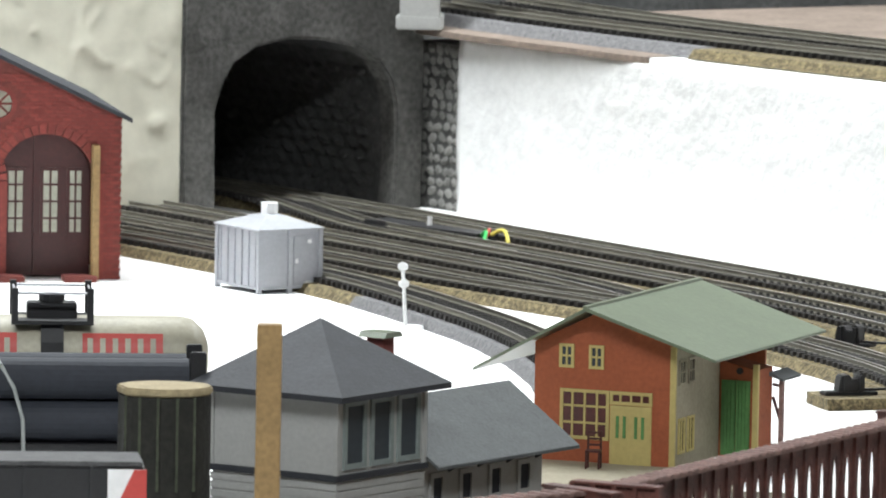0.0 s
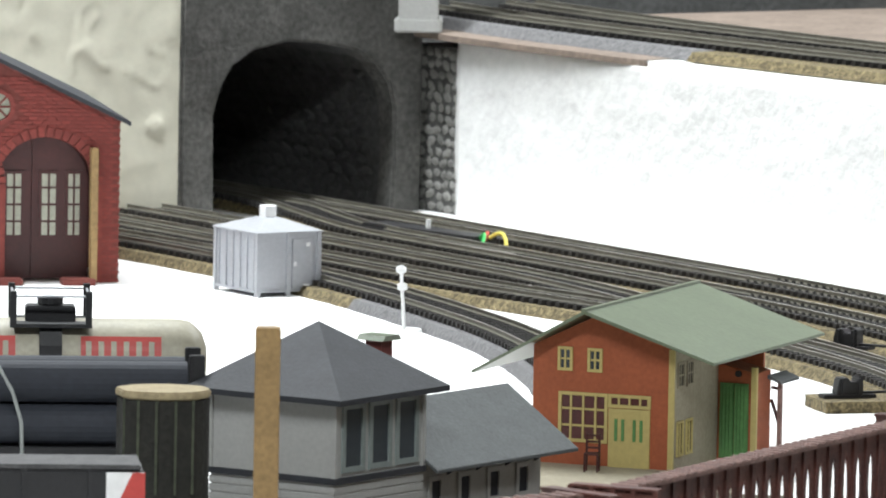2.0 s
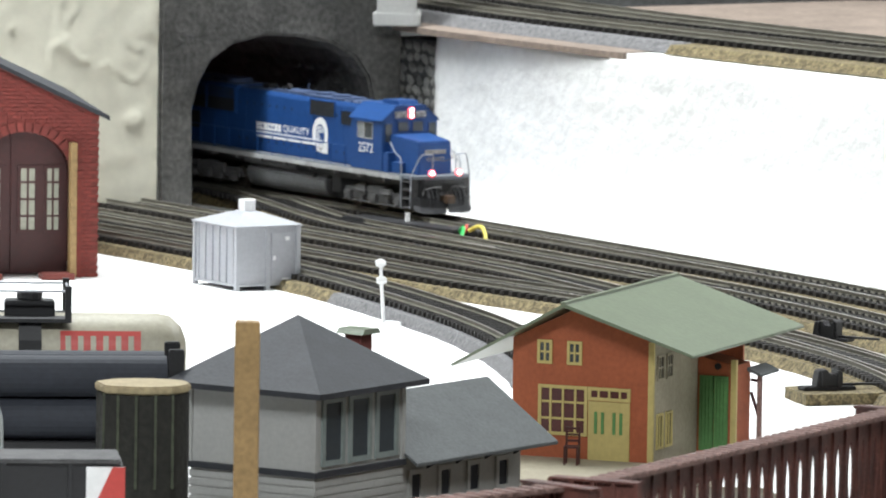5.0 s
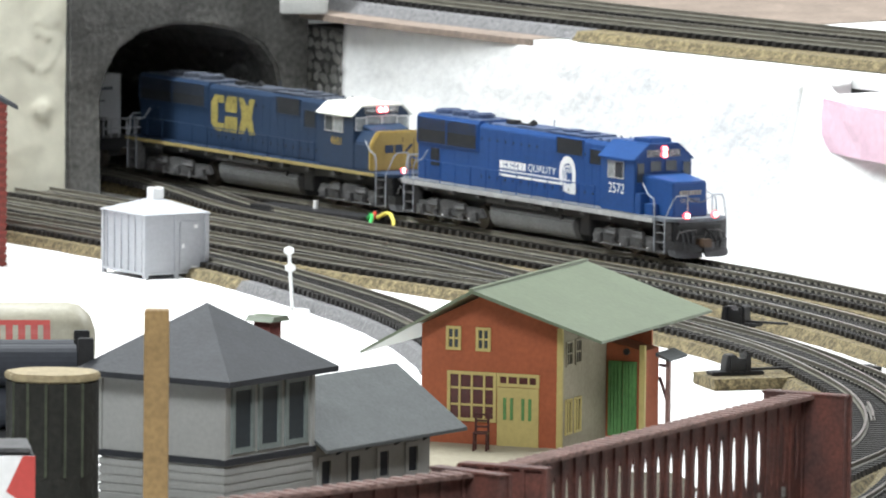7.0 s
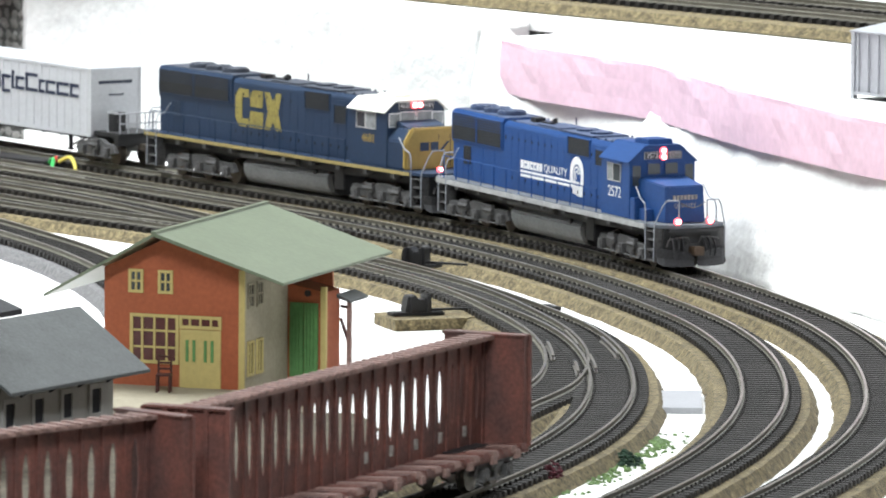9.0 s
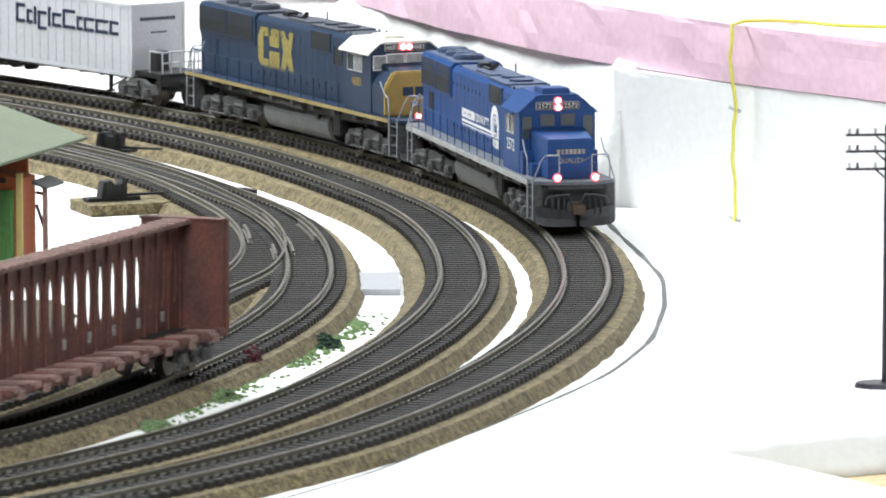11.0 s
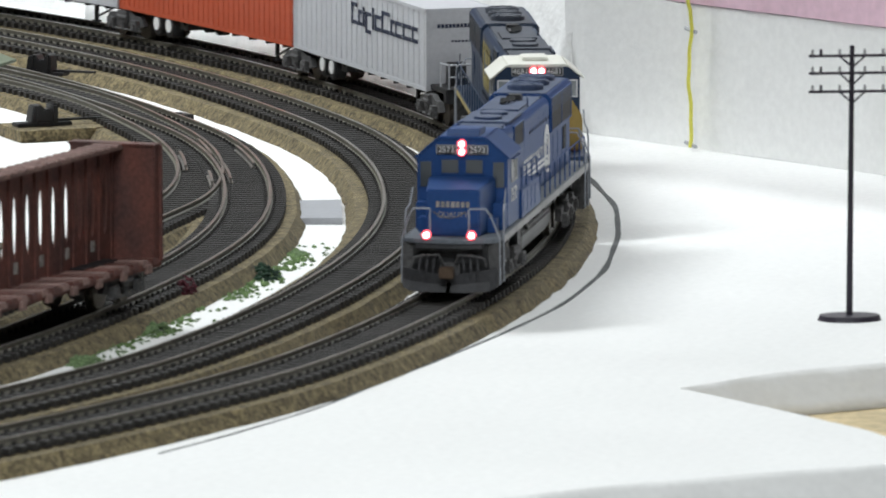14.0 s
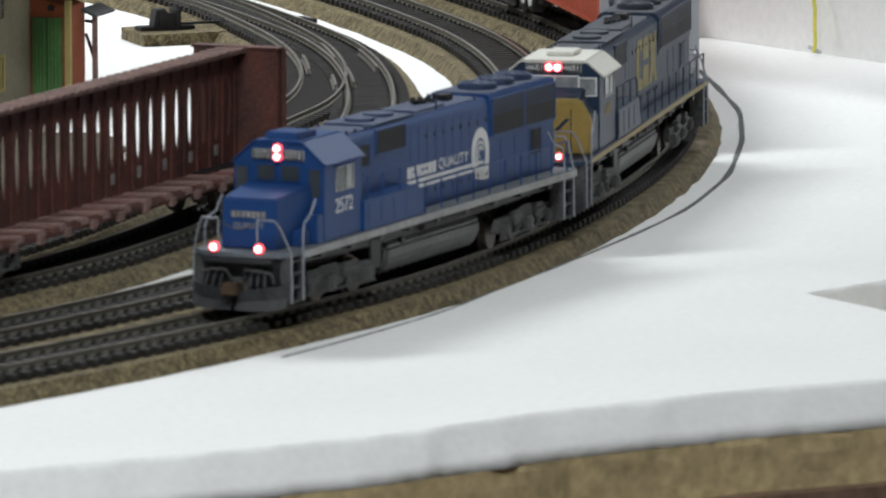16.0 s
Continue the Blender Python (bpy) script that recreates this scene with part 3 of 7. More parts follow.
part("panel", b, CABINWHITE, pil2, bevel=0.001)
bm = bmesh.new()
box(bm, 0.13, 1.6, 5.30, 5.34, 0.06, 0.5)
structure("brown_backdrop", bm, BACKBROWN, "plain brown backdrop board behind the upper deck")


# ---------------- tracks ----------------
def offset_line(knots, s0, s1, step=0.02):
    """A line beside the main line; knots: (s, offset)."""
    pts = []
    n = int((s1 - s0) / step)
    for i in range(n + 1):
        s = s0 + (s1 - s0) * i / n
        ks = [k[0] for k in knots]
        j = max(0, min(int(np.searchsorted(ks, s)) - 1, len(knots) - 2))
        u = min(max((s - ks[j]) / (ks[j + 1] - ks[j]), 0), 1)
        u = u * u * (3 - 2 * u)
        q = MAIN.side(s, knots[j][1] + (knots[j + 1][1] - knots[j][1]) * u)
        pts.append((q.x, q.y))
    return Line(pts)


TIE_PITCH = 0.0066
tie_bm = bmesh.new()
box(tie_bm, -0.0014, 0.0014, -0.0150, 0.0150, -0.0046, -0.0022)
bmesh.ops.bevel(tie_bm, geom=[e for e in tie_bm.edges if all(v.co.z > -0.003 for v in e.verts)], offset=0.0003, segments=1, affect="EDGES")
for sy in (-1, 1):
    for o in (0.00715, 0.01055):
        box(tie_bm, -0.0008, 0.0008, sy * o - 0.0005, sy * o + 0.0005, -0.0023, -0.0013)
TIE_MESH = finish(tie_bm, "tie", TIE)


def rail_mesh(line, off, s0, s1, dz=0.0):
    prof = [(-0.0011, -0.0024), (0.0011, -0.0024), (0.0010, -0.0020), (0.00035, -0.0017), (0.00040, -0.0008), (0.00062, -0.0006), (0.00058, 0.0), (-0.00058, 0.0), (-0.00062, -0.0006), (-0.00040, -0.0008), (-0.00035, -0.0017), (-0.0010, -0.0020)]
    b = bmesh.new()
    n = max(2, int((s1 - s0) / 0.012))
    prev = None
    for i in range(n + 1):
        s = s0 + (s1 - s0) * i / n
        ring = [b.verts.new(line.side(s, off + o) + Vector((0, 0, z + dz))) for o, z in prof]
        if prev:
            for a in range(len(prof)):
                c = (a + 1) % len(prof)
                b.faces.new((prev[a], prev[c], ring[c], ring[a]))
        else:
            b.faces.new(ring[::-1])
        prev = ring
    b.faces.new(prev)
    return b


def lay_track(line, label, s0, s1, near=(0, 0), dz=0.0, bed=True, cork=(0.0225, 0.0225), cork_from=None, ties=True, bedmat=BED):
    tr = tagged(new("railway_track"), label, "track", "model tracks")
    for off in (-0.00825 - 0.0006, 0.00825 + 0.0006):
        ob = part("rail", rail_mesh(line, off, s0, s1, dz), RAILSIDE, tr, "brown-sided rail with worn bright head")
        ob.data.materials.append(RAIL)
        for f in ob.data.polygons:
            if abs(f.normal.z) > 0.9 and f.center.z > dz - 0.0003:
                f.material_index = 1
    if bed:
        part("tie_strip", strip(line, -0.0128, 0.0128, -0.0047 + dz, -0.0038 + dz, s0, s1), bedmat, tr, "black web between the ties")
    if ties:
        count, n = 0, int((s1 - s0) / TIE_PITCH)
        rest = bmesh.new()
        for i in range(n):
            s = s0 + (i + 0.5) * TIE_PITCH
            q, w = line.at(s), line.way(s)
            m = Matrix.Translation((q.x, q.y, dz)) @ Matrix.Rotation(math.atan2(w.y, w.x), 4, "Z")
            if near[0] <= s <= near[1] and count < 295:
                share("tie", TIE_MESH, tr, m)
                count += 1
            else:
                box(rest, -0.0014, 0.0014, -0.0150, 0.0150, -0.0046, -0.0022, m)
        if len(rest.verts):
            tagged(part("ties", rest, TIE, tr), kind="stuff")
        else:
            rest.free()
    return tr


TRACK_B = offset_line([(2.06, 0.004), (2.30, 0.050), (4.6, 0.050)], 2.06, 4.45)
TRACK_C = offset_line([(1.2, 0.096), (2.45, 0.093), (2.75, 0.117), (3.15, 0.111), (3.4, 0.112), (3.75, 0.118), (4.6, 0.118)], 1.80, 4.45)
TRACK_D = offset_line([(1.2, 0.150), (2.2, 0.140), (2.48, 0.139), (2.72, 0.119), (2.9, 0.117)], 1.6, 2.76)
eq = [MAIN.side(s, 0.187) for s in (1.55, 1.7, 1.85, 2.0)] + [MAIN.side(2.12, 0.184)]
TRACK_E = Line([(q.x, q.y) for q in eq] + [(-0.033, 4.499), (-0.016, 4.457), (0.005, 4.400), (0.025, 4.341), (0.043, 4.272), (0.056, 4.20), (0.064, 4.12), (0.066, 4.05)])
spq = [MAIN.side(s_, o_) for s_, o_ in ((3.42, 0.152), (3.52, 0.160), (3.65, 0.163), (3.8, 0.163), (4.0, 0.163), (4.25, 0.163))]
SPUR = Line([(0.128, 4.345), (0.166, 4.262), (0.197, 4.180), (0.217, 4.090), (0.2305, 3.990), (0.2305, 3.900), (0.219, 3.820)] + [(q.x, q.y) for q in spq])
lay_track(MAIN, "main line track on cork, curving round the layout", 0.9, 4.72, (2.55, 4.4))
lay_track(TRACK_B, "second track beside the main line", 0.0, TRACK_B.long, (0.55, 2.4), dz=-0.0002)
lay_track(TRACK_C, "inner track with turnouts and a parked car", 0.0, TRACK_C.long, (0.85, 2.5), dz=-0.0004, bedmat=TURNBED)
lay_track(TRACK_D, "yard track running into the inner track", 0.0, TRACK_D.long, (0.0, 0.0), dz=-0.0006)
lay_track(TRACK_E, "weathered grey branch track curving away", 0.0, TRACK_E.long, (0.0, 0.0), dz=-0.0005)
lay_track(SPUR, "diverging leg of the curved turnout", 0.0, SPUR.long, (0.0, 0.0), dz=-0.0008, bedmat=TURNBED)
UP1 = Line([(deck.side(s, -0.040).x, deck.side(s, -0.040).y) for s in np.linspace(0.0, deck.long, 24)])
UP2 = Line([(deck.side(s, -0.092).x, deck.side(s, -0.092).y) for s in np.linspace(0.0, deck.long, 24)])
for ul in (UP1, UP2):
    lay_track(ul, "upper deck track on ballast and cork", 0.0, ul.long, (0.0, 0.0), dz=0.0942)


for gl, goff, ga, gb in ((TRACK_C, -0.0060, 1.30, 1.36), (TRACK_C, 0.0060, 1.36, 1.41), (SPUR, 0.0060, 0.40, 0.45), (TRACK_C, 0.0135, 1.385, 1.42), (SPUR, -0.0060, 0.36, 0.41), (TRACK_B, 0.0060, 0.28, 0.36)):
    gr = tagged(part("guard_rail", rail_mesh(gl, goff, ga, gb, -0.0003), RAIL, None), "short bright guard rail in the turnout", "guard rail", "guard rails")


def roadbed(line, label, off0, off1, s0, s1, material=CORK, dz=0.0):
    return structure("cork_roadbed", strip(line, off0, off1, TABLE_Z, -0.0050 + dz, s0, s1, step=0.012, taper=0.0035, rough=0.0009), material, label)


roadbed(MAIN, "tan cork roadbed with crumbly edges under the main line", -0.0235, 0.0222, 1.95, 4.72)
roadbed(TRACK_B, "tan cork roadbed under the second track", -0.0222, 0.0235, 0.12, TRACK_B.long, dz=-0.0001)
roadbed(TRACK_C, "tan cork roadbed under the inner track", -0.0225, 0.0225, 0.0, TRACK_C.long, dz=-0.0002)
roadbed(TRACK_D, "tan cork roadbed under the yard track", -0.024, 0.0225, 0.0, TRACK_D.long, dz=-0.0003)
roadbed(TRACK_E, "tan cork roadbed along the branch", -0.024, 0.0225, 0.0, 0.96, dz=-0.0004)
roadbed(TRACK_E, "grey ballasted cork under the branch", -0.0225, 0.0225, 0.9601, TRACK_E.long, BALLAST, dz=-0.0004)
roadbed(SPUR, "cork roadbed under the turnout's diverging leg", -0.02, 0.0225, 0.0, SPUR.long, dz=-0.0006)

# ---------------- rolling stock ----------------
WHEEL_BM = bmesh.new()
cyl(WHEEL_BM, (0, -1.4, 0), (0, 1.4, 0), 5.8, 18)
cyl(WHEEL_BM, (0, -1.6, 0), (0, -0.7, 0), 6.6, 18)
WHEEL_MESH = finish(WHEEL_BM, "wheel", WHEEL, scale=MM)


def truck(parent, x, axles, label):
    """A bogie: side frames, springs, axle boxes, wheels. Sits on the rail at x, in millimetres."""
    t = new("truck")
    t.parent, t.matrix_basis = parent, pose(x * MM, 0, 0)
    tagged(t, label=label)
    reach = axles[-1] + 7
    for s in (-1, 1):
        bm = bmesh.new()
        prism(bm, [(-reach, 6.5), (-reach + 3, 10.5), (-10, 10.5), (-5, 12.5), (5, 12.5), (10, 10.5), (reach - 3, 10.5), (reach, 6.5), (reach - 4, 5.6), (8, 5.0), (-8, 5.0), (-reach + 4, 5.6)], "y", s * 12.2, s * 14.6)
        for a in axles:
            box(bm, a - 2.6, a + 2.6, min(s * 14.4, s * 16.6), max(s * 14.4, s * 16.6), 3.8, 8.6)
            cyl(bm, (a, s * 16.4, 6.0), (a, s * 17.2, 6.0), 1.7, 10)
        for a, b in zip(axles, axles[1:]):
            c = (a + b) / 2
            box(bm, c - 3.6, c + 3.6, min(s * 14.2, s * 16.0), max(s * 14.2, s * 16.0), 7.2, 12.0)
            cyl(bm, (c - 4.5, s * 15.8, 9.4), (c + 4.5, s * 15.8, 9.4), 1.0, 8)
            cyl(bm, (c, s * 15.0, 3.6), (c, s * 15.0, 7.2), 1.3, 8)
        tube(bm, [(-reach + 2, s * 15.4, 4.0), (reach - 2, s * 15.4, 4.0)], 0.5, 6)
        part("side_frame", bm, UNDER, t, scale=MM)
    bm = bmesh.new()
    box(bm, -reach + 3, reach - 3, -6.0, 6.0, 6.5, 14.5)
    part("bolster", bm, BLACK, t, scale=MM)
    for a in axles:
        for s in (-1, 1):
            share("wheel", WHEEL_MESH, t, pose(a * MM, s * 8.6 * MM, 5.8 * MM, 0, 0, 0 if s > 0 else 180))
    return t


def lamp_parts(parent, name, x, y, z, r, toward=1, halo=True):
    # wider red disc draws the glare around the white bulb
    bm = bmesh.new()
    cyl(bm, (x - 0.8, y, z), (x + 0.5, y, z), r * 1.05, 14)
    part(name, bm, LAMPGLOW, parent, "lamp lens glowing red for the halo round the bulb", scale=MM)
    bm = bmesh.new()
    cyl(bm, (x + 0.4, y, z), (x + 0.75, y, z), r * 0.68, 12)
    part("bulb", bm, LAMPCORE, parent, "glaring white bulb", scale=MM)


def railing(parent, pts, material, r=0.30, posts=(), base=20.0):
    bm = bmesh.new()
    tube(bm, pts, r, 5)
    for x, y, z in posts:
        tube(bm, [(x, y, base), (x, y, z)], r, 5)
    part("handrail", bm, material, parent, scale=MM)


def vent_slats(bm, x0, x1, y, z0, z1, s, pitch=1.5):
    z = z0 + 0.6
    while z < z1 - 0.3:
        box(bm, x0 + 0.5, x1 - 0.5, min(s * y, s * (y + 0.35)), max(s * y, s * (y + 0.35)), z, z + 0.6)
        z += pitch


def side_span(s, a, b):
    return min(s * a, s * b), max(s * a, s * b)


def locomotive(kind):
    """A six-axle road locomotive; x forward, z from the rail, millimetres."""
    blue = kind == "blue"
    body, top = (CBLUE, CBLUETOP) if blue else (DBLUE, DBLUETOP)
    loco = thing("model_locomotive", "bright blue model diesel locomotive with lit headlights" if blue else "dark blue model diesel locomotive with yellow nose, white cab roof", "locomotive", "locomotives of the train")
    half = 120.6 if blue else 123.0
    rear = -114.0 if blue else -125.0
    tail = 120.6 if blue else 131.0
    cx0, cx1 = (58.0, 88.0) if blue else (55.0, 87.0)
    hood_top, hw = 52.0, 11.0
    trucks = [truck(loco, s * (79.5 if blue else 82.0), (-24, 0, 24), "dusty grey three-axle truck") for s in (1, -1)]
    # frame and walkway
    bm = bmesh.new()
    prism(bm, [(-tail + 3, 15.5), (-tail + 3, 20.0), (half - 3, 20.0), (half - 3, 15.5), (46, 14.0), (-46, 14.0)], "y", -13.5, 13.5)
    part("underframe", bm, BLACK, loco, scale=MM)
    bm = bmesh.new()
    prism(bm, [(-tail, -17.0), (-tail + 3, -17.4), (half - 5, -17.4), (half - 1.5, -13.0), (half + 0.6, -6.0), (half + 0.6, 6.0), (half - 1.5, 13.0), (half - 5, 17.4), (-tail + 3, 17.4), (-tail, 17.0)], "z", 19.0, 20.6)
    part("walkway", bm, WALKGREY if blue else body, loco, "dusty grey walkway" if blue else "", bevel=0.15, scale=MM)
    for s in (-1, 1):
        bm = bmesh.new()
        box(bm, -tail + 2, half - 15, *side_span(s, 17.35, 17.75), 17.9 if blue else 18.6, 20.2)
        part("sill_stripe", bm, SILLGREY if blue else STRIPE, loco, "pale dusty sill stripe" if blue else "yellow sill stripe", scale=MM)
        for x in np.linspace(-half + 24, half - 30, 9):
            bm = bmesh.new()
            box(bm, x - 1.6, x + 1.6, *side_span(s, 13.4, 17.2), 16.2, 18.9)
            part("walkway_bracket", bm, UNDER, loco, scale=MM)
    # hood
    bm = bmesh.new()
    prof = [(-hw, 20.6), (-hw, hood_top - 1.9), (-hw + 1.7, hood_top), (hw - 1.7, hood_top), (hw, hood_top - 1.9), (hw, 20.6)]
    prism(bm, prof, "x", rear, cx0 + 0.5)
    part("hood", bm, body, loco, bevel=0.35, scale=MM)
    bm = bmesh.new()
    # radiator section, barely wider than the hood
    prism(bm, [(-hw - 0.35, 37.6), (-hw - 0.7, 51.0), (-hw + 0.6, 52.9), (hw - 0.6, 52.9), (hw + 0.7, 51.0), (hw + 0.35, 37.6)], "x", rear - 0.3, -58.0)
    part("radiator_housing", bm, body, loco, bevel=0.25, scale=MM)
    for x0, x1, w, z0, z1 in ((rear + 1, -59, hw - 1.4, 52.7, 53.2), (-57, cx0 - 2, 8.4, 51.9, 52.3), (0, 34, 9.2, 52.2, 53.0), (-30, -6, 7, 52.2, 53.0)):
        bm = bmesh.new()
        box(bm, x0, x1, -w, w, z0, z1)
        part("roof_panel", bm, top, loco, "dusty roof panel", bevel=0.15, scale=MM)
    for fx in (-103.0, -88.0, -73.0):
        bm = bmesh.new()
        cyl(bm, (fx, 0, 53.0), (fx, 0, 54.9), 6.8, 22)
        cyl(bm, (fx, 0, 54.9), (fx, 0, 55.3), 5.9, 22)
        fan = part("roof_fan", bm, top, loco, "round roof fan", scale=MM)
        for k in range(4):
            a = math.pi * k / 4
            bm = bmesh.new()
            cyl(bm, (fx - 5.6 * math.cos(a), -5.6 * math.sin(a), 55.35), (fx + 5.6 * math.cos(a), 5.6 * math.sin(a), 55.35), 0.22, 4)
            part("fan_bar", bm, top, fan, scale=MM)
    for fx in (9.0, 24.0):
        bm = bmesh.new()
        cyl(bm, (fx, 0, 52.9), (fx, 0, 54.0), 5.2, 20)
        part("roof_fan", bm, top, loco, "low brake fan", scale=MM)
    bm = bmesh.new()
    box(bm, -47, -41, -2.6, 2.6, 52.0, 54.4)
    part("exhaust_stack", bm, BLACK, loco, bevel=0.3, scale=MM)
    for k in range(3):
        bm = bmesh.new()
        cyl(bm, (-33 + k * 3, 1.5 - k * 1.4, 53.0), (-28 + k * 3, 1.5 - k * 1.4, 54.6), 0.45, 8, 1.1)
        part("horn", bm, BLACK, loco, scale=MM)
    bm = bmesh.new()
    box(bm, -36, -24, -2.8, -1.2, 52.9, 53.7)
    part("horn_bracket", bm, BLACK, loco, scale=MM)
    bm = bmesh.new()
    box(bm, -20.5, -20.0, 8.0, 8.5, 51.5, 56)
    part("antenna", bm, top, loco, scale=MM)
    for x in (-110, -62, -52, 38, 46, 53):
        for s in (-1, 1):
            bm = bmesh.new()
            box(bm, x, x + 1.2, *side_span(s, 8.4, 8.9), 51.8, 53.2)
            part("lifting_lug", bm, top, loco, scale=MM)
    # grilles, doors
    if blue:
        grilles = ((rear + 0.6, -87.6, 39.0, 51.0, hw + 0.45), (-86.6, -59.8, 39.0, 51.0, hw + 0.45), (11.8, 34.8, 43.4, 51.0, hw), (41.0, 51.2, 40.6, 47.6, hw))
    else:
        grilles = ((rear + 0.6, -93.6, 40.0, 51.0, hw + 0.45), (-92.6, -61.0, 40.0, 51.0, hw + 0.45), (7.0, 28.5, 42.6, 50.6, hw), (33.0, 43.5, 37.5, 46.0, hw))
    for s in (-1, 1):
        for gx0, gx1, gz0, gz1, gy in grilles:
            bm = bmesh.new()
            for x0, x1, z0, z1 in ((gx0 - 0.5, gx1 + 0.5, gz1, gz1 + 0.45), (gx0 - 0.5, gx1 + 0.5, gz0 - 0.45, gz0), (gx0 - 0.5, gx0, gz0, gz1), (gx1, gx1 + 0.5, gz0, gz1)):
                box(bm, x0, x1, *side_span(s, gy - 0.4, gy + 0.42), z0, z1)
            part("grille_frame", bm, body, loco, scale=MM)
            bm = bmesh.new()
            box(bm, gx0, gx1, *side_span(s, gy - 0.4, gy + 0.1), gz0, gz1)
            vent_slats(bm, gx0, gx1, gy + 0.05, gz0, gz1, s, 1.1)
            part("grille", bm, GRILLE, loco, "dark slatted radiator grille", scale=MM)
        bm = bmesh.new()
        box(bm, rear + 12, rear + 20, *side_span(s, hw - 0.1, hw + 0.15), 28.0, 36.6)
        vent_slats(bm, rear + 12, rear + 20, hw + 0.1, 28.0, 36.6, s, 1.2)
        part("louvre", bm, GRILLE if blue else body, loco, scale=MM)
        for z in (rear + 11, rear + 21.5, rear + 34, rear + 46):
            bm = bmesh.new()
            box(bm, z, z + 0.25, *side_span(s, hw - 0.1, hw + 0.12), 21.4, 37.0)
            part("panel_seam", bm, body, loco, scale=MM)
        x, w = -56.0, 6.75
        while x + w < (52 if s < 0 else 12):
            bm = bmesh.new()
            box(bm, x, x + w, *side_span(s, hw, hw + 0.09), 21.5, 41.0 if 8 < x < 36 else 48.6)
            part("hood_door", bm, body, loco, scale=MM)
            for z in (25.5, 44.0):
                if z < 40 or not 0 < x < 36:
                    bm = bmesh.new()
                    box(bm, x + 0.5, x + 1.0, *side_span(s, hw, hw + 0.42), z, z + 1.5)
                    part("latch", bm, BLACK, loco, "dark door latch", scale=MM)
            x += w + 0.35
    # raised equipment box along the walkway behind the cab, on one side
    bm = bmesh.new()
    prism(bm, [(9.0, 20.6), (14.0, 31.0), (cx0 + 0.2, 31.0), (cx0 + 0.2, 20.6)], "y", 10.5, 17.3)
    eqb = part("equipment_box", bm, body, loco, "raised box beside the hood", bevel=0.3, scale=MM)
    for x in (16.0, 26.0, 36.0, 46.0):
        bm = bmesh.new()
        box(bm, x, x + 8.6, 17.2, 17.45, 22.2, 29.6)
        part("box_door", bm, body, eqb, scale=MM)
    railing(loco, [(13.5, 16.6, 31.0), (16.0, 16.6, 38.5), (cx0 - 1, 16.6, 39.0)], body, 0.3, [(x, 16.6, 38.8) for x in (28.0, 42.0, 54.0)], 30.8)
    # cab
    eave, ew, roof_z, rw = (46.2, 17.3, 53.4, 8.8) if blue else (47.2, 18.2, 52.2, 11.8)
    bm = bmesh.new()
    cabhw = 16.4
    prism(bm, [(-cabhw, 20.6), (-cabhw, eave + 0.2), (-rw, roof_z - 0.6), (rw, roof_z - 0.6), (cabhw, eave + 0.2), (cabhw, 20.6)], "x", cx0, cx1)
    part("cab", bm, body, loco, bevel=0.35, scale=MM)
    roofpaint = body if blue else ROOFWHITE
    for s in (-1, 1):
        bm = bmesh.new()
        prism(bm, [(s * ew, eave - 0.7), (s * ew, eave), (s * rw, roof_z + 0.2), (s * rw, roof_z - 0.6)], "x", cx0 - 0.8, cx1 + 0.5)
        part("roof_slope", bm, roofpaint, loco, "" if blue else "white cab roof", bevel=0.1, scale=MM)
    bm = bmesh.new()
    prism(bm, [(-rw, roof_z - 0.7), (rw, roof_z - 0.7), (rw - 0.6, roof_z + 0.35), (-rw + 0.6, roof_z + 0.35)], "x", cx0 - 0.8, cx1 + 0.5)
    part("roof_top", bm, roofpaint, loco, bevel=0.1, scale=MM)
    bm = bmesh.new()
    if blue:
        prism(bm, [(cx0 + 13, roof_z), (cx0 + 13, roof_z + 2.4), (cx1 - 2.4, roof_z + 2.7), (cx1 - 1.4, roof_z)], "y", -6.0, 6.0)
    else:
        box(bm, cx0 + 6, cx1 - 11, -5, 5, roof_z + 0.2, roof_z + 1.8)
    part("air_conditioner", bm, roofpaint, loco, bevel=0.4, scale=MM)
    # windows
    wz0, wz1 = (36.8, 44.2) if blue else (38.6, 45.6)
    for s in (-1, 1):
        for k, (wx0, wx1) in enumerate(((cx0 + 7.5, cx0 + 12.5), (cx0 + 13.3, cx0 + 20.3)) if blue else ((cx0 + 6, cx0 + 13), (cx0 + 14, cx0 + 22))):
            bm = bmesh.new()
            for x0, x1, z0, z1 in ((wx0 - 0.5, wx1 + 0.5, wz1, wz1 + 0.5), (wx0 - 0.5, wx1 + 0.5, wz0 - 0.5, wz0), (wx0 - 0.5, wx0, wz0, wz1), (wx1, wx1 + 0.5, wz0, wz1)):
                box(bm, x0, x1, *side_span(s, cabhw - 0.3, cabhw + 0.4), z0, z1)
            part("window_frame", bm, SILLGREY, loco, "pale window frame", scale=MM)
            bm = bmesh.new()
            box(bm, wx0, wx1, *side_span(s, cabhw - 0.3, cabhw + 0.12), wz0, wz1)
            part("side_window", bm, PALEGLASS if (k == 0) == blue else GLASS, loco, "pale cab window" if (k == 0) == blue else "dark cab window", scale=MM)
        bm = bmesh.new()
        box(bm, cx0 + 6, cx0 + 22, *side_span(s, cabhw, cabhw + 1.6), wz1 + 0.7, wz1 + 1.1)
        part("sunshade", bm, body, loco, scale=MM)
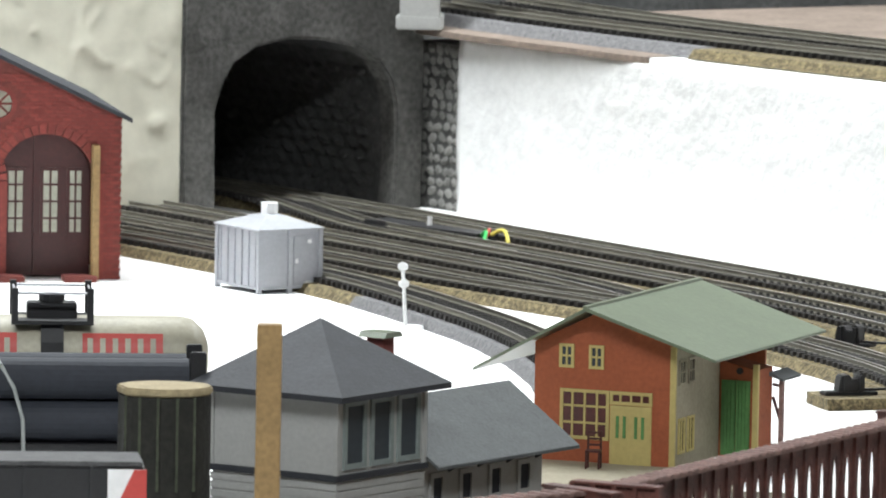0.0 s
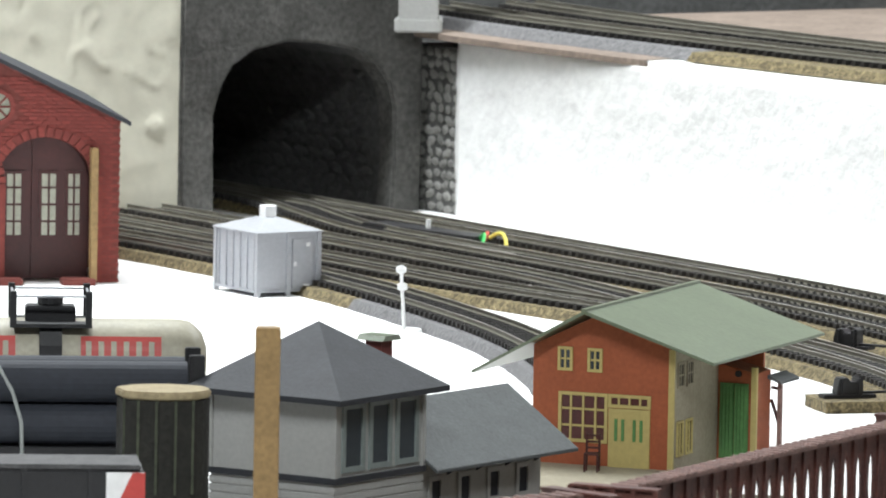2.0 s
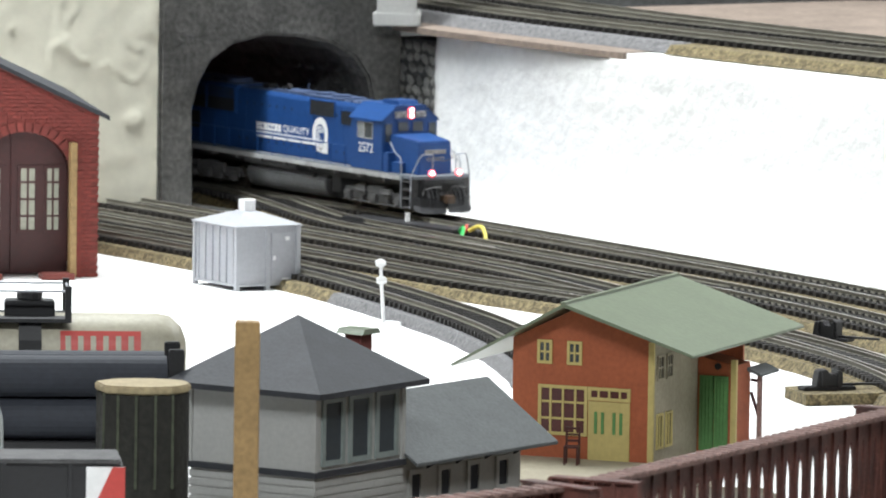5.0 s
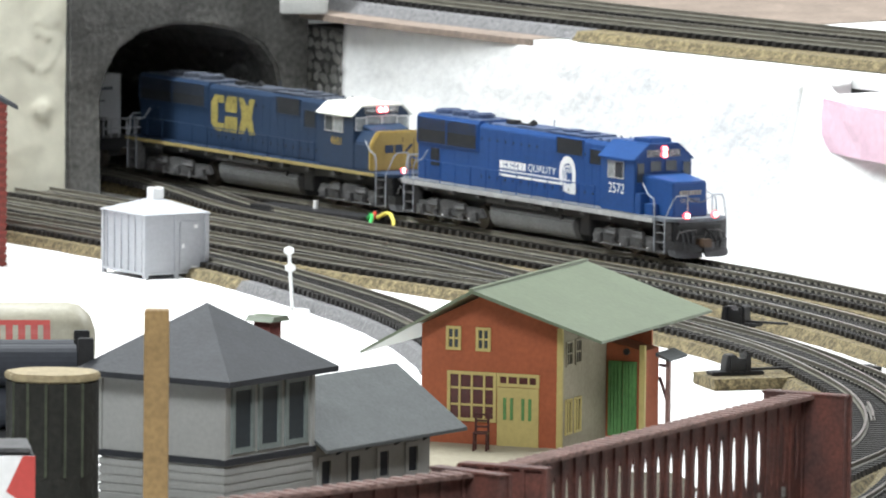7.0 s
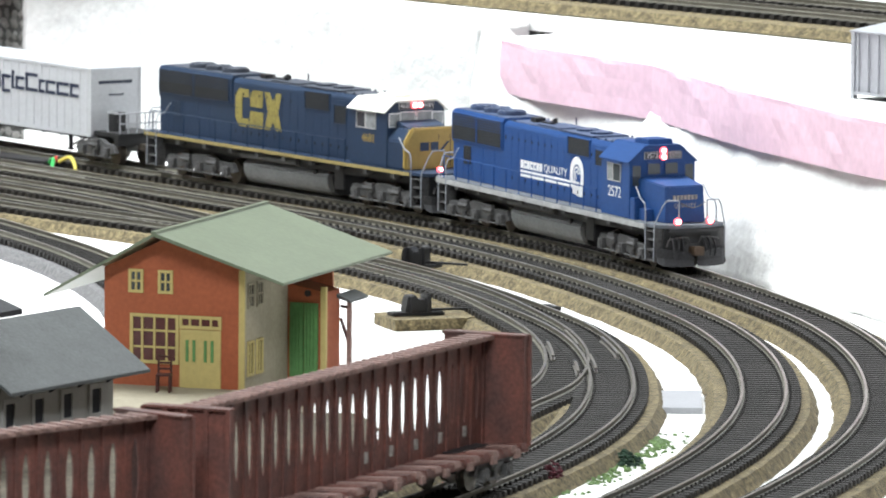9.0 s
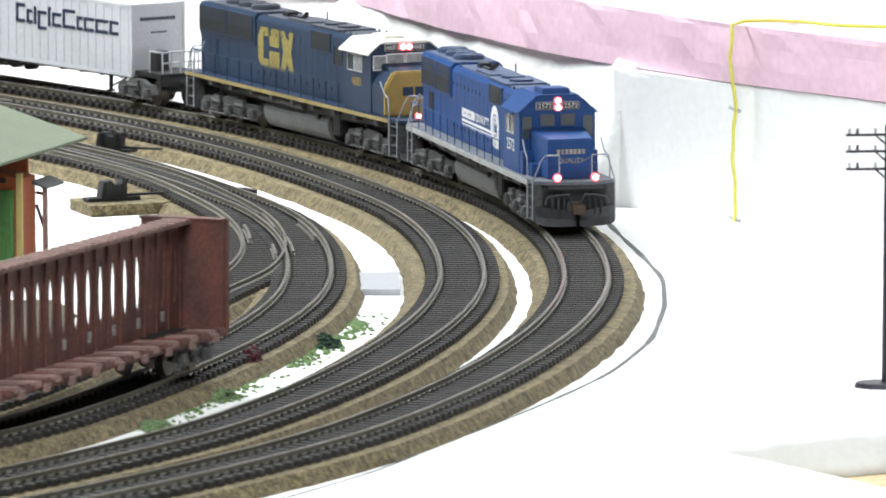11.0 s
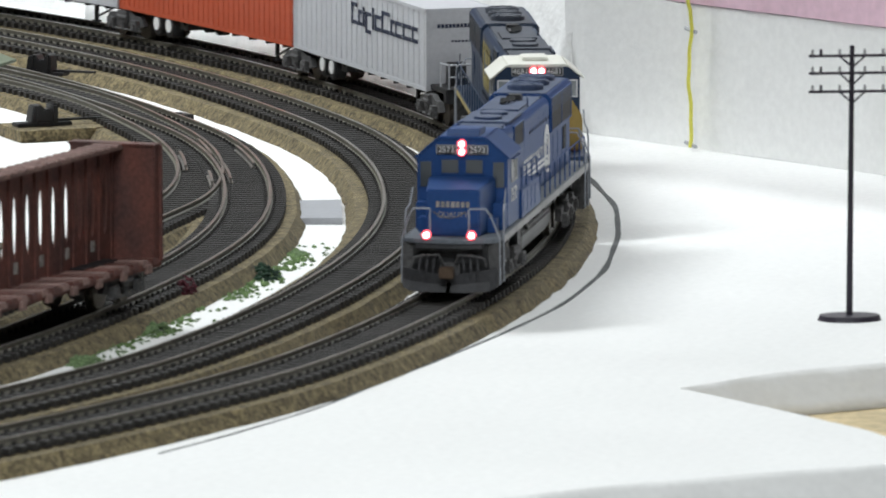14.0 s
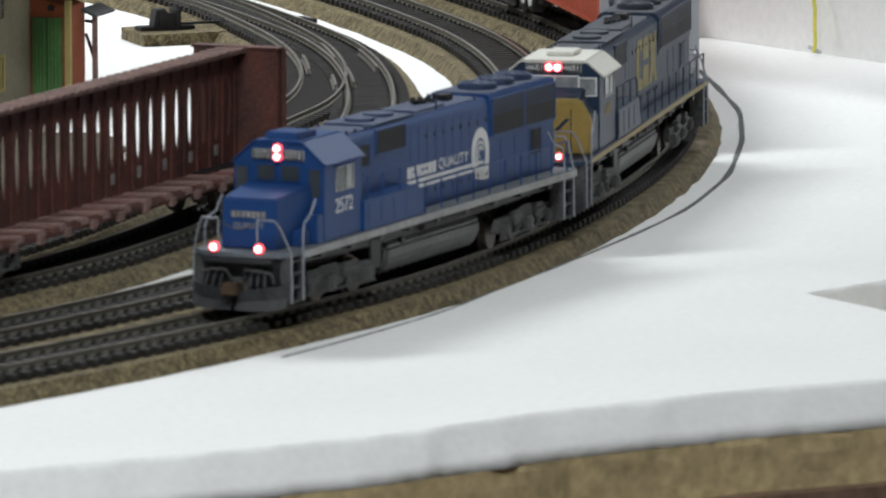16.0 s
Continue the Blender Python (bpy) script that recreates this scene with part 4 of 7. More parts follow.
        for a, b2, z0, z1 in ((1.4, 7.4, 40.6, 45.4), (11.2, 15.2, 35.5, 44.6)) if blue else ((0.7, 8.6, 41.2, 46.6), (9.4, 15.0, 40.2, 46.0)):
            bm = bmesh.new()
            ya, yb = side_span(s, a, b2)
            box(bm, cx1 - 0.4, cx1 + 0.3, ya - 0.5, yb + 0.5, z0 - 0.5, z1 + 0.5)
            part("window_frame", bm, body if blue else WHITEPAINT, loco, scale=MM)
            bm = bmesh.new()
            box(bm, cx1 - 0.4, cx1 + 0.45, ya, yb, z0, z1)
            part("windshield", bm, GLASS if blue else PALEGLASS, loco, "dark windshield pane" if blue else "windshield pane, its bright reflection painted pale", scale=MM)
        # number boards
        bm = bmesh.new()
        nz, n0, n1 = (47.6, 2.3, 9.0) if blue else (48.3, 3.4, 9.6)
        ya, yb = side_span(s, n0, n1)
        box(bm, cx1 - 0.3, cx1 + 0.7, ya - 0.4, yb + 0.4, nz - 0.3, nz + 3.1)
        rim = part("number_board", bm, SILLGREY, loco, "black number board with pale rim", bevel=0.2, scale=MM)
        bm = bmesh.new()
        box(bm, cx1 + 0.5, cx1 + 0.85, ya, yb, nz, nz + 2.8)
        part("board_face", bm, BLACK, rim, scale=MM)
        me = text_mesh("2572" if blue else "4681", 3.0 * MM, 0.05 * MM, WHITEPAINT)
        share("number", me, rim, pose((cx1 + 0.92) * MM, s * (n0 + n1) / 2 * MM, (nz + 1.4) * MM, 90, 0, 90), "white number figures")
    # nose
    nose_x = cx1 + (24.0 if blue else 15.0)
    if blue:
        bm = bmesh.new()
        v = [bm.verts.new(p) for p in ((cx1 - 0.5, -12.2, 20.6), (cx1 - 0.5, 12.2, 20.6), (nose_x, 9.8, 20.6), (nose_x, -9.8, 20.6),
                                       (cx1 - 0.5, -12.2, 39.4), (cx1 - 0.5, 12.2, 39.4), (nose_x - 1.2, 9.6, 37.2), (nose_x - 1.2, -9.6, 37.2))]
        for f in ((0, 1, 2, 3), (4, 7, 6, 5), (0, 3, 7, 4), (1, 5, 6, 2), (3, 2, 6, 7), (0, 4, 5, 1)):
            bm.faces.new([v[i] for i in f])
        part("nose", bm, body, loco, bevel=0.55, scale=MM)
        bm = bmesh.new()
        for s in (-1, 1):
            box(bm, cx1 + 4, cx1 + 13, *side_span(s, 10.8, 14.2), 20.6, 26.0)
            box(bm, cx1 - 0.2, cx1 + 5, *side_span(s, 11.4, 16.2), 20.6, 30.5)
            part("nose_step_box", bm, body, loco, bevel=0.3, scale=MM)
            bm = bmesh.new()
        bm.free()
        for y in np.linspace(-5.4, 5.4, 7):
            bm = bmesh.new()
            prism(bm, [(y - 0.62, 31.0), (y + 0.62, 31.0), (y + 0.62, 33.0), (y - 0.62, 33.0)], "x", nose_x - 1.0, nose_x - 0.28)
            part("nose_bar", bm, LETTER, loco, "worn white lettering bar", scale=MM)
        me = text_mesh("QUALITY", 2.7 * MM, 0.05 * MM, LETTER)
        share("nose_word", me, loco, pose((nose_x - 0.42) * MM, 0, 28.3 * MM, 90, 0, 90) @ pose(0, 0, 0, -4.1), "worn white lettering")
    else:
        bm = bmesh.new()
        prism(bm, [(-16.0, 20.6), (-16.0, 34.0), (-12.0, 40.2), (12.0, 40.2), (16.0, 34.0), (16.0, 20.6)], "x", cx1 - 0.5, nose_x)
        prism(bm, [(cx1 - 0.2, 40), (cx1 - 0.2, 43.0), (cx1 + 9, 40.3)], "y", -11.5, 11.5)
        part("nose", bm, body, loco, bevel=0.6, scale=MM)
        bm = bmesh.new()
        prism(bm, [(-16.2, 20.8), (-16.2, 34.1), (-12.1, 40.5), (12.1, 40.5), (16.2, 34.1), (16.2, 20.8)], "x", nose_x - 2.2, nose_x + 0.8)
        part("nose_panel", bm, YELLOW, loco, "warm yellow nose panel", bevel=0.7, scale=MM)
        bm = bmesh.new()
        box(bm, nose_x + 0.7, nose_x + 1.0, -8, -3, 29.6, 33.6)
        box(bm, nose_x + 0.7, nose_x + 1.0, -2, 2.4, 29.6, 33.6)
        prism(bm, [(3.2, 29.6), (4.8, 29.6), (8.8, 33.6), (7.2, 33.6)], "x", nose_x + 0.7, nose_x + 1.0)
        part("nose_emblem", bm, DBLUE, loco, "dark blue emblem bars", scale=MM)
        bm = bmesh.new()
        box(bm, nose_x + 0.7, nose_x + 0.95, 9.0, 9.3, 21.5, 37.0)
        box(bm, nose_x + 0.7, nose_x + 0.95, 2.4, 2.7, 34.6, 37.0)
        part("nose_door_seam", bm, BLACK, loco, scale=MM)
    # pilot, steps, coupler at both ends
    for e in (1, -1):
        px0 = half if e == 1 else -tail

        def X(v):
            return px0 + e * v

        def span(a, b):
            return min(X(a), X(b)), max(X(a), X(b))
        bm = bmesh.new()
        prism(bm, [(-13.0, 19.0), (13.0, 19.0), (14.0, 9.0), (13.0, 4.6), (-13.0, 4.6), (-14.0, 9.0)], "x", *span(-5.4, -3.4))
        part("pilot", bm, BLACK, loco, "black pilot plate", bevel=0.3, scale=MM)
        bm = bmesh.new()
        ys = [-12.0 + 3.0 * k for k in range(9)]
        prism(bm, [(X(1.4 - (y / 11) ** 2 * 1.4), y) for y in ys] + [(X(-2.6), 12.0), (X(-2.6), -12.0)], "z", 17.4, 18.9)
        part("anticlimber", bm, PLOUGH, loco, "dusty curved platform lip", scale=MM)
        # plough in facets, bowed forward towards the middle
        if e == 1:
            for s in (-1, 1):
                bm = bmesh.new()
                cols = ((0.8, 2.6, 2.2, 8.0), (5.0, 2.3, 2.0, 8.6), (10.0, 1.4, 2.0, 9.4), (14.5, 0.0, 2.3, 10.0), (17.0, -2.2, 3.4, 10.2))
                rows = []
                for y, d, z0, z1 in cols:
                    zm = (z0 + z1) / 2 - 0.5
                    rows.append([bm.verts.new((X(d + q), s * y, z)) for q, z in ((1.0, z0), (-0.6, zm), (-0.2, z1), (-1.0, z1), (-1.6, zm), (0.0, z0))])
                for a, b in zip(rows, rows[1:]):
                    for i in range(6):
                        bm.faces.new((a[i], a[(i + 1) % 6], b[(i + 1) % 6], b[i]))
                bm.faces.new(rows[0]), bm.faces.new(rows[-1][::-1])
                part("plough_blade", bm, PLOUGH, loco, "grey snow plough blade", scale=MM)
        bm = bmesh.new()
        box(bm, *span(-3, 4), -1.7, 1.7, 7.6, 10.8)
        box(bm, *span(3, 6.5), -2.8, 2.4, 7.2, 11.2)
        part("coupler", bm, COUPLER, loco, "rusty brown knuckle coupler", bevel=0.4, scale=MM)
        bm = bmesh.new()
        box(bm, *span(-3.4, -1.6), -3.6, 3.6, 6.4, 12.0)
        part("coupler_pocket", bm, UNDER, loco, bevel=0.3, scale=MM)
        for s in (-1, 1):
            for k in range(3):
                bm = bmesh.new()
                y = 5.0 + k * 2.5
                tube(bm, [(X(-3.2), s * y, 15.0), (X(0.0), s * (y + 0.2), 13.4), (X(1.6), s * (y + 0.6), 10.0), (X(1.2), s * (y + 0.2), 6.4)], 0.5, 6)
                part("air_hose", bm, PLOUGH, loco, "dusty air hose", scale=MM)
            bm = bmesh.new()
            tube(bm, [(X(-0.5), s * 2.2, 11.8), (X(1.2), s * 3.4, 15.2), (X(1.2), s * 8.6, 15.0), (X(0.0), s * 12.6, 14.0), (X(0.0), s * 13.4, 11.0)], 0.4, 5)
            part("cut_lever", bm, UNDER, loco, "dusty wire cut lever", scale=MM)
            for z in (4.0, 8.6, 13.2, 17.2):
                bm = bmesh.new()
                box(bm, *span(-13, -5), *side_span(s, 12.6, 17.4), z, z + 0.6)
                part("step", bm, UNDER, loco, scale=MM)
            bm = bmesh.new()
            box(bm, *span(-12.8, -5.0), *side_span(s, 12.0, 12.5), 4.0, 19.0)
            part("step_well", bm, BLACK, loco, scale=MM)
            for a in (-13.4, -5.0):
                bm = bmesh.new()
                box(bm, *span(a, a + 0.6), *side_span(s, 12.4, 17.5), 3.8, 19.2)
                part("step_side", bm, UNDER, loco, scale=MM)
            railing(loco, [(X(-13.2), s * 17.8, 4.2), (X(-13.2), s * 17.8, 26.0), (X(-14.5), s * 17.6, 29.5), (X(-20), s * 17.0, 31.0), (X(-25), s * 16.9, 36.0)], RAILING, 0.34)
            railing(loco, [(X(-4.6), s * 17.8, 4.2), (X(-4.6), s * 17.6, 20.5), (X(-2.2), s * 14.6, 29.2), (X(-1.4), s * 13.0, 31.5), (X(-0.9), s * 7.0, 31.5)], RAILING, 0.34, posts=[(X(-0.9), s * 7.0, 31.5)])
        bm = bmesh.new()
        pts = [(X(-0.9), -6.0 + 1.2 * k, 30.5 - 2.4 * math.sin(math.pi * k / 10)) for k in range(11)]
        tube(bm, pts, 0.25, 5)
        part("safety_chain", bm, UNDER, loco, scale=MM)
    # long walkway handrails
    for s in (-1, 1):
        xs = list(np.linspace(rear + 2, cx0 - 4 if s < 0 else 8.0, 13 if s < 0 else 10))
        railing(loco, [(xs[0], s * 16.8, 31.0), (xs[-1], s * 16.8, 31.0)], body, 0.28, [(x, s * 16.8, 31.0) for x in xs])
    # tank and gear below
    bm = bmesh.new()
    prism(bm, [(-13.2, 8.0), (-13.6, 11.5), (-11.0, 14.0), (11.0, 14.0), (13.6, 11.5), (13.2, 8.0), (12.0, 4.6), (9.8, 2.7), (7.5, 2.0), (-7.5, 2.0), (-9.8, 2.7), (-12.0, 4.6)], "x", -45, 31.0)
    tank = part("fuel_tank", bm, TANKGREY, loco, "grey rounded fuel tank", bevel=0.8, scale=MM)
    bm = bmesh.new()
    prism(bm, [(-13.4, 7.8), (-13.8, 11.6), (-11.0, 14.4), (11.0, 14.4), (13.8, 11.6), (13.4, 7.8), (12.2, 4.4), (9.8, 2.5), (-9.8, 2.5), (-12.2, 4.4)], "x", 31.0, 36.0)
    part("tank_end_band", bm, BLACK, tank, "black tank end", bevel=0.4, scale=MM)
    for s in (-1, 1):
        bm = bmesh.new()
        cyl(bm, (20, s * 12.4, 12.8), (20, s * 14.0, 12.8), 1.2, 10)
        part("filler_cap", bm, BLACK, tank, scale=MM)
        bm = bmesh.new()
        cyl(bm, (-44, s * 14.2, 16.0), (6, s * 14.2, 16.0), 1.7, 12)
        part("air_reservoir", bm, UNDER, loco, "dusty air reservoir", bevel=0.3, scale=MM)
        bm = bmesh.new()
        box(bm, 37, 46, *side_span(s, 9, 13.8), 6.0, 17.5)
        part("battery_box", bm, BLACK, loco, bevel=0.5, scale=MM)
    # lamps
    if blue:
        lamp_parts(loco, "headlight", cx1 + 1.0, 0, 51.2, 1.5)
        lamp_parts(loco, "headlight", cx1 + 1.0, 0, 48.4, 1.5)
        for s in (-1, 1):
            lamp_parts(loco, "ditch_light", half + 0.2, s * 8.1, 22.2, 1.6)
    else:
        for y in (-1.5, 1.5):
            lamp_parts(loco, "headlight", cx1 + 1.0, y, 50.0, 1.6)
        for s in (-1, 1):
            lamp_parts(loco, "ditch_light", half - 3.0, s * 8.0, 22.4, 1.3)
    # side markings
    for s in (-1, 1):
        turn = 0 if s < 0 else 180
        me = text_mesh("2572" if blue else "4681", (7.0 if blue else 5.6) * MM, 0.05 * MM, WHITEPAINT if blue else YELLOW)
        share("number", me, loco, pose((cx0 + (14.5 if blue else 16.0)) * MM, s * (cabhw + 0.18) * MM, (31.4 if blue else 33.5) * MM, 90, 0, turn), "white cab number" if blue else "yellow cab number")
        ya, yb = side_span(s, hw + 0.12, hw + 0.24)
        d = -1 if s > 0 else 1
        if blue:
            qx, qz, n = (21.5 if s < 0 else -50.5), 34.0, 30
            xa = qx - d * 60.5
            bm = bmesh.new()
            # fat open ring with inner wheel arcs and a flared tail
            for r0, r1, a0, a1 in ((4.3, 7.3, -20, 300), (2.7, 3.5, 10, 260), (1.2, 1.9, 10, 260)):
                ring = [radians(a0 + (a1 - a0) * i / n) for i in range(n + 1)]
                for a, b2 in zip(ring, ring[1:]):
                    prism(bm, [(qx + d * r * math.cos(c), qz + r * 1.17 * math.sin(c)) for r, c in ((r0, a), (r1, a), (r1, b2), (r0, b2))], "y", ya, yb)
            prism(bm, [(qx - d * 3.2, qz - 6.6), (qx - d * 4.6, qz - 8.4), (qx + d * 1.5, qz - 9.6), (qx + d * 7.2, qz - 9.6), (qx + d * 7.2, qz - 2.0), (qx + d * 4.4, qz - 2.0), (qx + d * 3.0, qz - 5.6)], "y", ya, yb)
            part("side_emblem", bm, WHITEPAINT, loco, "white ring emblem with wheel arcs", scale=MM)
            for k in range(7):
                bm = bmesh.new()
                x = xa + d * (k * 3.42)
                x2 = x + d * 2.85
                if k in (1, 3, 4):
                    box(bm, min(x, x2), max(x, x2), ya, yb, 31.9, 33.3)
                    box(bm, min(x, x2), max(x, x2), ya, yb, 34.3, 35.7)
                    box(bm, min(x, x + d), max(x, x + d), ya, yb, 33.3, 34.3)
                else:
                    box(bm, min(x, x2), max(x, x2), ya, yb, 31.9, 35.7)
                part("lettering_bar", bm, WHITEPAINT, loco, "white lettering bar", scale=MM)
            for k, z in enumerate((29.9, 28.0)):
                bm = bmesh.new()
                x2 = qx + d * (2.5 - k * 5.5)
                box(bm, min(xa, x2), max(xa, x2), ya, yb, z, z + 1.15)
                part("side_stripe", bm, WHITEPAINT, loco, "white stripe", scale=MM)
            me = text_mesh("QUALITY", 4.6 * MM, 0.05 * MM, WHITEPAINT)
            wide = 25.0 * MM / max(v.co.x * 2 for v in me.vertices)
            share("side_word", me, loco, pose((xa + d * 37.8) * MM, (yb if s > 0 else ya) * MM, 33.9 * MM, 90, 0, turn) @ Matrix.Diagonal((wide, 1.08, 1, 1)), "white lettering")
        else:
            X0 = -34.5 - d * 21
            shapes = ([(0, 33), (3, 29), (10.5, 29), (10.5, 33), (5.4, 33), (5.4, 43.4), (10.5, 43.4), (10.5, 47.4), (3, 47.4), (0, 43.4)],
                      [(11.2, 29), (21.8, 29), (21.8, 37.0), (11.6, 37.0)], [(11.6, 39.2), (21.6, 39.2), (21.6, 47.4), (13.8, 47.4), (11.6, 45)],
                      [(22.8, 29), (27.0, 29), (29.6, 33.0), (32.2, 29), (36.4, 29), (33.6, 38), (36.2, 47.4), (32.2, 47.4), (29.4, 43.4), (26.6, 47.4), (22.8, 47.4), (25.5, 38)])
            for poly in shapes:
                bm = bmesh.new()
                prism(bm, [(X0 + d * u * 1.15, w) for u, w in poly], "y", ya, yb)
                part("emblem_block", bm, EMBLEM, loco, "large worn yellow block of the emblem", scale=MM)
    return loco, trucks


CONVOY = []
blue_loco, blue_trucks = locomotive("blue")
dark_loco, dark_trucks = locomotive("dark")
CONVOY.append((blue_loco, blue_trucks, 0.0, 0.0795))
CONVOY.append((dark_loco, dark_trucks, -0.2520, 0.082))


def trailer(color, group, label, lead=False, words=True):
    """A highway trailer riding on a rail bogie; x forward, front at +93 mm."""
    tl = thing("roadrail_trailer", label, "trailer", group)
    paint = TRAILERWHITE if color == "white" else TRAILERORANGE
    bm = bmesh.new()
    box(bm, -92, 92, -14.6, 14.6, 13.0, 47.0)
    part("box_body", bm, paint, tl, bevel=0.5, scale=MM)
    for s in (-1, 1):
        for k in range(26 if color == "white" else 34):
            n = 26 if color == "white" else 34
            x = -88.5 + k * 177.0 / (n - 1)
            bm = bmesh.new()
            w = 0.55 if color == "white" else 1.4
            box(bm, x - w, x + w, min(s * 14.5, s * 14.85), max(s * 14.5, s * 14.85), 14.6, 45.6)
            part("side_rib", bm, paint, tl, scale=MM)
        bm = bmesh.new()
        box(bm, -92.2, 92.2, min(s * 14.4, s * 14.95), max(s * 14.4, s * 14.95), 12.8, 14.4)
        box(bm, -92.2, 92.2, min(s * 14.4, s * 14.95), max(s * 14.4, s * 14.95), 45.6, 47.1)
        box(bm, 90.8, 92.3, min(s * 14.0, s * 14.95), max(s * 14.0, s * 14.95), 12.8, 47.1)
        box(bm, -92.3, -90.8, min(s * 14.0, s * 14.95), max(s * 14.0, s * 14.95), 12.8, 47.1)
        part("edge_rail", bm, paint, tl, "", scale=MM)
        if words:
            # lettering as bars of its size and colour
            d = 1 if s < 0 else -1
            x = -10.0 * d
            ya, yb = side_span(s, 14.8, 15.0)
            for w, h0, h1 in ((4.2, 33.5, 41), (2.6, 33.5, 39), (1.1, 33.5, 40.4), (4.0, 31.4, 39), (1.2, 33.5, 41), (4.0, 33.5, 39), (5.6, 33.5, 41), (2.6, 33.5, 39), (4.4, 33.5, 39), (5.6, 33.5, 39), (4.0, 33.5, 39)):
                w, h0, h1 = w * 1.98, 31.5 + (h0 - 33.5) * 1.1, 31.5 + (h1 - 33.5) * 1.22
                bm = bmesh.new()
                for u0, u1, z0, z1 in ((0, w, h0, h0 + 1.6), (0, min(w, 2.0), h0, h1), (0, w, h1 - 1.6, h1)):
                    box(bm, min(x + d * u0, x + d * u1), max(x + d * u0, x + d * u1), ya, yb, z0, z1)
                part("lettering_bar", bm, INK, tl, "dark navy lettering bar", scale=MM)
                x += d * (w + 1.3)
    if words:
        for k in range(12):
            y = -10 + k * 1.65
            bm = bmesh.new()
            box(bm, 92.1, 92.3, y, y + 1.2, 39.0, 40.6)
            part("front_bar", bm, INK, tl, "small dark lettering bar", scale=MM)
        for k in range(6):
            bm = bmesh.new()
            box(bm, 92.1, 92.3, -4 + k * 1.5, -3 + k * 1.5, 33.0, 33.8)
            part("front_bar", bm, INK, tl, "small dark lettering bar", scale=MM)
    bm = bmesh.new()
    box(bm, -90, 90, -6, 6, 10.5, 13.0)
    for x in np.linspace(-60, 80, 9):
        box(bm, x, x + 1, -14, 14, 11.4, 13.0)
    part("chassis", bm, BLACK, tl, scale=MM)
    bm = bmesh.new()
    for s in (-1, 1):
        box(bm, 66, 67.6, min(s * 9.5, s * 11), max(s * 9.5, s * 11), 4.8, 13.0)
        box(bm, 65, 68.8, min(s * 9, s * 11.6), max(s * 9, s * 11.6), 4.2, 5.0)
        tube(bm, [(67, s * 10.2, 6.4), (84, s * 10.2, 12.6)], 0.5, 6)
    part("landing_gear", bm, BLACK, tl, "black folded landing legs", scale=MM)
    for x in (-52, -39):
        for s in (-1, 1):
            bm = bmesh.new()
            cyl(bm, (x, s * 9.0, 9.6), (x, s * 14.4, 9.6), 5.4, 20)
            tyre = part("road_wheel", bm, BLACK, tl, "black road tyre", bevel=0.6, scale=MM)
            bm = bmesh.new()
            cyl(bm, (x, s * 14.2, 9.6), (x, s * 14.9, 9.6), 2.9, 14)
            part("hub", bm, WHITEPAINT, tyre, "white wheel hub", scale=MM)
    bm = bmesh.new()
    box(bm, -58, -33, -8, 8, 9.6, 13.0)
    box(bm, -30, -22, -13, 13, 9.0, 12.6)
    part("axle_frame", bm, BLACK, tl, scale=MM)
    tr = truck(tl, -88.0, (-11, 11), "black two-axle rail bogie")
    trs = [tr]
    if lead:
        # short coupler adapter with bogie, railing and brake gear before the first trailer
        trs.append(truck(tl, 96.0, (-11, 11), "black two-axle rail bogie"))
        bm = bmesh.new()
        box(bm, 84, 116, -13, 13, 13.6, 16.0)
        box(bm, 112, 116, -14, 14, 10, 16)
        part("adapter_deck", bm, BLACK, tl, bevel=0.3, scale=MM)
        bm = bmesh.new()
        box(bm, 97, 103, -8, -1, 16.0, 25.5)
        part("brake_box", bm, BLACK, tl, bevel=0.3, scale=MM)
        wires = [[(115, y, 16), (115, y, 26.0)] for y in np.linspace(-12.5, 12.5, 6)] + [[(115, -12.5, z), (115, 12.5, z)] for z in (21, 26)]
        wires += [[(115, q * 12.5, 26), (104, q * 12.5, 26), (104, q * 12.5, 16)] for q in (-1, 1)]
        for w in wires:
            bm = bmesh.new()
            tube(bm, w, 0.4, 5)
            part("end_rail", bm, SILVER, tl, "grey wire end rail", scale=MM)
        bm = bmesh.new()
        box(bm, 115, 123, -1.6, 1.6, 7.6, 10.8)
        part("coupler", bm, WHEEL, tl, scale=MM)
    return tl, trs


TRAILERS = [("white", "white ribbed road-rail trailer with dark lettering bars", True, True), ("orange", "orange-red ribbed road-rail trailer on rail bogies", False, False),
            ("white", "plain white ribbed road-rail trailer", False, False), ("white", "plain white ribbed road-rail trailer", False, False)]
back = -0.2515 - 0.130 - 0.140
for i, (tc, tlabel, tlead, twords) in enumerate(TRAILERS):
    tob, ttr = trailer(tc, "trailers of the train", tlabel, tlead, twords)
    CONVOY.append((tob, ttr, back - 0.004, 0.088))
    back -= 0.1885


